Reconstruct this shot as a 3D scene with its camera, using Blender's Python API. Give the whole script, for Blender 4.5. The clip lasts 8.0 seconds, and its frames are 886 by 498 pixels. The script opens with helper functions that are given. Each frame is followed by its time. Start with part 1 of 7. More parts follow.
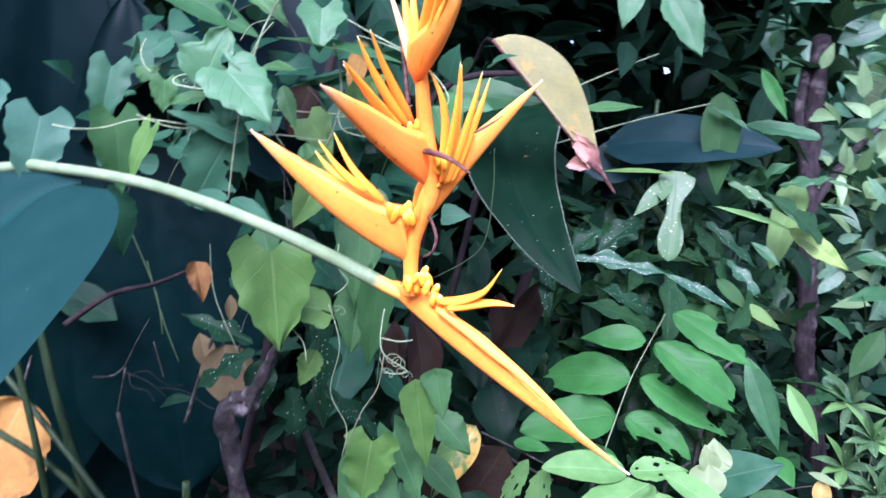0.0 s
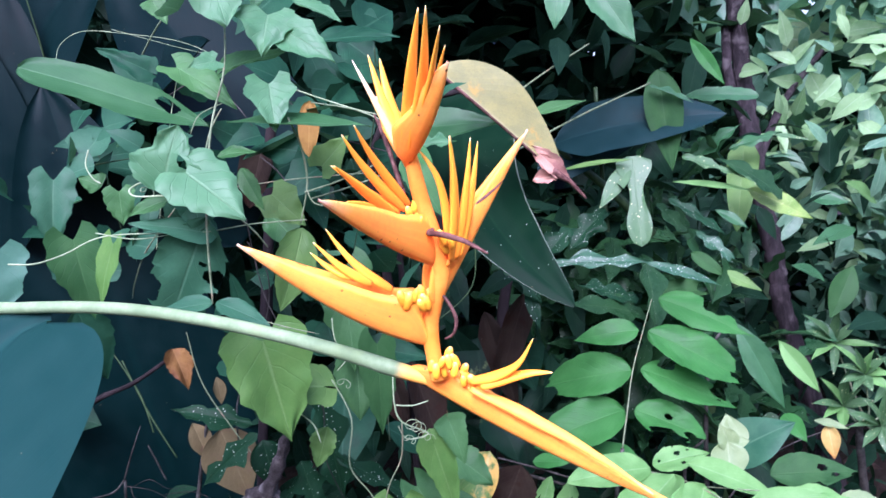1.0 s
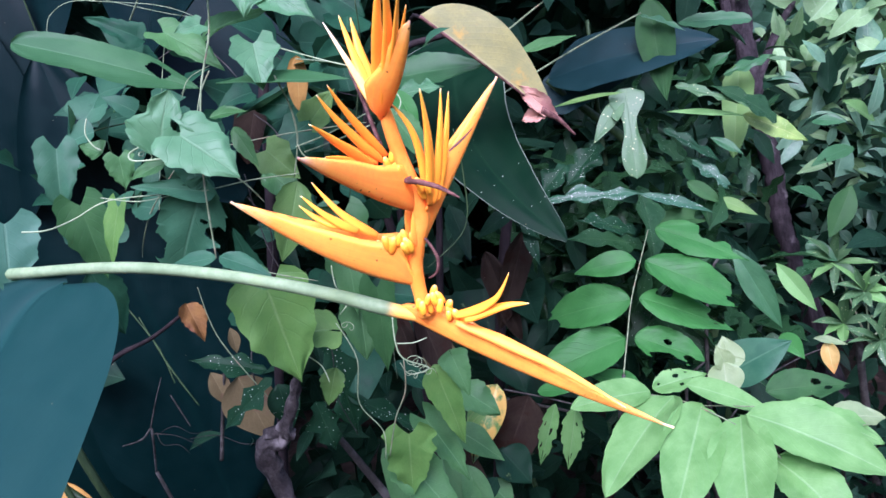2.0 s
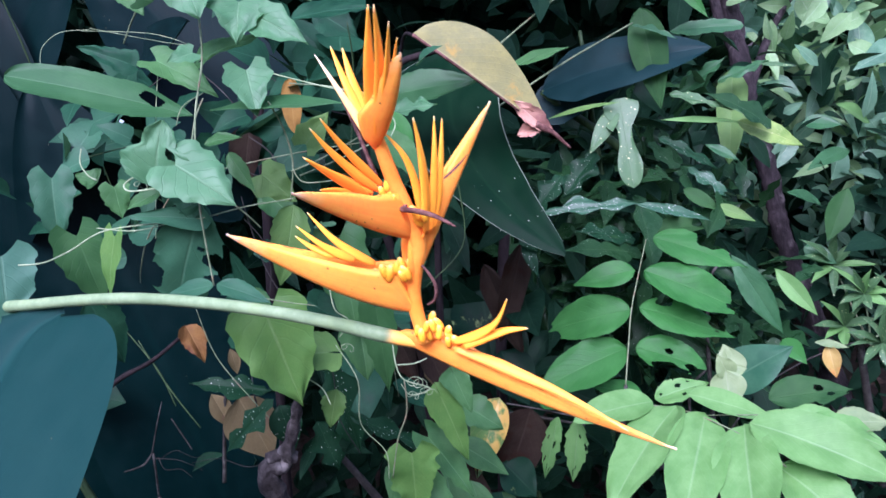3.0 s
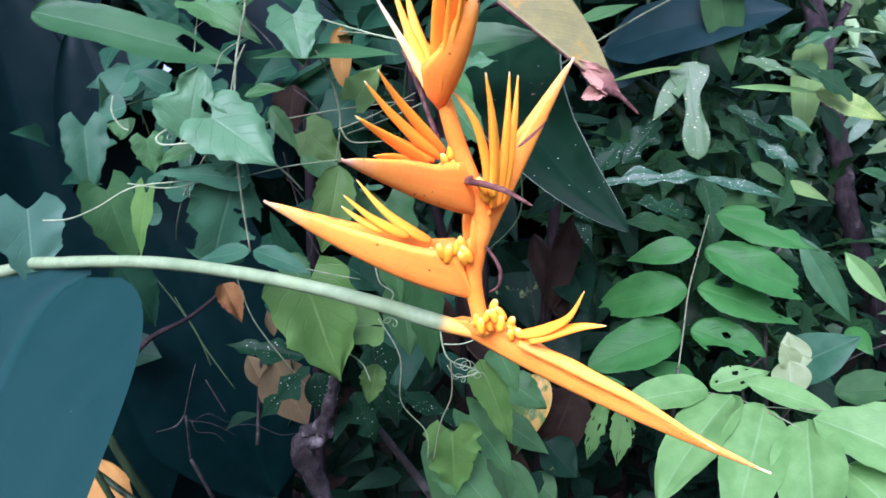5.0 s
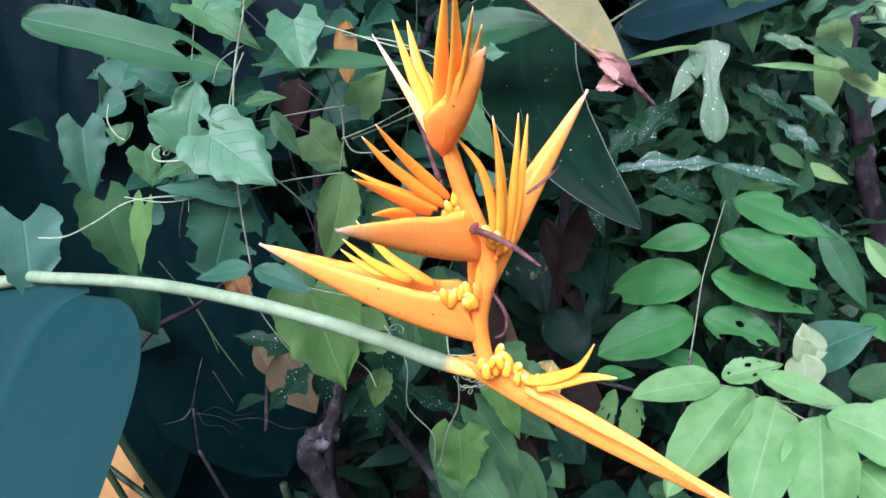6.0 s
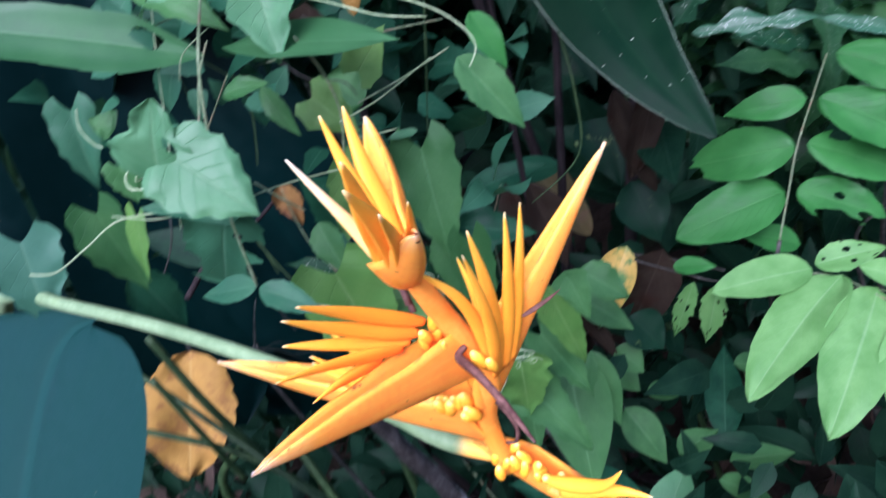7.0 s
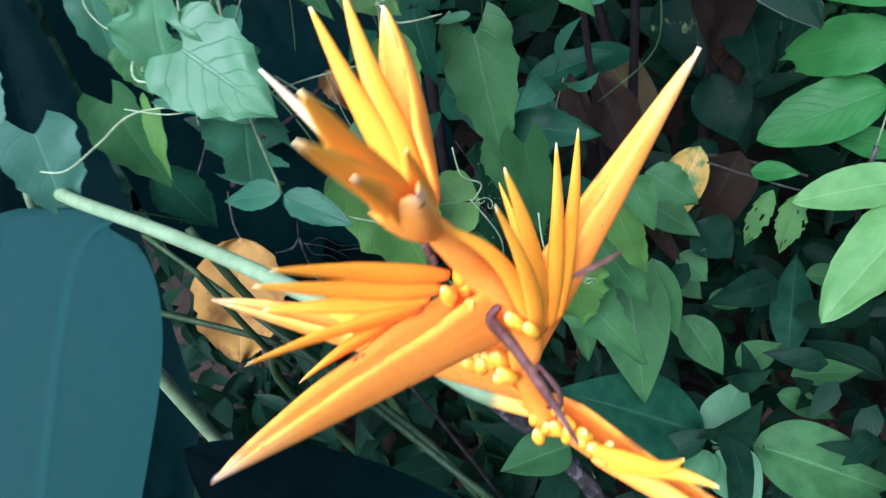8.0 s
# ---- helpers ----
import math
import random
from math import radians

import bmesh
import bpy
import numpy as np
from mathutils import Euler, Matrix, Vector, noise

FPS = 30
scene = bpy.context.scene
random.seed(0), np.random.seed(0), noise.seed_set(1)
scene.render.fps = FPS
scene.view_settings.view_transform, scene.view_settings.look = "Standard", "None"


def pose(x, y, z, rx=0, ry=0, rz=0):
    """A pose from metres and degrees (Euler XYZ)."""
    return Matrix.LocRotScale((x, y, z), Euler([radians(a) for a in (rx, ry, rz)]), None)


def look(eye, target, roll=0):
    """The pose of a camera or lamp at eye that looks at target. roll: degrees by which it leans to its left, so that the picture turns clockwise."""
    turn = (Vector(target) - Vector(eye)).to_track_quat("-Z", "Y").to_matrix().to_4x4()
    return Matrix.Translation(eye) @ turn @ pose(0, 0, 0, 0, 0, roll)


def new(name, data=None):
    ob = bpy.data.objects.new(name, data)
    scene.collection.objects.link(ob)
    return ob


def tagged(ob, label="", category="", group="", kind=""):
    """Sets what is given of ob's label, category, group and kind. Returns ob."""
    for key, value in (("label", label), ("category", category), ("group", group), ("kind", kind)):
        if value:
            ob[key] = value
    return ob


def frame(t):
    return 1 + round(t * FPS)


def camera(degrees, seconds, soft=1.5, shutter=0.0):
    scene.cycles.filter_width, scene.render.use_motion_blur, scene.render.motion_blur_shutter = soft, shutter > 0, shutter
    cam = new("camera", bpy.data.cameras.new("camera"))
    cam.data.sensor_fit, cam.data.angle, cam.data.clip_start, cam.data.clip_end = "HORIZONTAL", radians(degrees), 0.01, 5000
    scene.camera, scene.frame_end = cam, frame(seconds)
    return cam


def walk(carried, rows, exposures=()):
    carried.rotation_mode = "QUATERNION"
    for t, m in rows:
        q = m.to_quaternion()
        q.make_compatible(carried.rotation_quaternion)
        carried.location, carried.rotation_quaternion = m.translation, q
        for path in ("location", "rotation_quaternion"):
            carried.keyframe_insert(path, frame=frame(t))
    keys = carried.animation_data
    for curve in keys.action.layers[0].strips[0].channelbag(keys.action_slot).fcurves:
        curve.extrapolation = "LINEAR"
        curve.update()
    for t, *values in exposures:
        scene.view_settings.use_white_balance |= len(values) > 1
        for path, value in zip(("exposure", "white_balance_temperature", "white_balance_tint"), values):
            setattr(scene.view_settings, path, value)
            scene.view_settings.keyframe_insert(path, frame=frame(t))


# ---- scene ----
EXPO = 1.44
cam = camera(63.2, 8.0, soft=1.5, shutter=0.4)
# seconds, x, y, z, yaw, pitch, roll
ROWS = [
    (0, 0.0003, 0.0017, 1.3053, 0.13, -8.49, 0.62),
    (0.5, -0.0223, 0.0246, 1.3201, -4.07, -7.47, -5.88),
    (1, -0.0269, 0.0303, 1.3431, -3.47, -8.30, -10.45),
    (1.5, -0.0154, 0.0134, 1.3415, -1.12, -11.13, -11.59),
    (1.7, -0.0150, 0.0078, 1.3432, -0.97, -12.53, -12.88),
    (2.8, -0.0023, -0.0086, 1.3515, -2.22, -12.42, -15.05),
    (3, -0.0085, 0.0038, 1.3549, -1.98, -12.00, -15.43),
    (3.5, -0.0183, 0.0314, 1.3593, -2.68, -11.11, -14.87),
    (4, -0.0200, 0.0464, 1.3620, -2.19, -12.47, -15.21),
    (4.5, -0.0174, 0.0604, 1.3626, -1.53, -14.30, -14.82),
    (5, -0.0179, 0.0609, 1.3549, 1.91, -14.27, -13.65),
    (5.2, -0.0126, 0.0697, 1.3547, 2.76, -14.50, -12.68),
    (6.3, -0.0004, 0.1086, 1.4001, 4.99, -19.71, -15.65),
    (6.5, 0.0197, 0.1358, 1.4066, 5.19, -22.16, -19.41),
    (7, 0.0535, 0.1969, 1.4516, 15.70, -28.56, -23.26),
    (7.2, 0.0572, 0.1927, 1.4580, 19.94, -31.65, -23.67),
    (7.5, 0.0499, 0.1907, 1.4471, 22.95, -31.37, -26.99),
    (8, 0.0511, 0.2504, 1.4346, 25.26, -35.01, -26.16),
]
walk(cam, [(t, pose(x, y, z, 90 + pitch, 0, yaw) @ pose(0, 0, 0, 0, 0, roll)) for t, x, y, z, yaw, pitch, roll in ROWS],
     exposures=[(0.0, EXPO + 0.52, 5080, 39), (1.7, EXPO + 0.27, 5120, 39), (3.5, EXPO + 0.1, 5100, 38), (6.5, EXPO + 0.05, 5150, 33), (7.0, EXPO - 0.04, 5050, 26), (7.5, EXPO + 0.02, 4830, 23), (8.0, EXPO - 0.02, 4950, 17)])

# ---- daylight: bright haze over a shaded garden edge ----
world = bpy.data.worlds.new("overcast_sky")
scene.world = world
world.use_nodes = True
wn = world.node_tree.nodes
sky = wn.new("ShaderNodeTexSky")
sky.sky_type = "NISHITA"
sky.sun_disc = False
sky.sun_elevation, sky.sun_rotation = radians(49), radians(187)
sky.air_density, sky.dust_density, sky.ozone_density = 1.0, 4.0, 1.0
world.node_tree.links.new(sky.outputs[0], wn["Background"].inputs[0])
wn["Background"].inputs[1].default_value = 0.14
sun = new("sun", bpy.data.lights.new("sun", "SUN"))
sun.data.energy, sun.data.angle, sun.data.color = 2.6, radians(45), (1.0, 0.95, 0.87)
sun.matrix_basis = look((-0.4, -2.6, 4.6), (0, 0.5, 1.0))


# ---- node helpers and materials ----
class Net:
    """A small wrapper to write node trees in a few lines."""

    def __init__(self, name):
        self.mat = bpy.data.materials.new(name)
        self.mat.use_nodes = True
        self.nt = self.mat.node_tree
        self.bsdf = self.nt.nodes["Principled BSDF"]
        self.out = self.nt.nodes["Material Output"]

    def node(self, kind, **kw):
        n = self.nt.nodes.new(kind)
        for key, value in kw.items():
            setattr(n, key, value)
        return n

    def put(self, value, socket):
        if isinstance(value, bpy.types.NodeSocket):
            self.nt.links.new(value, socket)
        else:
            socket.default_value = value
        return self

    def math(self, op, a, b=0.0, c=0.0):
        n = self.node("ShaderNodeMath", operation=op)
        for i, v in enumerate((a, b, c)):
            self.put(v, n.inputs[i])
        return n.outputs[0]

    def step(self, x, lo, hi, a=0.0, b=1.0):
        n = self.node("ShaderNodeMapRange", interpolation_type="SMOOTHSTEP")
        for i, v in enumerate((x, lo, hi, a, b)):
            self.put(v, n.inputs[i])
        return n.outputs[0]

    def mix(self, f, a, b, kind="MIX"):
        n = self.node("ShaderNodeMix", data_type="RGBA", blend_type=kind)
        self.put(f, n.inputs[0])
        for v, s in ((a, n.inputs[6]), (b, n.inputs[7])):
            self.put(v if isinstance(v, bpy.types.NodeSocket) else (*v, 1.0), s)
        return n.outputs[2]

    def noise(self, vec, scale, detail=3.0, rough=0.55, w=None):
        n = self.node("ShaderNodeTexNoise")
        if w is not None:
            n.noise_dimensions = "4D"
            self.put(w, n.inputs["W"])
        self.put(vec, n.inputs["Vector"]).put(scale, n.inputs["Scale"]).put(detail, n.inputs["Detail"]).put(rough, n.inputs["Roughness"])
        return n.outputs[0]

    def voro(self, vec, scale, feature="F1", w=None):
        n = self.node("ShaderNodeTexVoronoi", feature=feature)
        if w is not None:
            n.voronoi_dimensions = "4D"
            self.put(w, n.inputs["W"])
        self.put(vec, n.inputs["Vector"]).put(scale, n.inputs["Scale"])
        return n.outputs["Distance"]

    def bump(self, height, strength, distance):
        n = self.node("ShaderNodeBump")
        self.put(strength, n.inputs["Strength"]).put(distance, n.inputs["Distance"]).put(height, n.inputs["Height"])
        self.put(n.outputs[0], self.bsdf.inputs["Normal"])
        return n.outputs[0]

    def ramp(self, x, stops):
        n = self.node("ShaderNodeValToRGB")
        while len(n.color_ramp.elements) < len(stops):
            n.color_ramp.elements.new(0.5)
        for e, (p, c) in zip(n.color_ramp.elements, stops):
            e.position, e.color = p, (*c, 1.0)
        self.put(x, n.inputs[0])
        return n.outputs[0]


def leaf_material(name, dark, light, vein, rough=0.42, thin=0.28, veins=9.0, spots=None, spot_size=30.0, spot_amount=0.35, stripe=0.0, islands=False, aged=None, ribs=0.32, relief_depth=0.0012, spec=0.5, midrib=0.7, clear=0.55, margin=0.0, age_at=0.52):
    """A leaf blade: midrib and side veins along its own length, blotches, a tint of its own for every blade."""
    k = Net(name)
    uv = k.node("ShaderNodeUVMap").outputs[0]
    sep = k.node("ShaderNodeSeparateXYZ")
    k.put(uv, sep.inputs[0])
    x, y = sep.outputs[0], sep.outputs[1]
    rnd = k.node("ShaderNodeNewGeometry").outputs["Random Per Island"] if islands else k.node("ShaderNodeObjectInfo").outputs["Random"]
    pos = k.node("ShaderNodeTexCoord").outputs["Object"]
    a = k.math("ABSOLUTE", k.math("SUBTRACT", x, 0.5))
    mid = k.step(a, 0.008, 0.03, 1.0, 0.0)
    phase = k.math("SUBTRACT", k.math("MULTIPLY", y, veins), k.math("MULTIPLY", a, veins * 0.75))
    wob = k.math("ADD", phase, k.math("MULTIPLY", k.noise(uv, 6.0, 2.0), 0.35))
    tri = k.math("ABSOLUTE", k.math("SUBTRACT", k.math("FRACT", wob), 0.5))
    side = k.step(tri, 0.0, 0.07, 1.0, 0.0)
    fine = k.math("ABSOLUTE", k.math("SUBTRACT", k.math("FRACT", k.math("MULTIPLY", wob, 5.0)), 0.5))
    blotch = k.noise(pos, 38.0, 4.0, 0.6, w=k.math("MULTIPLY", rnd, 40.0))
    grain = k.noise(pos, 420.0, 3.0)
    col = k.mix(k.step(blotch, 0.3, 0.72), dark, light)
    col = k.mix(k.math("MULTIPLY", k.step(rnd, 0.0, 1.0), 0.5), col, light)
    col = k.mix(k.math("MULTIPLY", side, ribs), col, vein)
    col = k.mix(k.math("MULTIPLY", mid, midrib), col, vein)
    col = k.mix(k.step(grain, 0.35, 0.7, 0.0, 0.25), col, dark)
    if stripe:
        col = k.mix(k.math("MULTIPLY", k.step(fine, 0.1, 0.4), stripe), col, vein)
    if margin:
        col = k.mix(k.math("MULTIPLY", k.step(a, 0.485, 0.495), margin), col, (0.42, 0.5, 0.38))
    if spots:
        d = k.voro(pos, spot_size * 9.0, w=k.math("MULTIPLY", rnd, 9.0))
        gate = k.step(k.noise(pos, spot_size, 2.0), 0.38, 0.52)
        col = k.mix(k.math("MULTIPLY", k.step(d, spot_amount * 0.55, spot_amount, 1.0, 0.0), gate), col, spots)
    if aged:
        age = k.noise(pos, 26.0, 4.0, 0.65, w=k.math("ADD", rnd, 7.0))
        col = k.mix(k.step(age, age_at, age_at + 0.11), col, aged)
    # small scars and dust
    scar = k.voro(pos, 170.0, w=rnd)
    col = k.mix(k.math("MULTIPLY", k.step(scar, 0.05, 0.11, 1.0, 0.0), k.step(k.noise(pos, 23.0), 0.55, 0.66)), col, (0.34, 0.31, 0.17))
    relief = k.math("ADD", k.math("MULTIPLY", side, -0.5), k.math("ADD", k.math("MULTIPLY", mid, -1.0), k.math("MULTIPLY", blotch, 0.6)))
    nrm = k.bump(relief, 0.55, relief_depth)
    k.put(col, k.bsdf.inputs["Base Color"])
    k.put(k.step(blotch, 0.25, 0.8, rough - 0.08, rough + 0.14), k.bsdf.inputs["Roughness"])
    k.bsdf.inputs["Specular IOR Level"].default_value = spec
    tr = k.node("ShaderNodeBsdfTranslucent")
    k.put(k.mix(clear, col, (0.17, 0.40, 0.11), "MIX") if aged is None else col, tr.inputs[0]).put(nrm, tr.inputs["Normal"])
    mixer = k.node("ShaderNodeMixShader")
    k.put(thin, mixer.inputs[0]).put(k.bsdf.outputs[0], mixer.inputs[1]).put(tr.outputs[0], mixer.inputs[2])
    k.put(mixer.outputs[0], k.out.inputs[0])
    return k.mat


def bract_material():
    """Waxy bract: red-orange at the neck, orange blade, yellow rim and a cream tip, with dark specks."""
    k = Net("bract_orange")
    sep = k.node("ShaderNodeSeparateXYZ")
    uv = k.node("ShaderNodeUVMap").outputs[0]
    k.put(uv, sep.inputs[0])
    pos = k.node("ShaderNodeTexCoord").outputs["Object"]
    n = k.noise(pos, 60.0, 4.0, 0.6)
    along = k.math("ADD", sep.outputs[1], k.math("MULTIPLY", k.math("SUBTRACT", n, 0.5), 0.14))
    col = k.ramp(along, [(0.0, (0.931, 0.306, 0.02)), (0.07, (0.950, 0.234, 0.024)), (0.20, (0.950, 0.284, 0.026)), (0.55, (0.950, 0.320, 0.034)), (0.84, (0.950, 0.360, 0.045)), (0.94, (0.931, 0.468, 0.14)), (0.985, (0.883, 0.630, 0.42)), (1.0, (0.845, 0.702, 0.6))])
    rim = k.step(k.math("ABSOLUTE", k.math("SUBTRACT", sep.outputs[0], 0.5)), 0.36, 0.5)
    col = k.mix(k.math("MULTIPLY", rim, 0.45), col, (0.97, 0.46, 0.03))
    edge = k.step(k.math("ABSOLUTE", k.math("SUBTRACT", sep.outputs[0], 0.5)), 0.47, 0.495)
    col = k.mix(k.math("MULTIPLY", edge, k.step(k.noise(pos, 85.0, 3.0), 0.5, 0.62, 0.0, 0.8)), col, (0.34, 0.12, 0.03))
    m = k.node("ShaderNodeMapping")
    k.put(uv, m.inputs[0]).put((22.0, 1.4, 1.0), m.inputs["Scale"])
    fibre = k.noise(m.outputs[0], 1.0, 3.0)
    col = k.mix(k.step(fibre, 0.4, 0.75, 0.0, 0.25), col, (0.96, 0.52, 0.08))
    m2 = k.node("ShaderNodeMapping")
    k.put(uv, m2.inputs[0]).put((5.0, 0.9, 1.0), m2.inputs["Scale"])
    band = k.noise(m2.outputs[0], 1.0, 2.0, 0.5, w=k.math("MULTIPLY", k.node("ShaderNodeObjectInfo").outputs["Random"], 20.0))
    col = k.mix(k.step(band, 0.5, 0.72, 0.0, 0.5), col, (0.99, 0.43, 0.05))
    col = k.mix(k.step(band, 0.48, 0.3, 0.0, 0.35), col, (0.97, 0.23, 0.02))
    rough_spot = k.voro(pos, 210.0)
    speck = k.math("MULTIPLY", k.step(rough_spot, 0.10, 0.17, 1.0, 0.0), k.step(k.noise(pos, 48.0, 2.0), 0.55, 0.60))
    col = k.mix(speck, col, (0.16, 0.06, 0.02))
    scuff = k.step(k.noise(pos, 95.0, 5.0, 0.7), 0.62, 0.74, 0.0, 0.4)
    col = k.mix(scuff, col, (0.72, 0.25, 0.10))
    col = k.mix(k.step(k.noise(pos, 330.0, 3.0, 0.7), 0.45, 0.75, 0.0, 0.35), col, (0.86, 0.22, 0.03))
    k.put(col, k.bsdf.inputs["Base Color"])
    k.put(k.step(fibre, 0.2, 0.8, 0.34, 0.55), k.bsdf.inputs["Roughness"])
    k.bsdf.inputs["Specular IOR Level"].default_value = 0.2
    k.bsdf.inputs["Subsurface Weight"].default_value = 0.25
    k.bsdf.inputs["Subsurface Radius"].default_value = (0.006, 0.002, 0.0006)
    k.bsdf.inputs["Subsurface Scale"].default_value = 0.6
    k.bump(k.math("ADD", k.math("MULTIPLY", fibre, 0.35), n), 0.3, 0.0007)
    return k.mat


def petal_material(name, base, tip, pale=(0.9, 0.75, 0.45), brown=0.14):
    k = Net(name)
    sep = k.node("ShaderNodeSeparateXYZ")
    k.put(k.node("ShaderNodeUVMap").outputs[0], sep.inputs[0])
    pos = k.node("ShaderNodeTexCoord").outputs["Object"]
    n = k.noise(pos, 140.0, 3.0)
    along = k.math("ADD", sep.outputs[1], k.math("MULTIPLY", k.math("SUBTRACT", n, 0.5), 0.12))
    col = k.ramp(along, [(0.0, (base[0], base[1] * 0.8, base[2])), (0.3, base), (0.6, base), (0.93, tip), (1.0, pale)])
    col = k.mix(k.math("MULTIPLY", k.step(k.voro(pos, 260.0), 0.05, 0.1, 0.5, 0.0), k.step(k.noise(pos, 50.0), 0.52, 0.6)), col, (0.3, 0.12, 0.03))
    m = k.node("ShaderNodeMapping")
    k.put(k.node("ShaderNodeUVMap").outputs[0], m.inputs[0]).put((9.0, 1.2, 1.0), m.inputs["Scale"])
    m.inputs["Location"].default_value = (3.0, 1.0, 0.0)
    streak = k.noise(m.outputs[0], 1.0, 3.0, 0.6, w=k.math("MULTIPLY", k.node("ShaderNodeObjectInfo").outputs["Random"], 30.0))
    col = k.mix(k.step(streak, 0.5, 0.7, 0.0, brown * 0.65), col, (base[0] * 0.9, base[1] * 0.62, base[2] * 0.6))
    browned = k.math("MULTIPLY", k.step(along, 0.72, 0.95), k.step(streak, 0.48, 0.6, 0.0, brown))
    col = k.mix(browned, col, (0.36, 0.13, 0.03))
    k.put(col, k.bsdf.inputs["Base Color"])
    k.bsdf.inputs["Specular IOR Level"].default_value = 0.22
    k.put(k.step(n, 0.3, 0.7, 0.32, 0.5), k.bsdf.inputs["Roughness"])
    k.bsdf.inputs["Subsurface Weight"].default_value = 0.1
    k.bsdf.inputs["Subsurface Radius"].default_value = (0.005, 0.002, 0.0006)
    k.bsdf.inputs["Subsurface Scale"].default_value = 0.5
    k.bump(n, 0.25, 0.0004)
    return k.mat


def plain_material(name, dark, light, scale, rough=0.7, bump=0.4, dist=0.002, stretch=(1, 1, 1), third=None, fine=6.0, end=None):
    """Bark, soil, dead tissue or a green stalk: two scales of mottling and relief."""
    k = Net(name)
    pos = k.node("ShaderNodeTexCoord").outputs["Object"]
    m = k.node("ShaderNodeMapping")
    k.put(pos, m.inputs[0]).put(stretch, m.inputs["Scale"])
    a = k.noise(m.outputs[0], scale, 5.0, 0.62)
    b = k.noise(m.outputs[0], scale * fine, 4.0, 0.6)
    col = k.mix(k.step(a, 0.34, 0.68), dark, light)
    col = k.mix(k.step(b, 0.4, 0.75, 0.0, 0.45), col, dark)
    if third:
        col = k.mix(k.step(k.noise(pos, scale * 0.45, 3.0), 0.54, 0.68), col, third)
    if end:
        sep = k.node("ShaderNodeSeparateXYZ")
        k.put(k.node("ShaderNodeUVMap").outputs[0], sep.inputs[0])
        col = k.mix(k.step(k.math("ADD", sep.outputs[1], k.math("MULTIPLY", a, 0.04)), 0.935, 0.975), col, end)
    k.put(col, k.bsdf.inputs["Base Color"])
    k.bsdf.inputs["Specular IOR Level"].default_value = 0.2
    k.put(k.step(b, 0.3, 0.7, rough - 0.1, rough + 0.12), k.bsdf.inputs["Roughness"])
    k.bump(k.math("ADD", a, k.math("MULTIPLY", b, 0.45)), bump, dist)
    return k.mat


BRACT = bract_material()
SEPAL = petal_material("sepal_yellow_orange", (0.96, 0.35, 0.0144), (0.96, 0.445, 0.034), (0.92, 0.6944, 0.336))
SEPAL_PALE = petal_material("sepal_pale", (0.88, 0.52, 0.16), (0.86, 0.66, 0.42), (0.88, 0.72, 0.52))
OVARY = petal_material("ovary_yellow", (0.96, 0.42, 0.015), (0.96, 0.5, 0.05), (0.96, 0.6, 0.16), 0.0)
NECK = plain_material("flower_axis_orange", (0.97, 0.27, 0.02), (0.98, 0.37, 0.045), 60.0, 0.45, 0.2, 0.0005)
STALK = plain_material("flower_stalk_green", (0.12, 0.18, 0.085), (0.19, 0.262, 0.135), 55.0, 0.5, 0.2, 0.0006, (1, 1, 1), (0.165, 0.235, 0.1), end=(0.93, 0.42, 0.06))
WITHERED = plain_material("withered_purple", (0.05, 0.02, 0.017), (0.16, 0.08, 0.065), 160.0, 0.7, 0.5, 0.001)
VINE_LEAF = leaf_material("vine_leaf", (0.027, 0.085, 0.025), (0.058, 0.145, 0.046), (0.095, 0.205, 0.08), 0.45, 0.26, 6.0, ribs=0.1, relief_depth=0.0008, spec=0.18)
VINE_PALE = leaf_material("vine_leaf_pale", (0.044, 0.125, 0.052), (0.076, 0.178, 0.08), (0.11, 0.21, 0.105), 0.42, 0.26, 6.0, ribs=0.1, relief_depth=0.0008, spec=0.22)
VINE_WARM = leaf_material("vine_leaf_warm", (0.068, 0.1444, 0.0315), (0.1122, 0.2052, 0.0525), (0.1496, 0.2508, 0.084), 0.5, 0.3, 6.0, ribs=0.1, relief_depth=0.0008, spec=0.18)
VINE_BLUE = leaf_material("vine_leaf_bluish", (0.027, 0.085, 0.055), (0.05, 0.128, 0.08), (0.078, 0.16, 0.1), 0.46, 0.24, 6.0, ribs=0.05, relief_depth=0.0004, spec=0.16)
VINE_GREEN = leaf_material("vine_leaf_green", (0.05, 0.13, 0.025), (0.095, 0.195, 0.042), (0.14, 0.24, 0.075), 0.48, 0.3, 6.0, ribs=0.1, relief_depth=0.0008, spec=0.16)
# teal and dark tones; they also put shade into leaves set back
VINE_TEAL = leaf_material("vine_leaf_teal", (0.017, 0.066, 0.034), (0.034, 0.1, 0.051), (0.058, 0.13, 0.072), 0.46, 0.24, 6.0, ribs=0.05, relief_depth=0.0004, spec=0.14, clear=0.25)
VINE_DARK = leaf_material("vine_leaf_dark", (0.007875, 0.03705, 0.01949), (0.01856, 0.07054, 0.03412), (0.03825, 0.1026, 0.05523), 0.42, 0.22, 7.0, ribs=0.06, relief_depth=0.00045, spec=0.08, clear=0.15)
LONG_LEAF = leaf_material("long_leaf", (0.022, 0.074, 0.026), (0.038, 0.106, 0.038), (0.054, 0.13, 0.052), 0.4, 0.22, 16.0, ribs=0.06, relief_depth=0.00025, spec=0.2, clear=0.4)
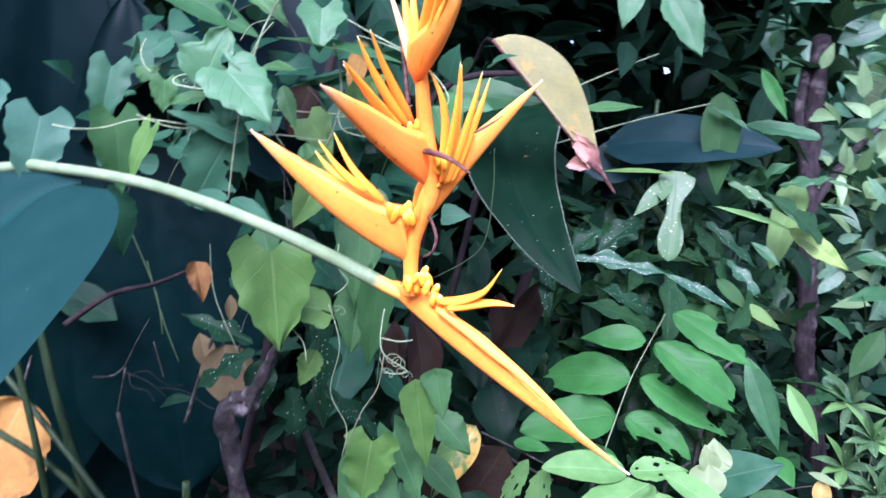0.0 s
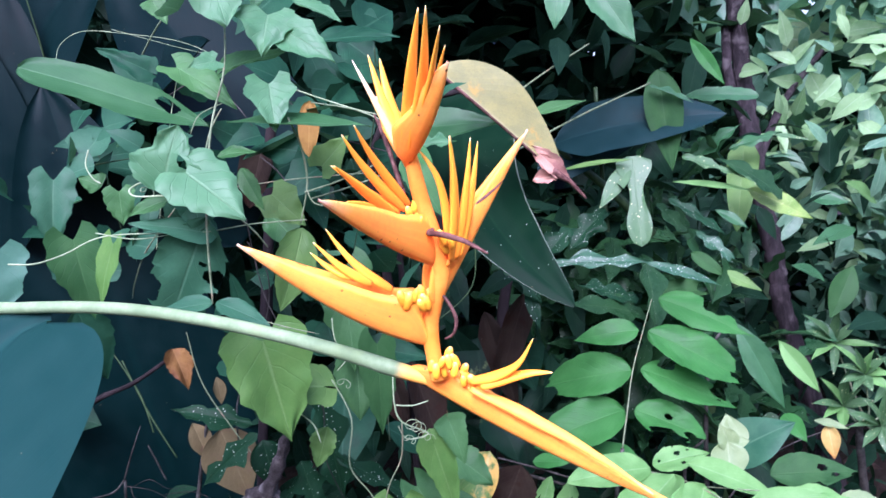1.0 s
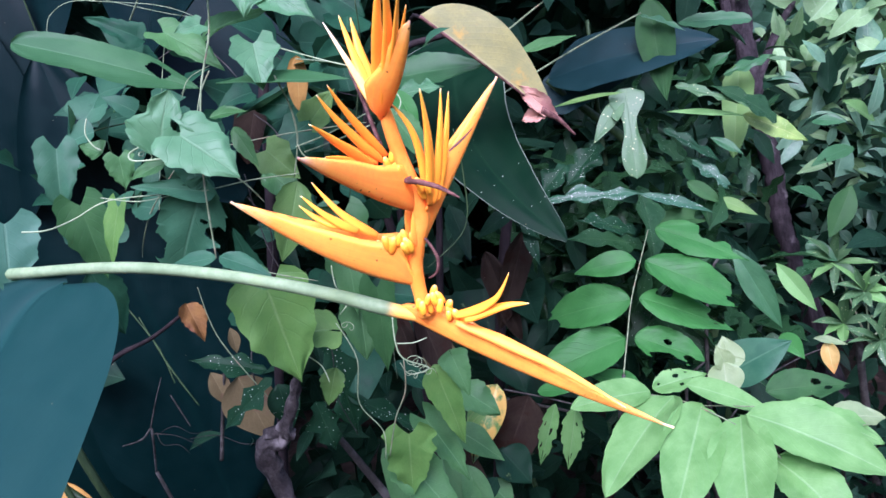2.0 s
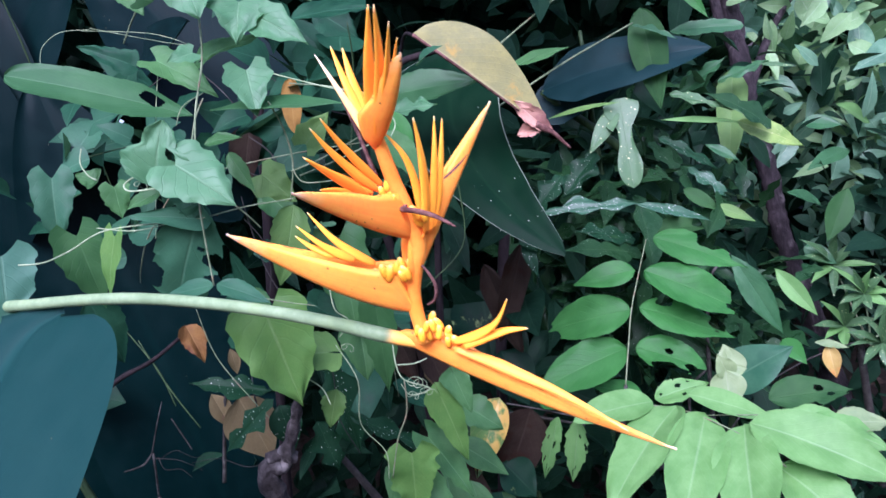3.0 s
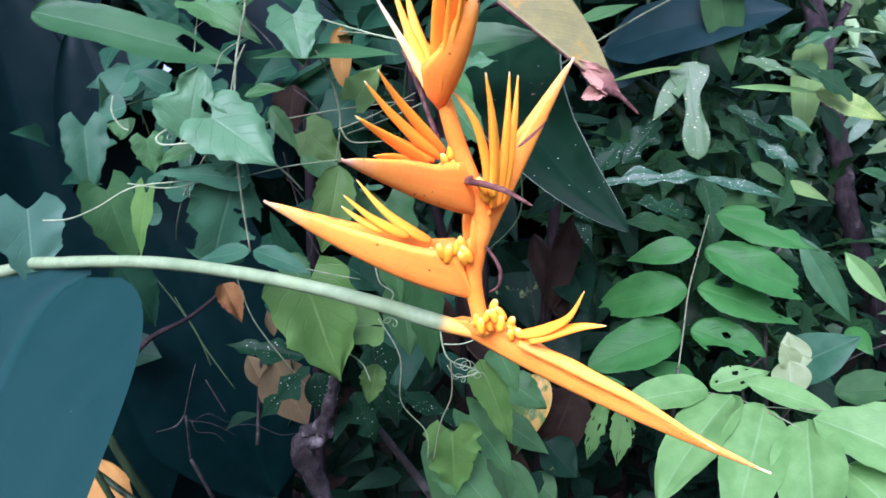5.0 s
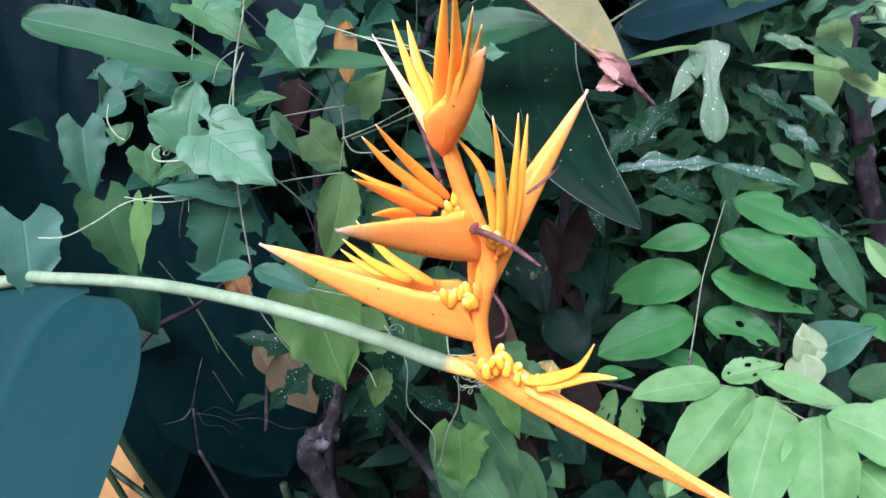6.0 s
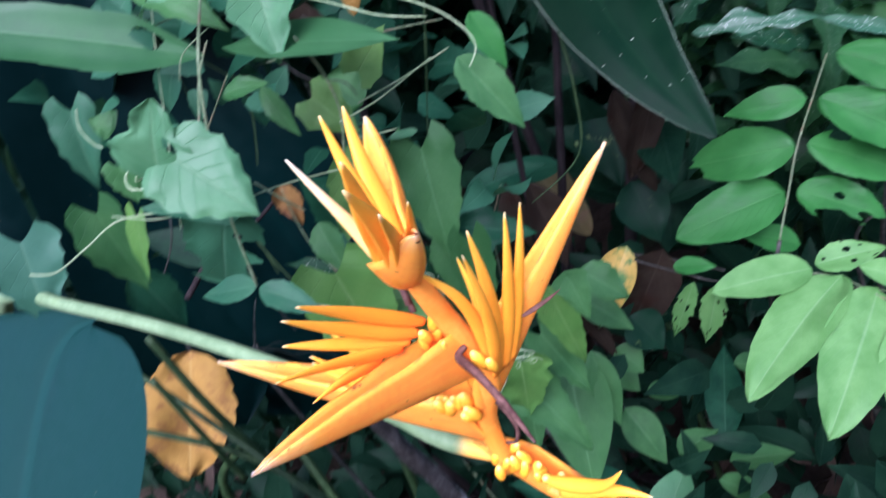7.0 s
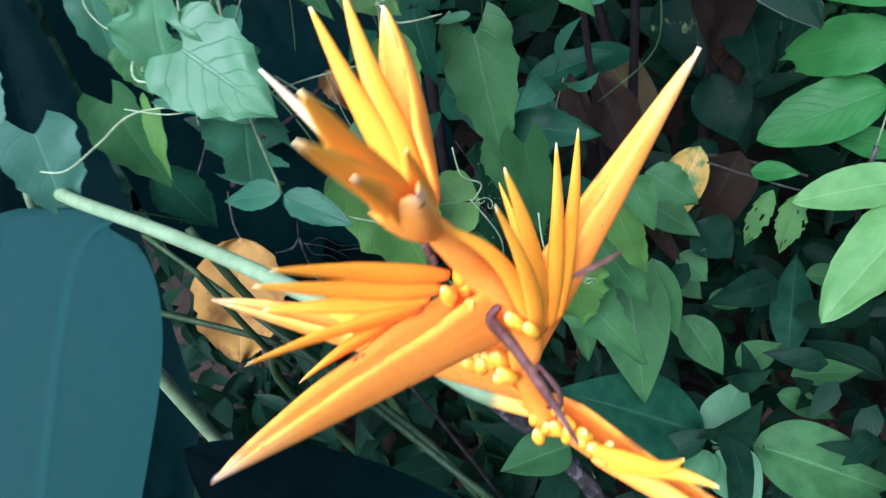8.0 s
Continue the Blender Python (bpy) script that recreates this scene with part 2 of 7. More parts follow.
# blue-green blade colour taken almost to black to hold the deep shade
BROAD_SHADED = leaf_material("broad_leaf_shaded", (0.0004, 0.0058, 0.0058), (0.0007, 0.0092, 0.009), (0.0014, 0.0132, 0.0118), 0.45, 0.08, 30.0, ribs=0.05, relief_depth=0.0003, spec=0.1, midrib=0.3, clear=0.06)
# the blue sheen is mixed into the base colour; gloss stays low
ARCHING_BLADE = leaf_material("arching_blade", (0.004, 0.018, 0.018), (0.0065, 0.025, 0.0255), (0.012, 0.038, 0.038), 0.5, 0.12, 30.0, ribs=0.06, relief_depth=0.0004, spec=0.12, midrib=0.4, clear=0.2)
NEAR_BLADE = leaf_material("near_blade", (0.004, 0.025, 0.021), (0.005, 0.0305, 0.0255), (0.008, 0.041, 0.034), 0.5, 0.12, 34.0, ribs=0.0, relief_depth=0.00015, spec=0.12, midrib=0.6, clear=0.35)
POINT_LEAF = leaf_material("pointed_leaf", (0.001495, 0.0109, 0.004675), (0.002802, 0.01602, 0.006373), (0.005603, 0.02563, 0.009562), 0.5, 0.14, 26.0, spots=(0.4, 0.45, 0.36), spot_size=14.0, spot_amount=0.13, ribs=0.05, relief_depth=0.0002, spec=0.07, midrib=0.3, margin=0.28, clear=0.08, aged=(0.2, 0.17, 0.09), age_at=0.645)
LEAFLET = leaf_material("leaflet_green", (0.022, 0.1, 0.02), (0.04, 0.155, 0.033), (0.07, 0.195, 0.056), 0.42, 0.3, 9.0, ribs=0.05, relief_depth=0.0012, spec=0.14, midrib=0.4)
LEAFLET_DIM = leaf_material("leaflet_dim", (0.02, 0.075, 0.028), (0.04, 0.115, 0.045), (0.06, 0.15, 0.07), 0.36, 0.26, 9.0, ribs=0.05, relief_depth=0.0016, spec=0.25, midrib=0.4)
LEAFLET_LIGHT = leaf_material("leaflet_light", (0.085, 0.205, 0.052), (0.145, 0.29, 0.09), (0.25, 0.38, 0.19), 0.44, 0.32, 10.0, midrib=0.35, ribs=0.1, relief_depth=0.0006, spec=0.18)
# duller copy of the leaf green, shade included in the colour
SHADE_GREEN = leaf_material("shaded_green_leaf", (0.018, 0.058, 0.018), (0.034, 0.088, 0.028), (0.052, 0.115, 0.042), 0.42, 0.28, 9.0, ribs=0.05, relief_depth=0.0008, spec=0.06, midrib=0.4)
CROTON = leaf_material("croton_spotted", (0.005, 0.024, 0.01), (0.011, 0.043, 0.018), (0.02, 0.06, 0.026), 0.36, 0.2, 12.0, spots=(0.6, 0.66, 0.52), spot_size=34, spot_amount=0.27, ribs=0.04, relief_depth=0.0008, spec=0.08, clear=0.1)
CROTON_MASS = leaf_material("croton_mass", (0.006, 0.027, 0.009), (0.018, 0.054, 0.018), (0.03, 0.068, 0.024), 0.3, 0.2, 12.0, spots=(0.6, 0.66, 0.52), spot_size=34, spot_amount=0.18, islands=True, spec=0.1, ribs=0.1, relief_depth=0.0008, clear=0.15)
CROTON_FLECKED = leaf_material("croton_flecked", (0.014, 0.058, 0.026), (0.026, 0.085, 0.04), (0.04, 0.11, 0.055), 0.36, 0.2, 12.0, spots=(0.66, 0.72, 0.6), spot_size=40, spot_amount=0.34, ribs=0.04, relief_depth=0.0008, spec=0.3)
CROTON_YELLOW = leaf_material("croton_yellow", (0.13, 0.23, 0.05), (0.24, 0.34, 0.085), (0.36, 0.42, 0.15), 0.42, 0.3, 12.0, spots=(0.66, 0.68, 0.42), spot_size=50, spot_amount=0.3, ribs=0.06, relief_depth=0.0006, spec=0.2)
CROTON_PALE = leaf_material("croton_pale", (0.042, 0.1, 0.038), (0.068, 0.138, 0.056), (0.1, 0.165, 0.08), 0.34, 0.25, 12.0, spots=(0.62, 0.64, 0.32), spot_size=20.0, spot_amount=0.3, ribs=0.1, relief_depth=0.0008, spec=0.25)
YELLOWISH = leaf_material("yellow_green_leaf", (0.1325, 0.1997, 0.0784), (0.2074, 0.2746, 0.1232), (0.2419, 0.2995, 0.1568), 0.45, 0.3, 9.0, ribs=0.12, relief_depth=0.0006)
YELLOW_LEAF = leaf_material("yellow_leaf", (0.38, 0.26, 0.06), (0.52, 0.38, 0.12), (0.58, 0.45, 0.2), 0.5, 0.3, 8.0, ribs=0.1, aged=(0.5, 0.25, 0.06))
VARIEGATED = leaf_material("variegated_leaf", (0.058, 0.144, 0.032), (0.126, 0.243, 0.056), (0.291, 0.27, 0.08), 0.42, 0.2, 8.0, aged=(0.52, 0.34, 0.07), age_at=0.46)
# green brought close to black so the gap's shade sits in the leaf colour
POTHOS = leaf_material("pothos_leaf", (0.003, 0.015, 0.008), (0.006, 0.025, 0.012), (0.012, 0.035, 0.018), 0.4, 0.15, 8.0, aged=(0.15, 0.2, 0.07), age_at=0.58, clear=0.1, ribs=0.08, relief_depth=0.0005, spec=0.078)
DRY_OLIVE = leaf_material("dry_olive_leaf", (0.11, 0.125, 0.055), (0.265, 0.25, 0.075), (0.36, 0.33, 0.15), 0.6, 0.25, 16.0, stripe=0.14, aged=(0.38, 0.25, 0.05), age_at=0.6, ribs=0.08, relief_depth=0.0008)
DRY_ORANGE = leaf_material("dry_orange_leaf", (0.23, 0.12, 0.024), (0.35, 0.2, 0.045), (0.38, 0.24, 0.07), 0.65, 0.25, 8.0, ribs=0.1, relief_depth=0.0006, spec=0.15, aged=(0.22, 0.11, 0.03))
# darker copy of the orange dead leaf, deep shade mixed in
RUST_SHADED = leaf_material("rust_leaf", (0.12, 0.055, 0.016), (0.2, 0.11, 0.03), (0.23, 0.13, 0.05), 0.6, 0.2, 8.0, aged=(0.1, 0.04, 0.015), spec=0.15)
# tan lowered so that part of the shade lies in its colour
DRY_TAN = leaf_material("dry_tan_leaf", (0.085, 0.066, 0.026), (0.135, 0.108, 0.048), (0.16, 0.13, 0.066), 0.7, 0.15, 10.0, aged=(0.12, 0.08, 0.045), spec=0.15)
DRY_PINK = leaf_material("dry_pink_leaf", (0.34, 0.17, 0.12), (0.5, 0.29, 0.215), (0.55, 0.38, 0.29), 0.65, 0.25, 12.0, aged=(0.34, 0.17, 0.14), spec=0.1)
DRY_BROWN = leaf_material("dry_brown_leaf", (0.014, 0.008, 0.0055), (0.027, 0.02, 0.013), (0.034, 0.026, 0.018), 0.75, 0.12, 10.0, aged=(0.02, 0.01, 0.006), spec=0.08)
# deep shade between the stems is put into this near-black green
FILL_SHADED = leaf_material("undergrowth_shaded", (0.0033, 0.0142, 0.0082), (0.0104, 0.032, 0.016), (0.017, 0.043, 0.0235), 0.38, 0.2, 8.0, islands=True, spec=0.05, ribs=0.15, clear=0.1)
# the next three greens carry the daylight and haze beyond in their colour
FILL_HAZY = leaf_material("undergrowth_hazy", (0.045, 0.13, 0.075), (0.11, 0.25, 0.155), (0.17, 0.32, 0.21), 0.38, 0.35, 8.0, islands=True, ribs=0.12)
FILL_SUNLIT = leaf_material("undergrowth_sunlit", (0.085, 0.2, 0.11), (0.18, 0.33, 0.2), (0.28, 0.43, 0.28), 0.36, 0.4, 7.0, islands=True, ribs=0.1, spec=0.45, clear=0)
FILL_DAYLIT = leaf_material("undergrowth_daylit", (0.2, 0.38, 0.14), (0.36, 0.55, 0.27), (0.5, 0.66, 0.41), 0.4, 0.55, 7.0, islands=True, ribs=0.1, spec=0.4, clear=0)
LITTER = leaf_material("leaf_litter_brown", (0.024, 0.012, 0.008), (0.068, 0.04, 0.024), (0.08, 0.052, 0.032), 0.8, 0.1, 7.0, islands=True, aged=(0.10, 0.06, 0.05))
VINE_STEM = plain_material("vine_stem", (0.085, 0.12, 0.055), (0.17, 0.21, 0.12), 120.0, 0.6, 0.3, 0.0005, third=(0.16, 0.13, 0.075))
TENDRIL = plain_material("tendril", (0.16, 0.22, 0.11), (0.28, 0.34, 0.2), 160.0, 0.5, 0.2, 0.0003)
GREEN_STALK = plain_material("green_stalk", (0.0144, 0.033, 0.011), (0.036, 0.063, 0.022), 60.0, 0.5, 0.25, 0.0006, (2.4, 1.8, 0.33))
TWIG = plain_material("twig_grey_brown", (0.0165, 0.0155, 0.013), (0.045, 0.042, 0.036), 70.0, 0.85, 0.6, 0.002, third=(0.0744, 0.0726, 0.0646))
BARK = plain_material("tree_bark", (0.01, 0.008, 0.009), (0.036, 0.028, 0.031), 42.0, 0.9, 1.0, 0.012, (1, 1, 0.22), (0.08, 0.07, 0.07))
LICHEN_BARK = plain_material("branch_bark", (0.02, 0.017, 0.016), (0.066, 0.059, 0.056), 65.0, 0.9, 0.9, 0.004, third=(0.19, 0.175, 0.165))
# darker copy of the bark, with the thicket's shade put into its colour
SHADED_BARK = plain_material("shaded_stem_bark", (0.006, 0.004, 0.0045), (0.0175, 0.012, 0.012), 40.0, 0.9, 0.8, 0.004, (0.5, 0.5, 0.175))
SOIL = plain_material("garden_soil", (0.015, 0.01, 0.0075), (0.0425, 0.029, 0.02), 7.0, 0.95, 0.8, 0.02, third=(0.02, 0.025, 0.01))


# ---- mesh helpers ----
PLACED = {}


def link(name, me, parent=None, m=None, label=""):
    """Links a mesh as an object at the world pose m, as a part of parent."""
    ob = new(name, me)
    m = m or Matrix.Identity(4)
    if parent is not None:
        ob.parent = parent
        ob.matrix_parent_inverse = PLACED[parent.name].inverted()
    ob.matrix_basis = m
    PLACED[ob.name] = m
    if label:
        tagged(ob, label)
    return ob


def thing(name, base, label, category, group="", kind=""):
    ob = new(name)
    ob.empty_display_size = 0.05
    ob.matrix_basis = Matrix.Translation(base)
    PLACED[ob.name] = ob.matrix_basis.copy()
    return tagged(ob, label, category, group, kind)


def surface(name, verts, faces, mat, uvs=None, smooth=True):
    me = bpy.data.meshes.new(name)
    me.from_pydata(verts, [], faces)
    if uvs is not None:
        lay = me.uv_layers.new(name="UVMap")
        idx = np.empty(len(me.loops), dtype=np.int32)
        me.loops.foreach_get("vertex_index", idx)
        lay.data.foreach_set("uv", np.asarray(uvs, dtype=np.float32)[idx].ravel())
    me.polygons.foreach_set("use_smooth", [smooth] * len(me.polygons))
    me.materials.append(mat)
    me.update()
    return me


def smooth_step(a):
    a = min(1.0, max(0.0, a))
    return a * a * (3 - 2 * a)


def outline(shape, u):
    """Half width of a blade, 0 to 1, at u along it."""
    if shape == "heart":
        return 1.06 * (1 - u) ** 0.72 * (1 - math.exp(-u / 0.035)) * (1 - 0.12 * u)
    if shape == "ovate":
        return math.sin(math.pi * u ** 0.72) ** 0.85 * (1 - 0.25 * u ** 3)
    if shape == "lance":
        return math.sin(math.pi * u ** 0.85) ** 1.05
    if shape == "blade":
        return min(1.0, (u / 0.22)) ** 0.6 * max(0.0, 1 - u ** 3.2) ** 0.75
    if shape == "oblong":
        return min(1.0, (u / 0.3)) ** 0.7 * max(0.0, 1 - u ** 9) ** 0.5
    if shape == "round":
        return max(0.0, 1 - abs(2 * u - 1) ** 2.3) ** 0.55
    if shape == "point":
        return min(1.0, (u / 0.12)) ** 0.5 * max(0.0, 1 - u) ** 0.62
    if shape == "spatula":
        return min(1.0, 0.3 + u / 0.1) * (0.95 - 0.58 * smooth_step((u - 0.12) / 0.25) + 0.34 * smooth_step((u - 0.45) / 0.35)) * max(0.0, 1 - u ** 9) ** 0.6
    if shape == "elliptic":
        return math.sin(math.pi * u ** 0.85) ** 0.62 * (1 - 0.1 * u)
    if shape == "paddle":
        return min(1.0, (u / 0.3)) ** 0.7 * max(0.0, 1 - u ** 11) ** 0.5 * (0.45 + 0.53 * u)
    if shape in ("ivy", "trilobe", "angular"):
        k = ((0, 0.5), (0.04, 0.82), (0.12, 0.98), (0.2, 0.9), (0.3, 1.0), (0.4, 0.82), (0.5, 0.84), (0.6, 0.6), (0.7, 0.56), (0.8, 0.32), (0.9, 0.15), (1, 0.0)) if shape == "angular" else ((0, 0.35), (0.1, 0.7), (0.25, 0.95), (0.42, 1.0), (0.52, 0.82), (0.6, 0.48), (0.72, 0.44), (0.86, 0.36), (1, 0.05)) if shape == "trilobe" else ((0, 0.5), (0.06, 0.85), (0.14, 0.82), (0.24, 0.93), (0.32, 1.0), (0.42, 0.78), (0.52, 0.63), (0.62, 0.57), (0.72, 0.42), (1, 0.0))
        for (a, p), (b, q) in zip(k, k[1:]):
            if u <= b:
                return p + (q - p) * (u - a) / (b - a)
    if shape == "lobed":
        return math.sin(math.pi * u ** 0.7) ** 0.8 * (0.42 + 0.58 * abs(math.cos(u * 8.5)) ** 1.4)
    return math.sin(math.pi * u)


def eaten(u, v, hole, seed):
    """Whether an insect has eaten the blade at u, v: hole is the middle and the two half sizes of the gap."""
    du, dv = (u - hole[0]) / hole[2], (v - hole[1]) / hole[3]
    return du * du + dv * dv < 1 + 0.8 * noise.noise((du * 1.4, dv * 1.4, seed))


def blade(length, width, shape, curl, fold, wave, teeth, holes, seed, nu, nv, mat, half=0, sweep=0.0, bite=None):
    """A leaf blade along +y from the origin, its face to +z: curl bends the tip down, fold lifts the halves."""
    verts, uvs, faces = [], [], []
    for i in range(nu + 1):
        u = i / nu
        hw = max(outline(shape, u), 0.012) * width / 2
        for j in range(-nv, nv + 1):
            v = j / nv if not half else half * (j + nv) / (2 * nv)
            a = abs(v)
            ragged = 1.0
            if teeth:
                ragged += teeth * (((u * 6.5 + (0.3 if v > 0 else 0)) % 1.0) - 0.5) * a * a * 0.9 + teeth * 1.1 * noise.noise((u * 5, (v > 0) * 3.0, seed)) * a
            x = v * hw * ragged
            y = u * length
            if shape == "lobed":
                x *= 0.86 + 0.5 * noise.noise((u * 4.5, (v > 0) * 7.0, seed)) + 0.22 * noise.noise((u * 15, (v > 0) * 5.0, seed))
            if shape == "paddle" and v < 0:
                x *= 2.7
            if shape in ("heart", "ivy", "angular"):
                y -= 0.20 * length * a ** 1.3 * (1 - u) ** 4
            else:
                y += 0.05 * length * a * (1 - u) * u
            z = -curl * length * u * u + fold * a ** 1.2 * hw
            z += wave * width * noise.noise((u * 2.6 + seed, v * 1.4, seed * 0.37)) * (0.3 + a)
            z += wave * 0.7 * width * math.sin(u * 19 + seed) * a ** 2 * 0.25
            if shape == "paddle":
                # the midrib runs in the middle of the wide blade
                s = v if v > 0 else v * 2.7
                z += fold * hw * (0.6 * abs(s + 0.6) - a ** 1.2) - 0.004 * math.exp(-((s + 0.6) / 0.07) ** 2)
                y += 0.03 * length * smooth_step((-s - 0.2) / 0.9)
            verts.append((x + sweep * length * (u * u - u), y, z))
            uvs.append((0.5 + v / 2 if shape != "paddle" else 0.5 + (s + 0.6) / 3.2, u))
    w = 2 * nv + 1
    for i in range(nu):
        for j in range(2 * nv):
            if bite and any(eaten((i + 0.5) / nu, (j + 0.5) / nv - 1, b, seed) for b in bite):
                continue
            if holes:
                u, v = (i + 0.5) / nu, (j + 0.5) / nv - 1
                if noise.noise((u * 6.5 + seed, v * 2.6, 3.1 + seed)) > 0.62 - holes and abs(v) > 0.12 and u > 0.1:
                    continue
            q = i * w + j
            faces.append((q, q + 1, q + w + 1, q + w))
    return surface("leaf", verts, faces, mat, uvs)


COUNT = [0]


def leaf(parent, base, tip, width, facing, shape, mat, curl=0.12, fold=0.18, wave=0.06, teeth=0.0, holes=0.0, name="leaf", label="", half=0, sweep=0.0, bite=None):
    """One leaf from its base to its tip, its upper face towards facing."""
    COUNT[0] += 1
    base, tip = Vector(base), Vector(tip)
    n = Vector(facing).normalized()
    y = tip - base
    length = y.length
    y.normalize()
    # a curled tip is raised again so that it ends where it should
    x = y.cross(n).normalized()
    z = x.cross(y)
    ang = math.atan(curl)
    y2 = y * math.cos(ang) + z * math.sin(ang)
    z2 = x.cross(y2)
    m = Matrix((x, y2, z2)).transposed().to_4x4()
    m.translation = base
    if bite and not isinstance(bite[0], tuple):
        bite = (bite,)
    big = length > 0.16
    fine = holes > 0
    nu, nv = (90, 26) if bite else (56, 16) if fine else (56, 24) if shape == "paddle" else ((28, 8) if big or teeth else (16, 5))
    me = blade(length * math.cos(ang), width, shape, curl, fold, wave, teeth, holes, COUNT[0] * 1.37, nu, nv, mat, half, sweep, bite)
    return link(name, me, parent, m, label)


def smooth_line(points, per=6):
    """Points on a smooth line through the given ones."""
    p = [Vector(q) for q in points]
    if len(p) < 3:
        return [p[0].lerp(p[-1], i / per) for i in range(per + 1)]
    out = []
    for i in range(len(p) - 1):
        a, b, c, d = p[max(i - 1, 0)], p[i], p[i + 1], p[min(i + 2, len(p) - 1)]
        for s in range(per):
            t = s / per
            out.append(0.5 * ((2 * b) + (c - a) * t + (2 * a - 5 * b + 4 * c - d) * t * t + (3 * b - a - 3 * c + d) * t ** 3))
    out.append(p[-1])
    return out


def tube_mesh(name, line, radii, mat, sides=8, rough=0.0, seed=0.0, flat=1.0):
    """A round rod along a line; radii is given at even steps and blended between."""
    pts = [Vector(q) for q in line]
    n = len(pts)
    verts, faces, uvs = [], [], []
    ref = None
    for i, q in enumerate(pts):
        d = (pts[min(i + 1, n - 1)] - pts[max(i - 1, 0)]).normalized()
        if ref is None:
            ref = d.orthogonal().normalized()
        ref = (ref - d * ref.dot(d)).normalized()
        s = d.cross(ref)
        f = i / (n - 1) * (len(radii) - 1)
        k = min(int(f), len(radii) - 2)
        r = radii[k] + (radii[k + 1] - radii[k]) * (f - k)
        for j in range(sides):
            a = 2 * math.pi * j / sides
            rr = r * (1 + rough * noise.noise((q.x * 60 + math.cos(a) * 1.3, q.y * 60 + math.sin(a) * 1.3, q.z * 60 + seed)))
            verts.append(q + ref * (rr * math.cos(a)) + s * (rr * flat * math.sin(a)))
            uvs.append((j / sides, i / (n - 1)))
    for i in range(n - 1):
        for j in range(sides):
            faces.append((i * sides + j, i * sides + (j + 1) % sides, (i + 1) * sides + (j + 1) % sides, (i + 1) * sides + j))
    faces.append(tuple(range(sides - 1, -1, -1)))
    faces.append(tuple((n - 1) * sides + j for j in range(sides)))
    return surface(name, verts, faces, mat, uvs)


def rod(parent, name, points, radii, mat, sides=8, rough=0.0, per=6, label="", flat=1.0):
    line = smooth_line(points, per)
    o = line[0].copy()
    me = tube_mesh(name, [q - o for q in line], radii, mat, sides, rough, o.x * 9, flat)
    return link(name, me, parent, Matrix.Translation(o), label)


# ---- ground ----
def build_ground():
    n, verts, faces = 60, [], []
    for i in range(n + 1):
        for j in range(n + 1):
            x, y = ((2 * i / n - 1) ** 3) * 60, ((2 * j / n - 1) ** 3) * 60 + 1.0
            verts.append((x, y, 0.05 * noise.noise((x * 0.9, y * 0.9, 2.0)) * min(1.0, 6 / (1 + abs(x) + abs(y))) - 0.03))
    for i in range(n):
        for j in range(n):
            a = i * (n + 1) + j
            faces.append((a, a + n + 1, a + n + 2, a + 1))
    return tagged(link("ground", surface("ground", verts, faces, SOIL)), "dark damp garden soil under dense plants", "ground", kind="structure")


ground = build_ground()


# ---- heliconia in flower ----
def bract(plant, base, ctrl, tip, opening, depth, half, neck=0.35, hold=0.2, taper=0.7, seam=0.10):
    """A boat-shaped bract: a keel from base to tip, two walls that open towards opening, and a real thickness."""
    base, ctrl, tip = Vector(base), Vector(ctrl), Vector(tip)
    op = Vector(opening).normalized()
    m, k, thick = 26, 12, 0.0009
    rings, uv_ring = [], []
    for i in range(m + 1):
        s = i / m
        p = base * (1 - s) ** 2 + ctrl * 2 * s * (1 - s) + tip * s * s
        d = ((ctrl - base) * (1 - s) + (tip - ctrl) * s).normalized()
        o = (op - d * op.dot(d)).normalized()
        side = d.cross(o)
        rise = neck + (1 - neck) * smooth_step(s / hold)
        fall = max(0.0, 1 - max(0.0, s - hold) / (1 - hold)) ** taper
        dep, hw = depth * rise * fall, half * (0.75 + 0.25 * smooth_step(s / hold)) * max(0.0, 1 - s ** 2.2) ** 0.6
        close = 0.25 + 0.75 * smooth_step(s / seam)
        dep, hw = max(dep * close, 0.0004), max(hw * close, 0.0005)
        outer, inner, us = [], [], []
        for j in range(k + 1):
            q = 2 * j / k - 1
            a = abs(q)
            sg = (q > 0) - (q < 0)
            wob = 1 + 0.1 * noise.noise((s * 5, q * 2, tip.x * 50))
            off = side * (sg * hw * a ** 0.7 * (1 - 0.22 * a ** 3)) * wob + o * dep * a ** 1.35 * wob
            outer.append(p - base + off)
            inner.append(p - base + off * (1 - 0.04) + o * thick * (1 - a) * 1.5 - side * sg * min(thick, hw * 0.4) * min(1.0, a * 3))
            us.append((j / k, s))
        rings.append((outer, inner))
        uv_ring.append(us)
    verts, faces, uvs = [], [], []
    for ring in (0, 1):
        for i in range(m + 1):
            verts += rings[i][ring]
            uvs += uv_ring[i]
    w, half_count = k + 1, (m + 1) * (k + 1)
    for i in range(m):
        for j in range(k):
            a = i * w + j
            faces.append((a, a + w, a + w + 1, a + 1))
            b = half_count + a
            faces.append((b, b + 1, b + w + 1, b + w))
        for j in (0, k):
            a, b = i * w + j, half_count + i * w + j
            faces.append((a, b, b + w, a + w) if j == 0 else (a, a + w, b + w, b))
    return link("bract", surface("bract", verts, faces, BRACT, uvs), plant, Matrix.Translation(base))


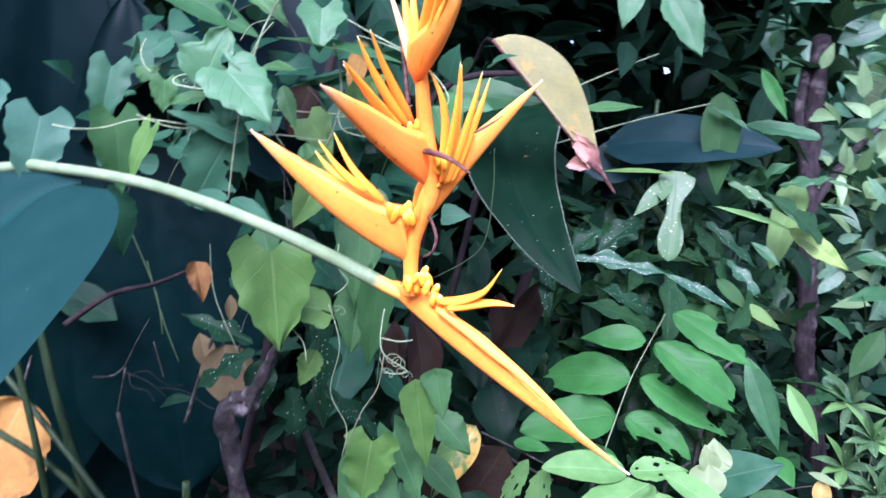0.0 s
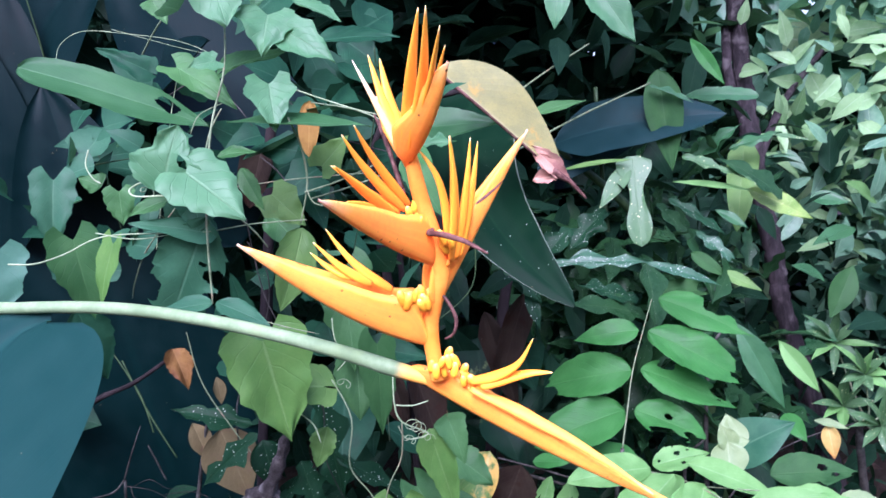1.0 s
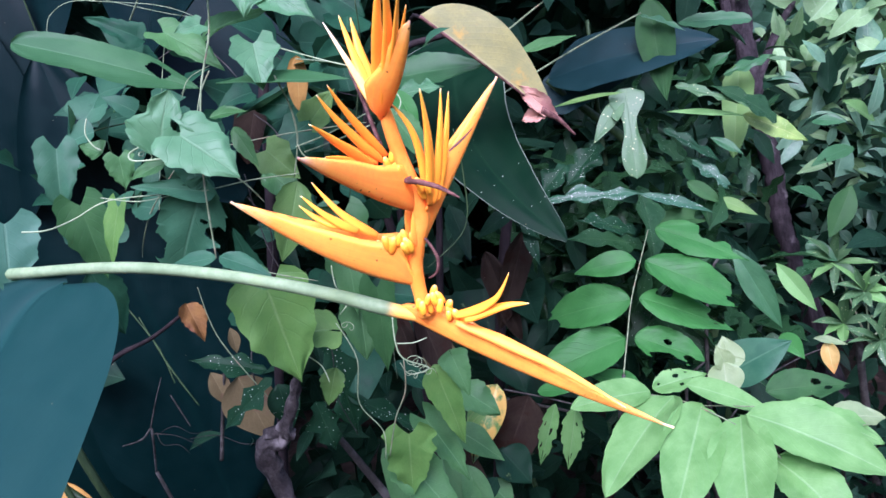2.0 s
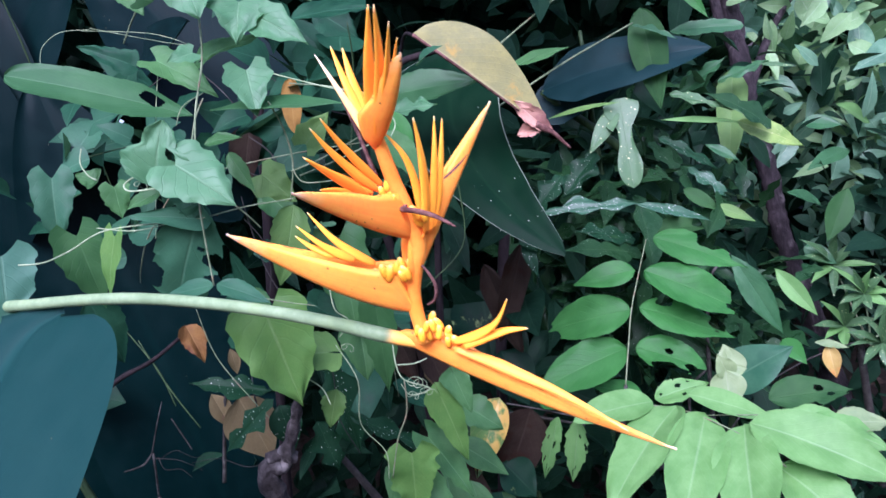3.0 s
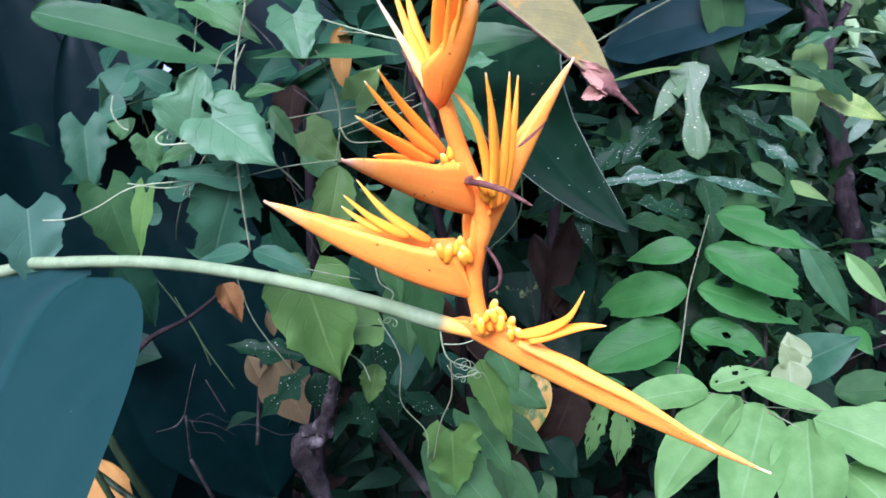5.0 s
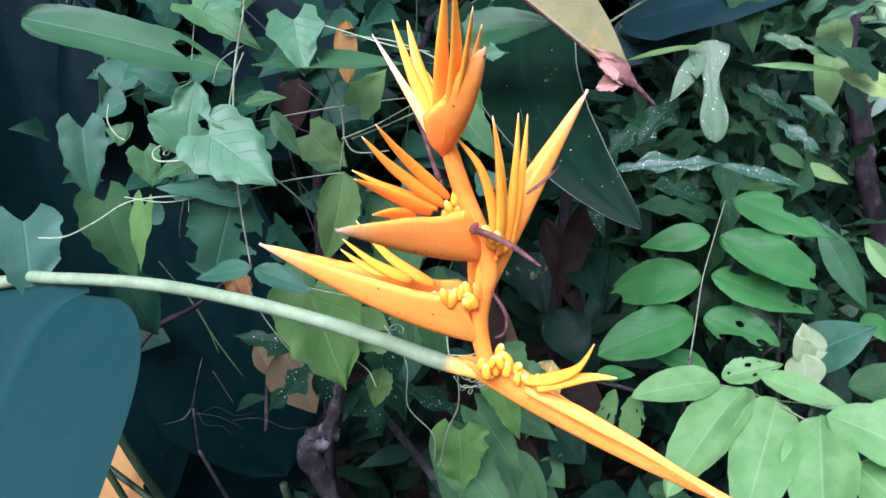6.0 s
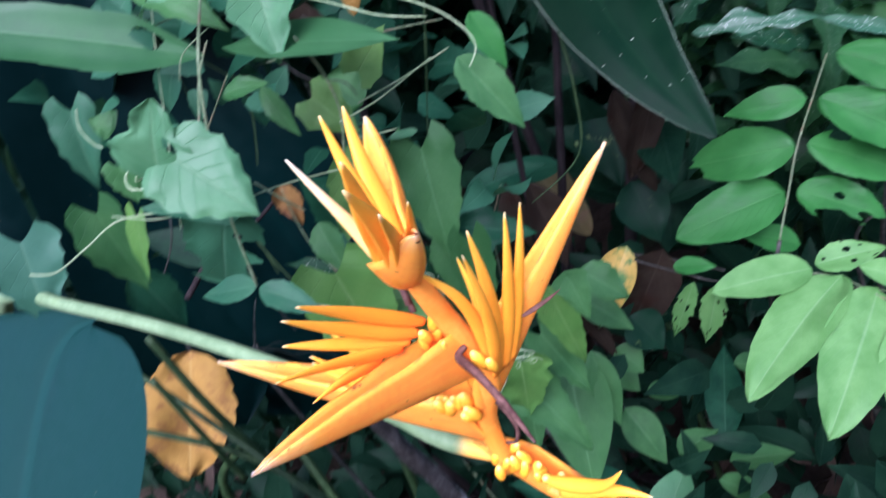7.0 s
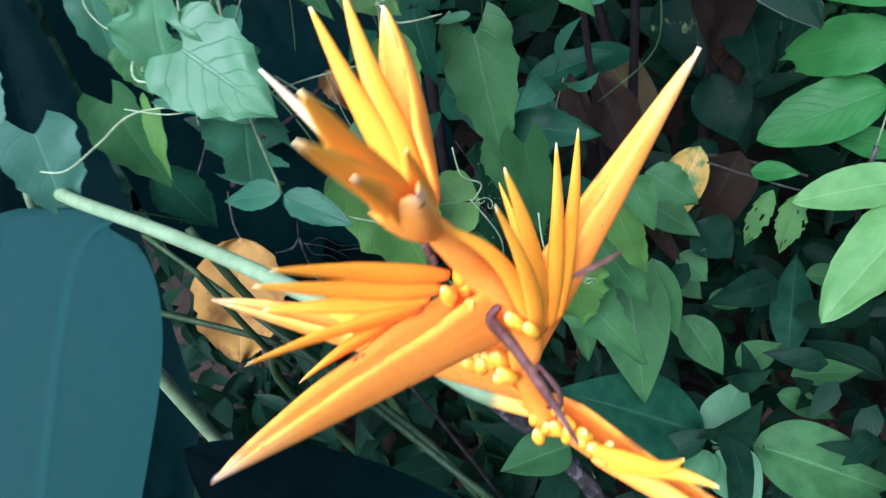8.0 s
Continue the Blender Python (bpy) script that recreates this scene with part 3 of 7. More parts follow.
def sepal(parent, base, tip, bow, r=0.0026, mat=None, name="sepal", label=""):
    """A tapering, slightly flattened floret segment that bows aside on its way."""
    b, t, w = Vector(base), Vector(tip), Vector(bow)
    pts = [b, b.lerp(t, 0.3) + w * 0.8, b.lerp(t, 0.65) + w, t]
    return rod(parent, name, pts, [r * 0.6, r * 1.0, r * 1.15, r * 1.06, r * 0.88, r * 0.64, r * 0.36, r * 0.06], mat or SEPAL, 12, 0.14, 6, label, 0.55)


def ovary(parent, at, up, size):
    """A small yellow bead with a pinched top."""
    a, u = Vector(at), Vector(up).normalized()
    prof = (0.6, 0.85, 0.95, 1.0, 0.97, 0.8, 0.4)
    line = [u * size * 1.6 * i / 6 for i in range(7)]
    me = tube_mesh("ovary", line, [size * 0.41 * f for f in prof], OVARY, 9, 0.1, a.x * 99)
    return link("ovary", me, parent, Matrix.Translation(a))


heliconia = thing("heliconia_plant", (-0.60, 0.77, 0.0), "heliconia with orange boat-shaped bracts on a leaning green stalk", "flowering plant")
rod(heliconia, "flower_stalk", [(-0.66, 0.80, 0.0), (-0.65, 0.78, 0.6), (-0.56, 0.72, 1.10), (-0.43, 0.64, 1.255), (-0.352, 0.592, 1.281), (-0.2990, 0.5600, 1.2816), (-0.2232, 0.5200, 1.2749), (-0.1617, 0.4895, 1.2624), (-0.1086, 0.4629, 1.2472), (-0.0695, 0.4413, 1.2340), (-0.0452, 0.4274, 1.2245), (-0.0212, 0.4226, 1.2130)],
    [0.011, 0.010, 0.008, 0.006, 0.0048, 0.0043, 0.0041, 0.0041, 0.0041, 0.0043, 0.0046, 0.0036], STALK, 14, 0.05, 8, "pale green rounded flower stalk")
rod(heliconia, "rachis", [(-0.0182, 0.4137, 1.2168), (-0.0192, 0.4129, 1.2300), (-0.0185, 0.4113, 1.2467), (-0.0135, 0.4069, 1.2607), (-0.0079, 0.4016, 1.2755), (-0.0078, 0.3990, 1.2915), (-0.0108, 0.3938, 1.3143), (-0.0124, 0.3870, 1.3343), (-0.0125, 0.3780, 1.3505)],
    [0.0055, 0.0042, 0.0048, 0.0042, 0.0046, 0.0046, 0.0043, 0.0037, 0.0012], NECK, 14, 0.05, 6, "orange zigzag axis of the flower head")

low = bract(heliconia, (-0.0386, 0.4310, 1.2203), (0.0139, 0.3930, 1.1786), (0.1026, 0.3736, 1.1255), (0.42, 0.05, 0.9), 0.0165, 0.0078, 0.36, 0.2, 0.8, 0.03)
second = bract(heliconia, (-0.0184, 0.4106, 1.2358), (-0.0582, 0.4189, 1.2472), (-0.1090, 0.4074, 1.3104), (0.25, -0.08, 1.0), 0.028, 0.0095, 0.35, 0.22, 0.75)
third = bract(heliconia, (-0.0096, 0.4005, 1.2806), (-0.0294, 0.3772, 1.2923), (-0.0551, 0.3230, 1.3290), (0.05, 0.15, 1.0), 0.022, 0.0085, 0.4, 0.25, 0.7)
fourth = bract(heliconia, (-0.0138, 0.4081, 1.2551), (0.0058, 0.4049, 1.2803), (0.0569, 0.4343, 1.3410), (-0.8, -0.25, 0.35), 0.0175, 0.0085, 0.45, 0.3, 0.7)
fifth = bract(heliconia, (-0.0150, 0.3863, 1.3342), (0.0006, 0.3603, 1.3479), (0.0087, 0.3410, 1.3756), (-0.6, 0.5, 0.6), 0.0155, 0.0085, 0.45, 0.3, 0.6)
sixth = bract(heliconia, (-0.0138, 0.3903, 1.3352), (-0.0110, 0.4182, 1.3532), (-0.0231, 0.4435, 1.3744), (-0.2, -1.0, 0.2), 0.013, 0.0085, 0.45, 0.3, 0.7)

# florets in the lowest bract
sepal(low, (-0.0029, 0.4027, 1.2155), (0.0310, 0.3802, 1.2383), (0.003, -0.001, -0.006), 0.0030)
sepal(low, (0.0020, 0.3976, 1.2126), (0.0385, 0.3828, 1.2177), (0.002, 0, 0.002), 0.0029)
sepal(low, (-0.0017, 0.4037, 1.2101), (0.0773, 0.3699, 1.1476), (0.001, -0.001, 0.003), 0.0032, BRACT)
sepal(low, (-0.0033, 0.4021, 1.2112), (0.0513, 0.3825, 1.1707), (0.001, 0, 0.001), 0.003, BRACT)
ovary(low, (-0.0228, 0.4108, 1.2220), (0.3553, -0.1323, 1), 0.0049)
ovary(low, (-0.0173, 0.4044, 1.2252), (0.4465, -0.2703, 1), 0.0045)
ovary(low, (-0.0132, 0.4110, 1.2270), (0.4848, -0.4996, 1), 0.0057)
ovary(low, (-0.0120, 0.4037, 1.2239), (-0.0617, -0.1276, 1), 0.0052)
ovary(low, (-0.0072, 0.4066, 1.2234), (-0.383, -0.1302, 1), 0.0053)
ovary(low, (-0.0111, 0.4041, 1.2186), (0.2767, -0.0145, 1), 0.0054)
ovary(low, (-0.0063, 0.4075, 1.2182), (0.4928, -0.6789, 1), 0.0054)
ovary(low, (-0.0031, 0.4083, 1.2143), (-0.3827, -0.5438, 1), 0.0054)
ovary(low, (-0.0063, 0.4063, 1.2116), (0.0528, -0.3166, 1), 0.0046)
ovary(low, (-0.0010, 0.4058, 1.2112), (-0.1793, -0.6482, 1), 0.0060)
ovary(low, (-0.0156, 0.4079, 1.2186), (-0.0442, -0.1871, 1), 0.0053)
ovary(low, (-0.0204, 0.4042, 1.2197), (0.1046, -0.1771, 1), 0.0056)
ovary(low, (0.0008, 0.4035, 1.2082), (0.4285, -0.038, 1), 0.0059)
# florets in the second bract
sepal(second, (-0.0344, 0.4099, 1.2712), (-0.0630, 0.4126, 1.3098), (-0.001, 0, -0.004), 0.0026)
sepal(second, (-0.0444, 0.4078, 1.2768), (-0.0698, 0.4040, 1.3049), (0, 0, -0.003), 0.0025)
sepal(second, (-0.0537, 0.4066, 1.2820), (-0.0727, 0.4074, 1.2994), (0, 0, -0.002), 0.0022)
ovary(second, (-0.0328, 0.4102, 1.2605), (-0.339, -0.3096, 1), 0.0056)
ovary(second, (-0.0299, 0.4051, 1.2622), (-0.1142, -0.4003, 1), 0.0061)
ovary(second, (-0.0274, 0.4089, 1.2618), (-0.4847, -0.5222, 1), 0.0060)
ovary(second, (-0.0246, 0.4036, 1.2635), (0.4978, -0.1174, 1), 0.0051)
ovary(second, (-0.0221, 0.4072, 1.2629), (0.1093, -0.6952, 1), 0.0054)
ovary(second, (-0.0195, 0.4037, 1.2636), (-0.038, -0.3031, 1), 0.0058)
ovary(second, (-0.0174, 0.4093, 1.2614), (0.3149, -0.4192, 1), 0.0054)
ovary(second, (-0.0293, 0.4058, 1.2600), (0.362, -0.4558, 1), 0.0068)
ovary(second, (-0.0264, 0.4071, 1.2598), (-0.2632, -0.2389, 1), 0.0061)
ovary(second, (-0.0235, 0.4065, 1.2603), (-0.2209, -0.2591, 1), 0.0059)
ovary(second, (-0.0207, 0.4073, 1.2602), (0.0422, -0.6152, 1), 0.0067)
ovary(second, (-0.0183, 0.4019, 1.2606), (-0.1892, -0.58, 1), 0.0056)
ovary(second, (-0.0159, 0.4063, 1.2594), (0.0508, -0.1987, 1), 0.0059)
ovary(second, (-0.0227, 0.4086, 1.2573), (-0.152, -0.3164, 1), 0.0059)
ovary(second, (-0.0198, 0.4018, 1.2585), (-0.272, -0.6414, 1), 0.0055)
ovary(second, (-0.0174, 0.4015, 1.2586), (-0.2068, -0.4383, 1), 0.0061)
ovary(second, (-0.0157, 0.4076, 1.2562), (-0.0845, -0.2578, 1), 0.0059)
# florets in the third bract
sepal(third, (-0.0178, 0.3918, 1.3158), (-0.0361, 0.3541, 1.3575), (-0.002, 0, 0.001), 0.0025)
sepal(third, (-0.0205, 0.3887, 1.3140), (-0.0422, 0.3539, 1.3544), (-0.002, 0, 0), 0.0026)
sepal(third, (-0.0262, 0.3841, 1.3127), (-0.0476, 0.3434, 1.3417), (-0.001, 0, 0.001), 0.0025)
sepal(third, (-0.0235, 0.3865, 1.3135), (-0.0500, 0.3600, 1.3420), (-0.001, 0, 0), 0.0026)
sepal(third, (-0.0330, 0.3790, 1.3141), (-0.0459, 0.3517, 1.3251), (0, 0, 0.001), 0.0027)
ovary(third, (-0.0169, 0.3954, 1.3048), (0.3079, -0.3393, 1), 0.0049)
ovary(third, (-0.0182, 0.3901, 1.3087), (-0.1166, -0.4141, 1), 0.0045)
ovary(third, (-0.0165, 0.3889, 1.3026), (0.4992, -0.2433, 1), 0.0048)
ovary(third, (-0.0164, 0.3933, 1.3108), (0.4742, -0.0716, 1), 0.0057)
ovary(third, (-0.0209, 0.3924, 1.3039), (-0.007, -0.2263, 1), 0.0045)
# florets in the fourth bract
sepal(fourth, (-0.0013, 0.3989, 1.2820), (0.0082, 0.3916, 1.3456), (0.002, 0, 0.0), 0.0034)
sepal(fourth, (-0.0032, 0.3969, 1.2814), (-0.0162, 0.4596, 1.2973), (0.002, 0, 0.0), 0.0031)
sepal(fourth, (-0.0018, 0.3965, 1.2830), (0.0073, 0.3776, 1.3456), (0.002, 0, 0.0), 0.0026)
sepal(fourth, (0.0012, 0.3997, 1.2827), (0.0198, 0.4013, 1.3430), (0.001, 0, 0.0), 0.0029)
sepal(fourth, (0.0034, 0.4015, 1.2832), (0.0244, 0.4101, 1.3403), (0.001, 0, 0.0), 0.0029)
sepal(fourth, (-0.0024, 0.3958, 1.2875), (-0.0088, 0.3802, 1.3424), (0.005, 0, 0.003), 0.0026, name="sepal")
sepal(fourth, (0.0154, 0.3892, 1.3100), (0.0308, 0.3850, 1.3198), (0.001, 0, 0.0), 0.0008, WITHERED, "withered_sepal", "brown withered floret tip")
ovary(fourth, (-0.0033, 0.3902, 1.2919), (-0.2632, -0.1391, 1), 0.0056)
ovary(fourth, (-0.0003, 0.3896, 1.2900), (-0.0669, -0.3647, 1), 0.0049)
ovary(fourth, (-0.0027, 0.3946, 1.2874), (-0.3863, -0.4261, 1), 0.0055)
# florets in the top bract
sepal(fifth, (-0.0145, 0.3848, 1.3379), (-0.0002, 0.3390, 1.3993), (-0.001, 0, 0.0), 0.0048)
sepal(fifth, (-0.0137, 0.3836, 1.3377), (0.0019, 0.3278, 1.3973), (0.002, 0, 0.0), 0.0042)
sepal(fifth, (-0.0126, 0.3827, 1.3389), (0.0063, 0.3290, 1.3892), (0.001, 0, 0.0), 0.0035)
sepal(fifth, (-0.0111, 0.3807, 1.3400), (0.0088, 0.3440, 1.3831), (0.0005, 0, 0.0), 0.0029)
sepal(fifth, (-0.0153, 0.3857, 1.3365), (-0.0318, 0.3834, 1.3888), (0.001, 0, -0.002), 0.0024, SEPAL_PALE, "sepal", "pale cream-pink slender floret")
sepal(sixth, (-0.0142, 0.3896, 1.3366), (-0.0237, 0.4021, 1.3924), (-0.001, 0, 0.0), 0.0033)
sepal(sixth, (-0.0141, 0.3895, 1.3360), (-0.0181, 0.4099, 1.3906), (-0.001, 0, 0.0), 0.0042)
# withered florets
rod(heliconia, "withered_floret", [(-0.0080, 0.3925, 1.3011), (-0.0104, 0.3885, 1.3001), (-0.0037, 0.3794, 1.2986), (0.0039, 0.3670, 1.2957), (0.0124, 0.3523, 1.2901)], [0.0009, 0.0016, 0.0017, 0.0013, 0.0005], WITHERED, 8, 0.3, 6, "curled brown-purple withered floret")
rod(heliconia, "withered_style", [(-0.0135, 0.4043, 1.2703), (-0.0080, 0.4016, 1.2630), (-0.0045, 0.3995, 1.2524), (-0.0068, 0.3995, 1.2442), (-0.0119, 0.4027, 1.2410)], [0.0007, 0.0009, 0.0011, 0.0008, 0.0005], WITHERED, 6, 0.2)
rod(heliconia, "withered_style", [(-0.0192, 0.3907, 1.3213), (-0.0214, 0.3996, 1.3372), (-0.0239, 0.4096, 1.3536), (-0.0265, 0.4170, 1.3640)], [0.0012, 0.0012, 0.001, 0.0004], WITHERED, 7, 0.3)
rod(heliconia, "withered_style", [(-0.0198, 0.3913, 1.3243), (-0.0224, 0.4041, 1.3461), (-0.0244, 0.4137, 1.3606)], [0.0013, 0.0012, 0.0004], WITHERED, 6, 0.3)

# the plant's own broad leaf beside the stalk
leaf(heliconia, (-0.396, 0.260, 1.000), (-0.2789, 0.5450, 1.2697), 0.196, (-0.2539, -0.6318, 0.7324), "paddle", NEAR_BLADE, -0.04, 0.10, 0.02, label="broad smooth blue-green leaf blade")
rod(heliconia, "leaf_stalk", [(-0.58, 0.75, 0.0), (-0.52, 0.55, 0.5), (-0.45, 0.30, 0.86), (-0.435, 0.235, 0.98)], [0.009, 0.007, 0.005, 0.004], GREEN_STALK, 8)

# ---- broad-leaved clump behind, deep shade put into its colour ----
clump = thing("broad_leaf_clump", (-0.55, 1.05, 0.0), "clump of large blue-green leaf blades, deep shade put into their colour", "plant")
leaf(clump, (-0.7287, 1.1801, 0.6373), (-0.6462, 1.2564, 1.7033), 0.3070, (0.71, -0.63, 0.31), "blade", BROAD_SHADED, 0.1, 0.16, 0.03)
leaf(clump, (-0.4814, 1.2813, 0.6427), (-0.5409, 1.268, 1.5507), 0.3226, (0.41, -0.83, -0.39), "blade", BROAD_SHADED, 0.1, 0.12, 0.03)
leaf(clump, (-0.6511, 1.361, 1.3197), (-0.237, 1.1193, 1.5453), 0.2980, (0.22, -0.62, 0.75), "blade", BROAD_SHADED, 0.12, 0.12, 0.03)
leaf(clump, (-0.7345, 1.3935, 1.4649), (-0.392, 1.3051, 1.7779), 0.2480, (0.39, -0.64, 0.66), "blade", BROAD_SHADED, 0.12, 0.12, 0.03)
leaf(clump, (-0.7207, 1.3354, 0.4934), (-0.4673, 1.3575, 1.0357), 0.3563, (0.2, -0.93, -0.3), "blade", BROAD_SHADED, 0.12, 0.12, 0.03)
leaf(clump, (-0.2862, 0.6412, 0.499), (-0.4704, 0.6098, 0.9705), 0.1967, (0.44, -0.37, 0.81), "blade", BROAD_SHADED, 0.12, 0.12, 0.03)
leaf(clump, (-0.8413, 0.6896, 0.5606), (-0.8815, 1.2293, 1.4369), 0.2245, (0.88, -0.4, 0.25), "blade", BROAD_SHADED, 0.12, 0.14, 0.03)
leaf(clump, (-0.7276, 1.2831, 1.2323), (-0.5785, 1.2922, 1.7287), 0.2257, (0.46, -0.63, 0.62), "blade", BROAD_SHADED, 0.1, 0.2, 0.03)
leaf(clump, (-0.1873, 1.2315, 1.2972), (-0.3834, 1.265, 1.7314), 0.2438, (0.14, -0.66, 0.74), "blade", BROAD_SHADED, 0.1, 0.14, 0.03)
leaf(clump, (-0.2899, 1.2649, 1.2331), (-0.3591, 1.2616, 1.5119), 0.1588, (0.3, -0.69, 0.66), "blade", BROAD_SHADED, 0.1, 0.14, 0.03)
rod(clump, "leaf_stalk", [(-0.4535, 0.7818, 1.1146), (-0.4296, 0.7678, 1.0151), (-0.403, 0.7709, 0.8933)], [0.00450, 0.00487, 0.00525], GREEN_STALK, 8)
rod(clump, "leaf_stalk", [(-0.4767, 0.7748, 1.0649), (-0.4547, 0.7626, 0.9778), (-0.45, 0.7709, 0.8933)], [0.00375, 0.00375, 0.00450], GREEN_STALK, 8)
rod(clump, "leaf_stalk", [(-0.5814, 0.8492, 1.079), (-0.4057, 0.7561, 0.9453), (-0.2131, 0.6479, 0.779)], [0.00337, 0.00375, 0.00450], GREEN_STALK, 8)
rod(clump, "leaf_stalk", [(-0.5682, 0.7812, 1.0097), (-0.4287, 0.7776, 0.9162), (-0.3194, 0.7405, 0.7934), (-0.2653, 0.7033, 0.7053)], [0.00375, 0.00450, 0.00525], GREEN_STALK, 8)
rod(clump, "leaf_stalk", [(-0.7368, 0.8754, 1.2528), (-0.6893, 0.8623, 1.1664), (-0.6627, 0.853, 1.0987)], [0.00300, 0.00300, 0.00300], GREEN_STALK, 6)
rod(clump, "leaf_stalk", [(-0.55, 1.05, 0.0), (-0.52, 1.0, 0.5), (-0.5665, 1.0487, 0.6836)], [0.01200, 0.00900, 0.00600], GREEN_STALK, 8)
rod(clump, "leaf_stalk", [(-0.50, 1.10, 0.0), (-0.42, 1.08, 0.5), (-0.3814, 1.0108, 0.7976)], [0.01200, 0.00900, 0.00600], GREEN_STALK, 8)
rod(clump, "leaf_stalk", [(-0.60, 1.05, 0.0), (-0.7, 1.0, 0.6), (-0.5733, 0.9358, 0.7939)], [0.01200, 0.00900, 0.00600], GREEN_STALK, 8)

# ---- climbing vine ----
vine = thing("climbing_vine", (-0.2, 0.72, 0.0), "climbing vine with pale heart-shaped leaves and thin curling stems", "climbing plant")
rod(vine, "stem", [(-0.2, 0.72, 0.0), (-0.25, 1.05, 0.25), (-0.62, 1.5, 0.7), (-0.5, 1.35, 1.4), (-0.1647, 0.9609, 1.6406), (-0.1345, 0.6729, 1.4793), (-0.1353, 0.6222, 1.4287), (-0.1467, 0.5832, 1.383), (-0.1586, 0.5616, 1.3218), (-0.1667, 0.5549, 1.259)], [0.00300, 0.00225, 0.00225, 0.00150, 0.00105, 0.00090, 0.00082, 0.00082, 0.00082, 0.00068], VINE_STEM, 7, 0.15)
rod(vine, "stem", [(-0.1869, 0.5724, 1.3174), (-0.1674, 0.57, 1.3105), (-0.1287, 0.578, 1.3089), (-0.0916, 0.5855, 1.3041)], [0.00038, 0.00054, 0.00054, 0.00044], VINE_STEM, 6, 0.2)
rod(vine, "stem", [(-0.1398, 0.5655, 1.3203), (-0.1284, 0.5668, 1.3039), (-0.1227, 0.574, 1.29)], [0.00064, 0.00071, 0.00054], VINE_STEM, 6, 0.2)
rod(vine, "stem", [(-0.0914, 0.6009, 1.3833), (-0.0865, 0.6058, 1.3574), (-0.0885, 0.6108, 1.3303), (-0.1005, 0.6157, 1.3002)], [0.00071, 0.00076, 0.00076, 0.00064], VINE_STEM, 6, 0.2)
rod(vine, "stem", [(-0.0916, 0.6098, 1.3242), (-0.0644, 0.6193, 1.3277), (-0.0292, 0.6396, 1.336)], [0.00071, 0.00064, 0.00054], VINE_STEM, 6, 0.2)
rod(vine, "stem", [(-0.0897, 0.61, 1.326), (-0.0841, 0.6073, 1.3131), (-0.0608, 0.6151, 1.3072)], [0.00064, 0.00064, 0.00049], VINE_STEM, 6, 0.2)
rod(vine, "tendril", [(-0.0814, 0.6042, 1.4026), (-0.0621, 0.6011, 1.3918), (-0.0387, 0.5924, 1.3792), (-0.0149, 0.5944, 1.3695)], [0.00058, 0.00058, 0.00058, 0.00043], TENDRIL, 6, 0.2)
rod(vine, "tendril", [(-0.0746, 0.6346, 1.394), (-0.0399, 0.6326, 1.3814), (-0.0114, 0.6271, 1.3619), (0.0022, 0.6199, 1.3417), (-0.0045, 0.6141, 1.3296)], [0.00058, 0.00065, 0.00058, 0.00058, 0.00043], TENDRIL, 6, 0.2)
rod(vine, "tendril", [(-0.0929, 0.6659, 1.3157), (-0.0591, 0.6779, 1.3192), (-0.0246, 0.6914, 1.3249)], [0.00086, 0.00086, 0.00072], VINE_STEM, 6, 0.2)
rod(vine, "tendril", [(-0.2938, 0.5465, 1.3147), (-0.2752, 0.545, 1.3117), (-0.2632, 0.5652, 1.3135), (-0.2378, 0.5755, 1.3203), (-0.1901, 0.5719, 1.314)], [0.00065, 0.00065, 0.00065, 0.00058, 0.0005], TENDRIL, 6, 0.2)
rod(vine, "tendril", [(-0.2432, 0.5764, 1.3239), (-0.2158, 0.5732, 1.3144), (-0.1861, 0.5715, 1.3129)], [0.00043, 0.00043, 0.00043], TENDRIL, 6, 0.2)
rod(vine, "tendril", [(-0.1754, 0.5458, 1.3412), (-0.1988, 0.5477, 1.3446), (-0.2061, 0.5593, 1.3502), (-0.1956, 0.5595, 1.3535), (-0.186, 0.5579, 1.3481)], [0.00065, 0.00065, 0.00065, 0.00058, 0.0005], TENDRIL, 6, 0.2)
rod(vine, "tendril", [(-0.246, 0.6092, 1.3862), (-0.2501, 0.6072, 1.375), (-0.2464, 0.6049, 1.3643), (-0.2411, 0.6037, 1.3594)], [0.00058, 0.00058, 0.00058, 0.00043], TENDRIL, 6, 0.2)
rod(vine, "tendril", [(-0.0524, 0.6263, 1.1577), (-0.0557, 0.6218, 1.1338), (-0.0522, 0.6185, 1.118), (-0.0323, 0.6244, 1.1011), (-0.0507, 0.625, 1.0995), (-0.056, 0.6181, 1.115)], [0.00065, 0.00072, 0.00072, 0.00065, 0.00058, 0.00043], TENDRIL, 6, 0.2)
rod(vine, "tendril", [(-0.0546, 0.6215, 1.1325), (-0.0403, 0.6202, 1.1297), (-0.0272, 0.6199, 1.1312)], [0.00065, 0.00065, 0.0005], TENDRIL, 6, 0.2)
rod(vine, "stem", [(-0.0522, 0.6185, 1.118), (-0.0588, 0.6227, 1.0855), (-0.0744, 0.6286, 1.0595), (-0.0909, 0.6415, 1.0172)], [0.00064, 0.00064, 0.00064, 0.00064], VINE_STEM, 6, 0.2)
rod(vine, "stem", [(-0.0944, 0.6393, 1.2136), (-0.095, 0.6355, 1.1939), (-0.087, 0.6423, 1.1787), (-0.0991, 0.6406, 1.1668)], [0.00049, 0.00054, 0.00054, 0.00044], TENDRIL, 6, 0.2)
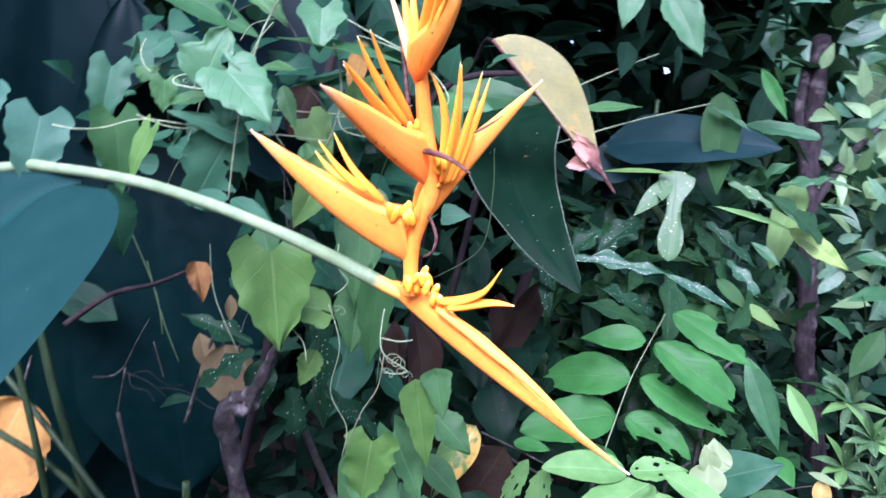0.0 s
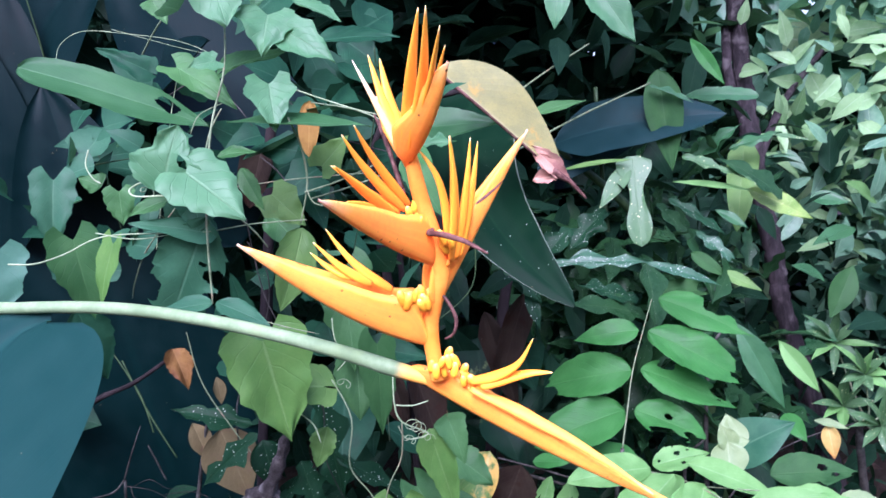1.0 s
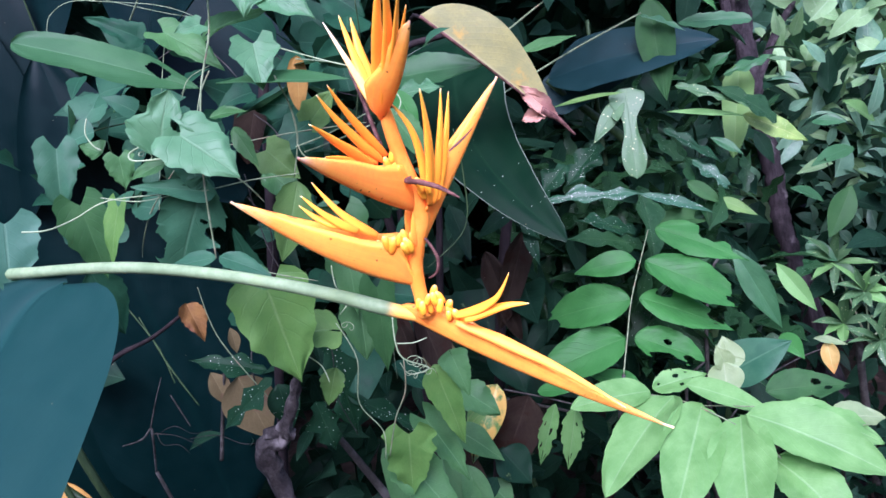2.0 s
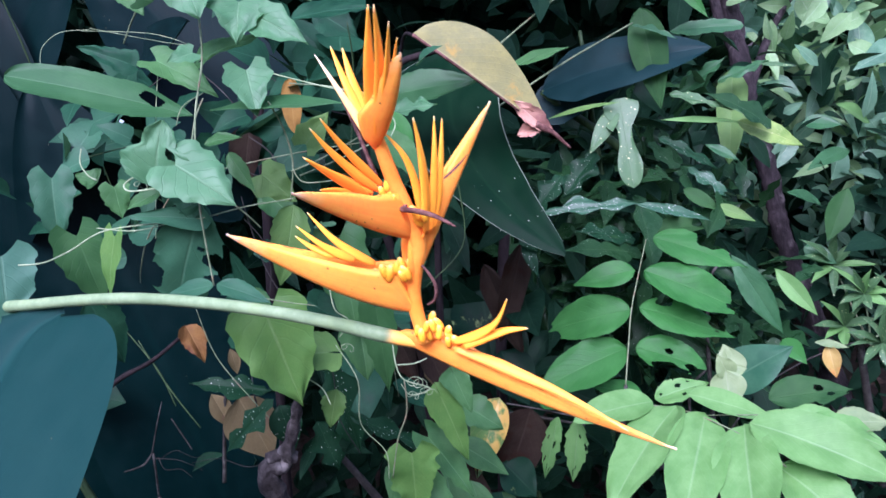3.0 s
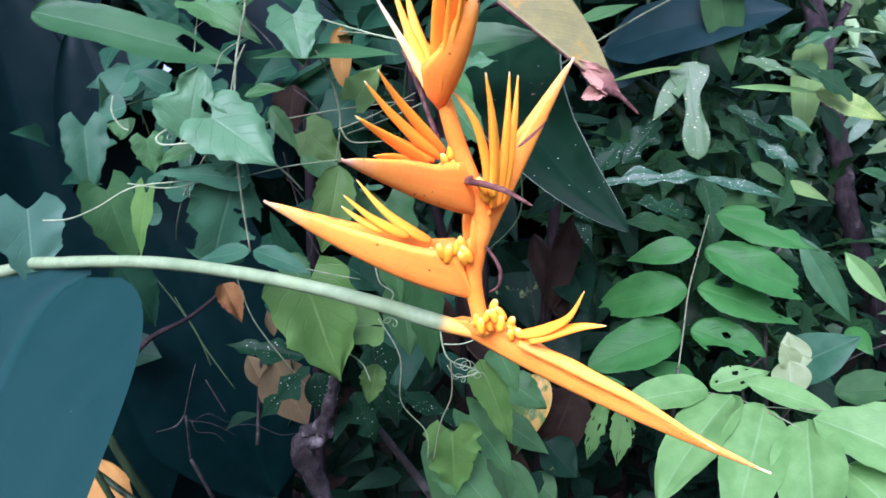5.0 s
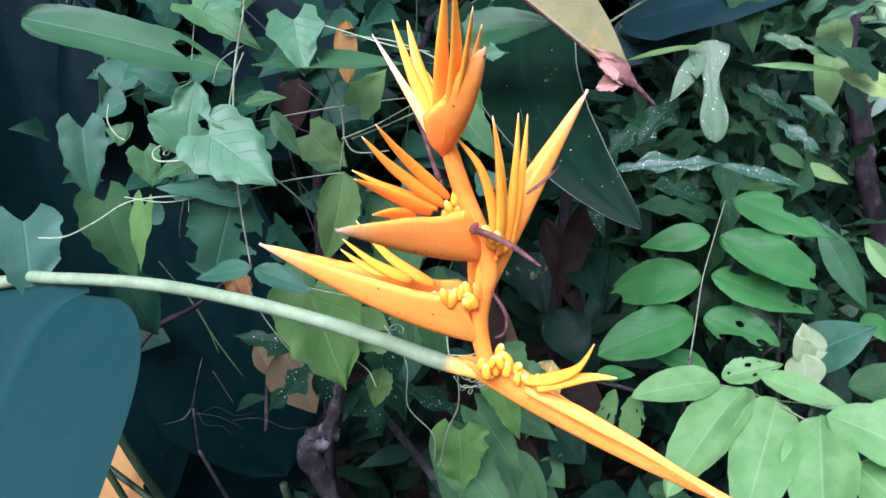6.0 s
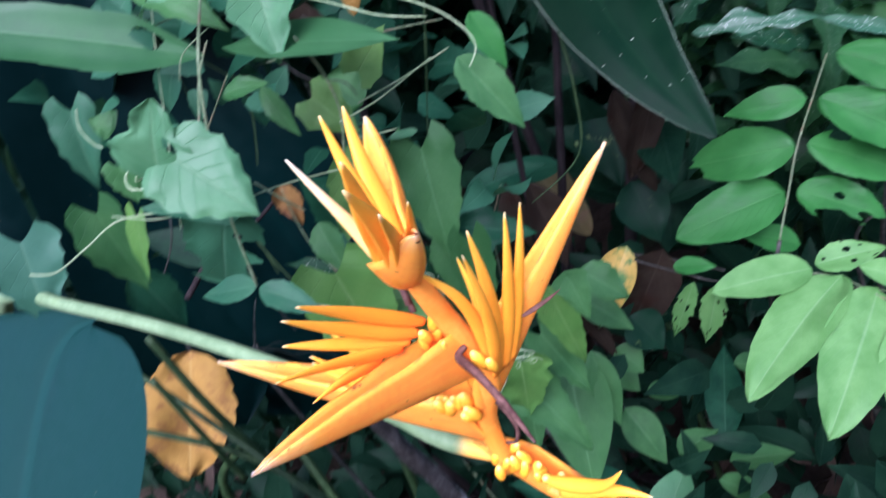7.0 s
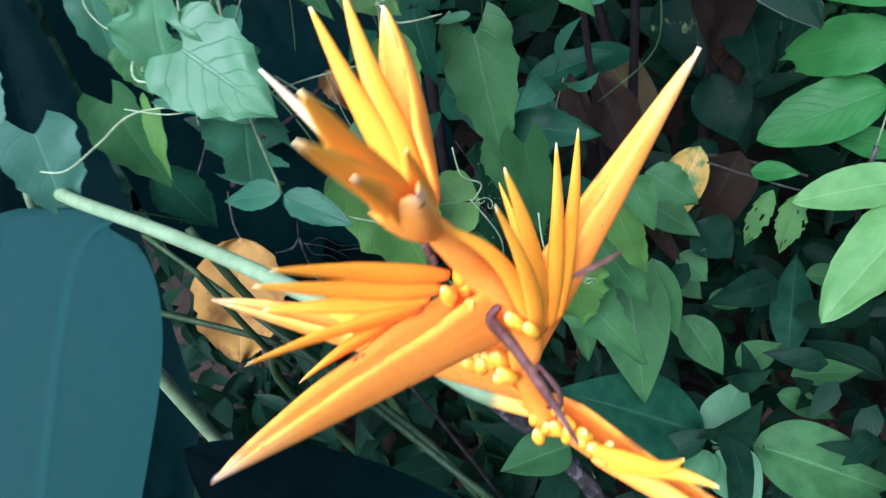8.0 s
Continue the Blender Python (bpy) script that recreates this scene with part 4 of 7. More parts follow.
rod(vine, "tendril", [(-0.1089, 0.6687, 1.1514), (-0.0993, 0.6704, 1.1105), (-0.1121, 0.6912, 1.057), (-0.0979, 0.7027, 1.0151), (-0.1052, 0.716, 0.9773)], [0.00058, 0.00058, 0.00058, 0.00058, 0.00058], TENDRIL, 6, 0.2)
rod(vine, "tendril", [(-0.1448, 0.6661, 1.1292), (-0.1326, 0.6628, 1.1154), (-0.1293, 0.6594, 1.0987)], [0.00058, 0.00058, 0.0005], TENDRIL, 6, 0.2)
rod(vine, "tendril", [(-0.2304, 0.6575, 1.481), (-0.1762, 0.6516, 1.4642), (-0.1458, 0.6363, 1.4459), (-0.1667, 0.6389, 1.4538), (-0.2232, 0.6573, 1.4814)], [0.0002, 0.00025, 0.00025, 0.0002, 0.00018], TENDRIL, 6, 0.2)
rod(vine, "tendril", [(-0.2808, 0.6774, 1.4655), (-0.2745, 0.6801, 1.4807), (-0.2561, 0.6807, 1.4887), (-0.2306, 0.6786, 1.4843)], [0.0002, 0.00025, 0.00025, 0.0002], TENDRIL, 6, 0.2)
rod(vine, "stem", [(-0.1384, 0.5959, 1.3979), (-0.1467, 0.5832, 1.383), (-0.1548, 0.569, 1.3604), (-0.1626, 0.5623, 1.3504)], [0.00054, 0.00059, 0.00059, 0.00049], VINE_STEM, 6, 0.2)
rod(vine, "stem", [(-0.1645, 0.5943, 1.3832), (-0.1556, 0.5964, 1.396), (-0.1394, 0.6071, 1.4027)], [0.00044, 0.00044, 0.00044], VINE_STEM, 6, 0.2)
rod(vine, "stem", [(-0.2014, 0.5705, 1.3043), (-0.1836, 0.6183, 1.3968), (-0.1712, 0.6483, 1.449)], [0.00032, 0.00038, 0.00032], TENDRIL, 6, 0.2)
rod(vine, "tendril", [(-0.0396, 0.6123, 1.1157), (-0.0431, 0.6138, 1.1118), (-0.0478, 0.6142, 1.1126), (-0.0498, 0.6131, 1.1169), (-0.0463, 0.6116, 1.1207), (-0.04, 0.6112, 1.12), (-0.0367, 0.6112, 1.1158), (-0.0379, 0.6123, 1.1109), (-0.0423, 0.6132, 1.1092), (-0.045, 0.613, 1.1123), (-0.0434, 0.6117, 1.1166), (-0.0381, 0.6107, 1.118), (-0.034, 0.6108, 1.1146), (-0.0337, 0.6119, 1.1097), (-0.037, 0.6125, 1.1067)], [0.00028, 0.00031, 0.00024], TENDRIL, 6, 0.2)
rod(vine, "tendril", [(-0.0344, 0.615, 1.1043), (-0.0365, 0.6166, 1.1016), (-0.0391, 0.6166, 1.1013), (-0.041, 0.6152, 1.1041), (-0.0393, 0.6137, 1.107), (-0.0357, 0.6136, 1.1075), (-0.0322, 0.614, 1.1051), (-0.0306, 0.6152, 1.1014), (-0.0322, 0.6158, 1.0989), (-0.0348, 0.615, 1.099), (-0.0358, 0.6135, 1.1016), (-0.0341, 0.6129, 1.1041), (-0.031, 0.6138, 1.1043), (-0.028, 0.6151, 1.1017), (-0.0269, 0.6154, 1.098)], [0.00028, 0.00031, 0.00024], TENDRIL, 6, 0.2)
rod(vine, "tendril", [(-0.0484, 0.6157, 1.1046), (-0.0495, 0.6173, 1.102), (-0.0512, 0.6173, 1.1015), (-0.053, 0.6156, 1.1028), (-0.0534, 0.614, 1.1053), (-0.0516, 0.6141, 1.1063), (-0.0489, 0.6151, 1.1066), (-0.0463, 0.6166, 1.1046), (-0.0444, 0.6171, 1.1022), (-0.044, 0.6157, 1.1005), (-0.0449, 0.6135, 1.0996), (-0.046, 0.6125, 1.0993), (-0.0473, 0.6137, 1.0998), (-0.047, 0.6158, 1.1003), (-0.0452, 0.617, 1.1014)], [0.00028, 0.00031, 0.00024], TENDRIL, 6, 0.2)
rod(vine, "tendril", [(-0.0985, 0.6676, 1.1486), (-0.0998, 0.6692, 1.1461), (-0.1022, 0.6692, 1.1452), (-0.1039, 0.6674, 1.1464), (-0.1043, 0.6659, 1.1487), (-0.1034, 0.6661, 1.1501), (-0.1006, 0.6671, 1.1506), (-0.0977, 0.6688, 1.1496), (-0.0951, 0.6693, 1.1475), (-0.0935, 0.6677, 1.1453), (-0.0934, 0.6654, 1.1439), (-0.0948, 0.6642, 1.1425), (-0.0966, 0.6652, 1.1421), (-0.0975, 0.6674, 1.1427), (-0.0972, 0.6686, 1.1438)], [0.00028, 0.00031, 0.00024], TENDRIL, 6, 0.2)
rod(vine, "tendril", [(-0.1928, 0.5533, 1.3488), (-0.1942, 0.5552, 1.3478), (-0.1952, 0.5551, 1.3468), (-0.1962, 0.5531, 1.3469), (-0.1961, 0.5512, 1.3475), (-0.1962, 0.5514, 1.3488), (-0.1955, 0.5526, 1.3497), (-0.194, 0.5546, 1.3499), (-0.1924, 0.5555, 1.3497), (-0.1899, 0.5541, 1.3484), (-0.1881, 0.5517, 1.3469), (-0.1874, 0.5503, 1.3452), (-0.1882, 0.5511, 1.3437), (-0.1898, 0.5531, 1.3431), (-0.1909, 0.5542, 1.3433)], [0.0004, 0.00045, 0.00035], TENDRIL, 6, 0.2)
# leaves on the vine
leaf(vine, (-0.1314, 0.6282, 1.5124), (-0.1217, 0.5964, 1.4569), 0.0806, (0.18, -0.97, 0.19), "heart", VINE_PALE, 0.15, 0.1, 0.08, 0.14)
leaf(vine, (-0.0924, 0.6200, 1.4639), (-0.1010, 0.6000, 1.4314), 0.0487, (0.15, -0.85, 0.5), "ivy", VINE_PALE, 0.15, 0.2, 0.1, 0.08)
leaf(vine, (-0.0808, 0.6132, 1.4487), (-0.0473, 0.5949, 1.4159), 0.0359, (0.17, -0.96, 0.24), "ivy", VINE_PALE, 0.15, 0.15, 0.1, 0.06)
leaf(vine, (-0.1375, 0.6433, 1.4316), (-0.0856, 0.6314, 1.4362), 0.0352, (0.1, -0.63, 0.77), "heart", VINE_LEAF, 0.2, 0.2, 0.1, 0.14)
leaf(vine, (-0.1336, 0.5900, 1.4321), (-0.1520, 0.5800, 1.4287), 0.0201, (0.2, -0.85, 0.5), "ivy", VINE_PALE, 0.1, 0.15, 0.06, 0.08)
leaf(vine, (-0.1724, 0.6300, 1.4383), (-0.1295, 0.6100, 1.3977), 0.0306, (0.15, -0.8, 0.6), "angular", VINE_LEAF, 0.2, 0.25, 0.12, 0.08)
leaf(vine, (-0.1013, 0.6068, 1.411), (-0.1011, 0.5892, 1.3732), 0.0394, (0.23, -0.95, 0.21), "ivy", VINE_PALE, 0.1, 0.35, 0.06, 0.08)
leaf(vine, (-0.2184, 0.7128, 1.4534), (-0.2572, 0.7095, 1.4792), 0.0279, (0.29, -0.9, 0.33), "heart", VINE_DARK, 0.15, 0.15, 0.1, 0.2)
leaf(vine, (-0.1542, 0.6152, 1.388), (-0.2774, 0.5996, 1.4533), 0.0409, (0.22, -0.64, 0.74), "oblong", LONG_LEAF, 0.06, 0.12, 0.05, 0.05, bite=(0.24, 0.35, 0.07, 0.34))
leaf(vine, (-0.1403, 0.6146, 1.3888), (-0.0303, 0.5841, 1.3647), 0.0415, (0.03, -0.29, 0.96), "lance", LONG_LEAF, 0.05, 0.15, 0.05)
leaf(vine, (-0.1810, 0.5480, 1.3444), (-0.1614, 0.5500, 1.3875), 0.0544, (0.1, -0.9, 0.42), "trilobe", VINE_PALE, 0.1, 0.1, 0.08, 0.06, bite=(0.5, 0.42, 0.09, 0.16))
leaf(vine, (-0.1604, 0.5400, 1.3545), (-0.1246, 0.5250, 1.3161), 0.0504, (0.22, -0.72, 0.66), "angular", VINE_PALE, 0.12, 0.1, 0.08, 0.05)
# leaves on the left use darker materials that hold the shade there
leaf(vine, (-0.3163, 0.7000, 1.3724), (-0.3276, 0.6900, 1.3101), 0.0393, (0.3, -0.85, 0.4), "angular", VINE_TEAL, 0.2, 0.4, 0.08, 0.08)
leaf(vine, (-0.2636, 0.6559, 1.3601), (-0.2782, 0.6584, 1.3688), 0.0236, (0.46, -0.77, 0.44), "heart", VINE_LEAF, 0.2, 0.25, 0.08, 0.1)
leaf(vine, (-0.2209, 0.5800, 1.3507), (-0.2236, 0.5800, 1.3251), 0.0233, (0.1, -0.7, 0.6), "angular", VINE_LEAF, 0.12, 0.2, 0.08, 0.1)
leaf(vine, (-0.1852, 0.5700, 1.3379), (-0.2143, 0.5700, 1.3318), 0.0174, (0.2, -0.7, 0.7), "ovate", VINE_LEAF, 0.15, 0.2, 0.1, 0.12)
leaf(vine, (-0.1644, 0.5750, 1.3365), (-0.1705, 0.5700, 1.3109), 0.0451, (0.2, -0.75, 0.6), "heart", VINE_TEAL, 0.1, 0.1, 0.06, 0.1)
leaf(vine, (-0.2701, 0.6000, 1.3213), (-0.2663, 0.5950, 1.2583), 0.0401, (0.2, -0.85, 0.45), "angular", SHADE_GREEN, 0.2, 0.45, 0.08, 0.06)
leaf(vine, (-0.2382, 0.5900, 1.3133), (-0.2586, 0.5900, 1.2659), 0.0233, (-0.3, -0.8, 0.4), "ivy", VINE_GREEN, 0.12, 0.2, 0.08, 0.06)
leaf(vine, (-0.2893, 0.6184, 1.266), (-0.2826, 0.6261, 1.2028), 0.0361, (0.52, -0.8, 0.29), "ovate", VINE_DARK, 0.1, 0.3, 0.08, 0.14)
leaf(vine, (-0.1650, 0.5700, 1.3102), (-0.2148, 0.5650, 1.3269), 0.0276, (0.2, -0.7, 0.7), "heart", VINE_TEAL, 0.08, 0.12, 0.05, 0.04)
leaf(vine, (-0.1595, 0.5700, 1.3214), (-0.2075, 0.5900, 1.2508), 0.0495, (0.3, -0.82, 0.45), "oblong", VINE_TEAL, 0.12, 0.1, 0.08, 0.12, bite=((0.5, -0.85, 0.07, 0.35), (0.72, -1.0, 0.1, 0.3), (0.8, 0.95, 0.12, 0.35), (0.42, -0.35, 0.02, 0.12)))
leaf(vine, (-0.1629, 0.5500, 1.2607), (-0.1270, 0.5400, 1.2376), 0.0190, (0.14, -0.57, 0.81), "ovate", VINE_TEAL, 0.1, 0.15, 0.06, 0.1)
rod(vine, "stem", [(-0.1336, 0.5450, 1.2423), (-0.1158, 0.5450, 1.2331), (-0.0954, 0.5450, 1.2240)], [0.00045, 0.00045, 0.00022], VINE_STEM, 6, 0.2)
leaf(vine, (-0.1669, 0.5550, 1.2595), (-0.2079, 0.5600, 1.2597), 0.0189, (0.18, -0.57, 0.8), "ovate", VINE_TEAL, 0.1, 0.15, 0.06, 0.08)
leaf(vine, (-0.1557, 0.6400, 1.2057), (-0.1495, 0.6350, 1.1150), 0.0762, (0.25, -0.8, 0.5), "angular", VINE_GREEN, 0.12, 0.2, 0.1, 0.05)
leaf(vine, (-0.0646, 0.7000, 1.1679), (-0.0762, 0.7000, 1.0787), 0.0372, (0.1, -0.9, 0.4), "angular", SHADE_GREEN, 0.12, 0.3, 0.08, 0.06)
leaf(vine, (-0.0773, 0.6431, 1.3416), (-0.0497, 0.6459, 1.3631), 0.0311, (0.07, -0.92, 0.38), "ivy", VINE_WARM, 0.15, 0.2, 0.1)
leaf(vine, (-0.1044, 0.6554, 1.2932), (-0.1359, 0.644, 1.2271), 0.0370, (0.45, -0.84, 0.29), "ovate", VINE_WARM, 0.15, 0.25, 0.08, 0.14)
leaf(vine, (-0.1287, 0.6832, 1.325), (-0.1041, 0.6757, 1.2928), 0.0402, (0.14, -0.93, 0.35), "ivy", VINE_WARM, 0.1, 0.1, 0.15)
leaf(vine, (-0.144, 0.6485, 1.3522), (-0.1305, 0.6403, 1.314), 0.0160, (-0.19, -0.89, 0.42), "ovate", VINE_LEAF, 0.2, 0.3, 0.08, 0.14)
leaf(vine, (-0.1521, 0.6103, 1.3637), (-0.1209, 0.6083, 1.3612), 0.0176, (0.11, -0.55, 0.83), "ovate", VINE_LEAF, 0.2, 0.2, 0.08, 0.14)
leaf(vine, (-0.3268, 0.5900, 1.3219), (-0.3339, 0.5720, 1.2644), 0.0497, (0.6, -0.7, 0.4), "angular", VINE_BLUE, 0.12, 0.15, 0.06, 0.08)
leaf(vine, (-0.4045, 0.6492, 1.3506), (-0.4029, 0.616, 1.3016), 0.0352, (0.65, -0.61, 0.45), "angular", VINE_BLUE, 0.2, 0.15, 0.06, 0.08)
leaf(vine, (-0.0113, 0.6234, 1.3353), (0.0148, 0.6161, 1.2813), 0.0277, (0.17, -0.71, 0.69), "ovate", VINE_LEAF, 0.1, 0.3, 0.05, 0.14)
leaf(vine, (-0.0847, 0.7500, 1.2383), (-0.0931, 0.7300, 1.1360), 0.0577, (0.1, -0.75, 0.64), "angular", VINE_LEAF, 0.12, 0.12, 0.08, 0.08)
leaf(vine, (-0.0902, 0.7663, 1.1576), (-0.0991, 0.7432, 1.0806), 0.0500, (0.34, -0.65, 0.68), "ovate", VINE_LEAF, 0.1, 0.15, 0.08, 0.1)
leaf(vine, (-0.1188, 0.6783, 1.1436), (-0.184, 0.6653, 1.1548), 0.0565, (0.24, -0.53, 0.82), "heart", VINE_WARM, 0.15, 0.15, 0.08, 0.14)
leaf(vine, (-0.1785, 0.7047, 1.2204), (-0.167, 0.6838, 1.1781), 0.0283, (0.01, -0.7, 0.71), "ovate", VINE_LEAF, 0.2, 0.3, 0.08, 0.14)
leaf(vine, (-0.1591, 0.8286, 1.3014), (-0.1365, 0.8172, 1.2698), 0.0389, (0.27, -0.82, 0.5), "round", VINE_LEAF, 0.1, 0.1, 0.1)
leaf(vine, (-0.0826, 0.7519, 1.2528), (-0.1086, 0.746, 1.256), 0.0104, (0.14, -0.48, 0.87), "ovate", VINE_PALE, 0.1, 0.1, 0.1, 0.14)
leaf(vine, (-0.0594, 0.8272, 0.9578), (-0.0251, 0.8112, 0.8709), 0.0440, (0.26, -0.61, 0.75), "angular", VINE_LEAF, 0.15, 0.2, 0.1, 0.18)
leaf(vine, (-0.0904, 0.797, 0.9212), (-0.0411, 0.7766, 0.819), 0.0700, (0.11, -0.53, 0.84), "heart", VINE_LEAF, 0.15, 0.2, 0.1, 0.18)
leaf(vine, (-0.0117, 0.9953, 0.9147), (0.0404, 0.9806, 0.8622), 0.0522, (0.04, -0.63, 0.77), "ovate", VINE_LEAF, 0.15, 0.2, 0.1, 0.14)
leaf(vine, (-0.0299, 0.8013, 1.0152), (-0.0193, 0.8036, 0.9253), 0.0480, (0.09, -0.78, 0.62), "heart", VINE_GREEN, 0.15, 0.2, 0.1, 0.12)
leaf(vine, (-0.0081, 0.8043, 1.0357), (0.0001, 0.7944, 0.9875), 0.0386, (0.07, -0.8, 0.6), "heart", VINE_LEAF, 0.15, 0.2, 0.1, 0.12)
leaf(vine, (-0.0795, 0.7745, 0.9697), (-0.0939, 0.7803, 0.8912), 0.0600, (0.13, -0.66, 0.74), "angular", VINE_GREEN, 0.15, 0.2, 0.1, 0.2)
leaf(vine, (-0.0882, 0.7598, 1.1534), (-0.0162, 0.7513, 1.1281), 0.0353, (0.11, -0.78, 0.62), "ovate", VINE_DARK, 0.15, 0.2, 0.1, 0.14)
leaf(vine, (-0.1263, 0.6997, 1.0972), (-0.1431, 0.6937, 1.0619), 0.0253, (0.22, -0.79, 0.57), "ovate", VINE_WARM, 0.2, 0.3, 0.15, 0.2)
leaf(vine, (0.0003, 0.9807, 1.3664), (0.1318, 0.962, 1.3562), 0.0610, (-0.06, -0.71, 0.71), "ovate", LONG_LEAF, 0.08, 0.15, 0.06, 0.1)
leaf(vine, (-0.0018, 0.844, 1.3446), (0.059, 0.8403, 1.3412), 0.0389, (-0.04, -0.62, 0.79), "lobed", VINE_PALE, 0.08, 0.15, 0.06, 0.3, 0.08)
leaf(vine, (-0.0002, 0.6613, 1.3497), (0.0124, 0.6527, 1.3092), 0.0195, (0.26, -0.84, 0.47), "ovate", LEAFLET, 0.1, 0.2, 0.06)
leaf(vine, (-0.0676, 0.7683, 1.4625), (0.0136, 0.7622, 1.452), 0.0418, (0.01, -0.54, 0.84), "ovate", VINE_DARK, 0.1, 0.2, 0.06, 0.14)
leaf(vine, (-0.047, 0.8517, 1.4768), (-0.0082, 0.8416, 1.4352), 0.0429, (0.01, -0.93, 0.36), "ovate", VINE_DARK, 0.1, 0.2, 0.06, 0.14)
leaf(vine, (-0.0751, 0.6706, 1.4827), (-0.0384, 0.6638, 1.4575), 0.0283, (0.02, -0.39, 0.92), "ovate", VINE_PALE, 0.1, 0.2, 0.06, 0.14)
leaf(vine, (-0.0984, 0.6758, 1.5033), (-0.1101, 0.6717, 1.4795), 0.0236, (0.13, -0.97, 0.2), "heart", VINE_PALE, 0.1, 0.2, 0.06, 0.14)
leaf(vine, (-0.208, 0.7454, 1.5185), (-0.1984, 0.7405, 1.4959), 0.0259, (0.25, -0.95, 0.2), "heart", VINE_LEAF, 0.1, 0.2, 0.06, 0.14)
leaf(vine, (-0.1921, 0.771, 1.1841), (-0.1964, 0.7544, 1.2545), 0.0346, (0.2, -0.84, 0.51), "heart", VINE_DARK, 0.1, 0.2, 0.06, 0.14)

# ---- loose dead leaves and wood among the stems ----
olive = thing("dry_leaf", (0.0643, 0.9602, 1.4339), "curled olive-yellow drying leaf with a pink withered end", "leaf")
leaf(olive, (0.0559, 0.8983, 1.4283), (0.1977, 0.9207, 1.2658), 0.1161, (-0.07, -0.96, 0.28), "ovate", DRY_OLIVE, 0.06, -0.2, 0.04, half=-1)
leaf(olive, (0.1563, 0.9129, 1.3199), (0.1995, 0.9151, 1.2641), 0.0237, (-0.21, -0.94, 0.26), "lance", DRY_PINK, 0.1, 0.5, 0.25, 0.2)
leaf(olive, (0.1569, 0.9157, 1.3084), (0.1973, 0.9162, 1.269), 0.0182, (0.16, -0.97, 0.17), "lance", DRY_PINK, 0.1, 0.6, 0.25, 0.2)
leaf(olive, (0.1519, 0.9149, 1.277), (0.1911, 0.9182, 1.2778), 0.0210, (-0.51, -0.8, 0.33), "lance", DRY_PINK, 0.1, 0.6, 0.25, 0.2)
rod(olive, "midrib", [(0.0555, 0.8981, 1.4271), (0.0883, 0.8993, 1.3894), (0.1275, 0.9091, 1.3456), (0.1607, 0.9098, 1.3053)], [0.0022, 0.002, 0.0018, 0.001], WITHERED, 7, 0.2)
rod(olive, "withered_tip", [(0.1771, 0.9098, 1.2832), (0.1957, 0.911, 1.2681), (0.2152, 0.9152, 1.2424)], [0.006, 0.003, 0.0012], WITHERED, 7, 0.3)
rod(olive, "leaf_stalk", [(0.0555, 0.8981, 1.4271), (0.04, 0.978, 1.4146), (-0.0255, 1.0237, 1.2142), (-0.15, 1.0, 0.0)], [0.002, 0.0025, 0.004, 0.006], SHADED_BARK, 7, 0.2)
orange = thing("dry_leaf", (-0.6876, 0.9943, 0.8329), "orange-tan dead leaf caught among green stalks", "leaf")
leaf(orange, (-0.6451, 1.0636, 0.9062), (-0.6928, 0.9456, 0.747), 0.1500, (0.56, -0.53, 0.64), "elliptic", DRY_ORANGE, 0.08, 0.25, 0.12, 0.12)
rod(orange, "leaf_stalk", [(-0.6451, 1.0636, 0.9062), (-0.656, 1.0844, 0.9246), (-0.6719, 1.1351, 0.9519)], [0.0022, 0.0022, 0.0018], TWIG, 6, 0.2)
tan = thing("dry_leaf", (-0.2982, 0.995, 0.9988), "pale tan folded dead leaf, dimmed in colour for shade", "leaf")
leaf(tan, (-0.3138, 0.999, 1.015), (-0.2902, 0.9789, 0.9182), 0.0746, (0.07, -0.82, 0.58), "ovate", DRY_TAN, 0.1, 0.5, 0.06)
leaf(tan, (-0.3501, 1.0038, 1.0303), (-0.3368, 0.9927, 0.9771), 0.0314, (0.55, -0.76, 0.35), "lance", DRY_TAN, 0.1, 0.3, 0.06)
leaf(tan, (-0.3061, 1.0123, 1.0849), (-0.306, 1.0068, 1.0469), 0.0180, (0.54, -0.79, 0.3), "lance", DRY_TAN, 0.1, 0.3, 0.1)
rod(tan, "leaf_stalk", [(-0.3138, 0.999, 1.015), (-0.328, 1.0028, 1.0308), (-0.3741, 0.9991, 0.8961)], [0.0025, 0.0022, 0.003], TWIG, 6, 0.2)
rusty = thing("dry_leaf", (-0.3703, 1.0705, 1.1056), "small rust-coloured dead leaf on a twig, shade put into both colours", "leaf")
leaf(rusty, (-0.3758, 1.074, 1.1222), (-0.3625, 1.0615, 1.0615), 0.0380, (0.44, -0.83, 0.34), "ovate", RUST_SHADED, 0.3, 0.6, 0.2, 0.15)
rod(rusty, "twig", [(-0.3787, 1.0722, 1.112), (-0.416, 1.0203, 1.0983), (-0.4729, 1.0003, 1.0855), (-0.5218, 0.9651, 1.0497)], [0.0025, 0.003, 0.004, 0.0045], SHADED_BARK, 7, 0.3)
branch = thing("woody_branch", (-0.18, 0.80, 0.0), "rough lichen-grey broken branch standing among leaves", "branch")
rod(branch, "wood", [(-0.15, 0.86, 0.0), (-0.17, 0.82, 0.5), (-0.218, 0.7025, 0.9837), (-0.1965, 0.6921, 1.0403), (-0.1751, 0.6779, 1.0777), (-0.1574, 0.6683, 1.1109)], [0.014, 0.011, 0.009, 0.0075, 0.006, 0.0045], LICHEN_BARK, 16, 0.9, 14)
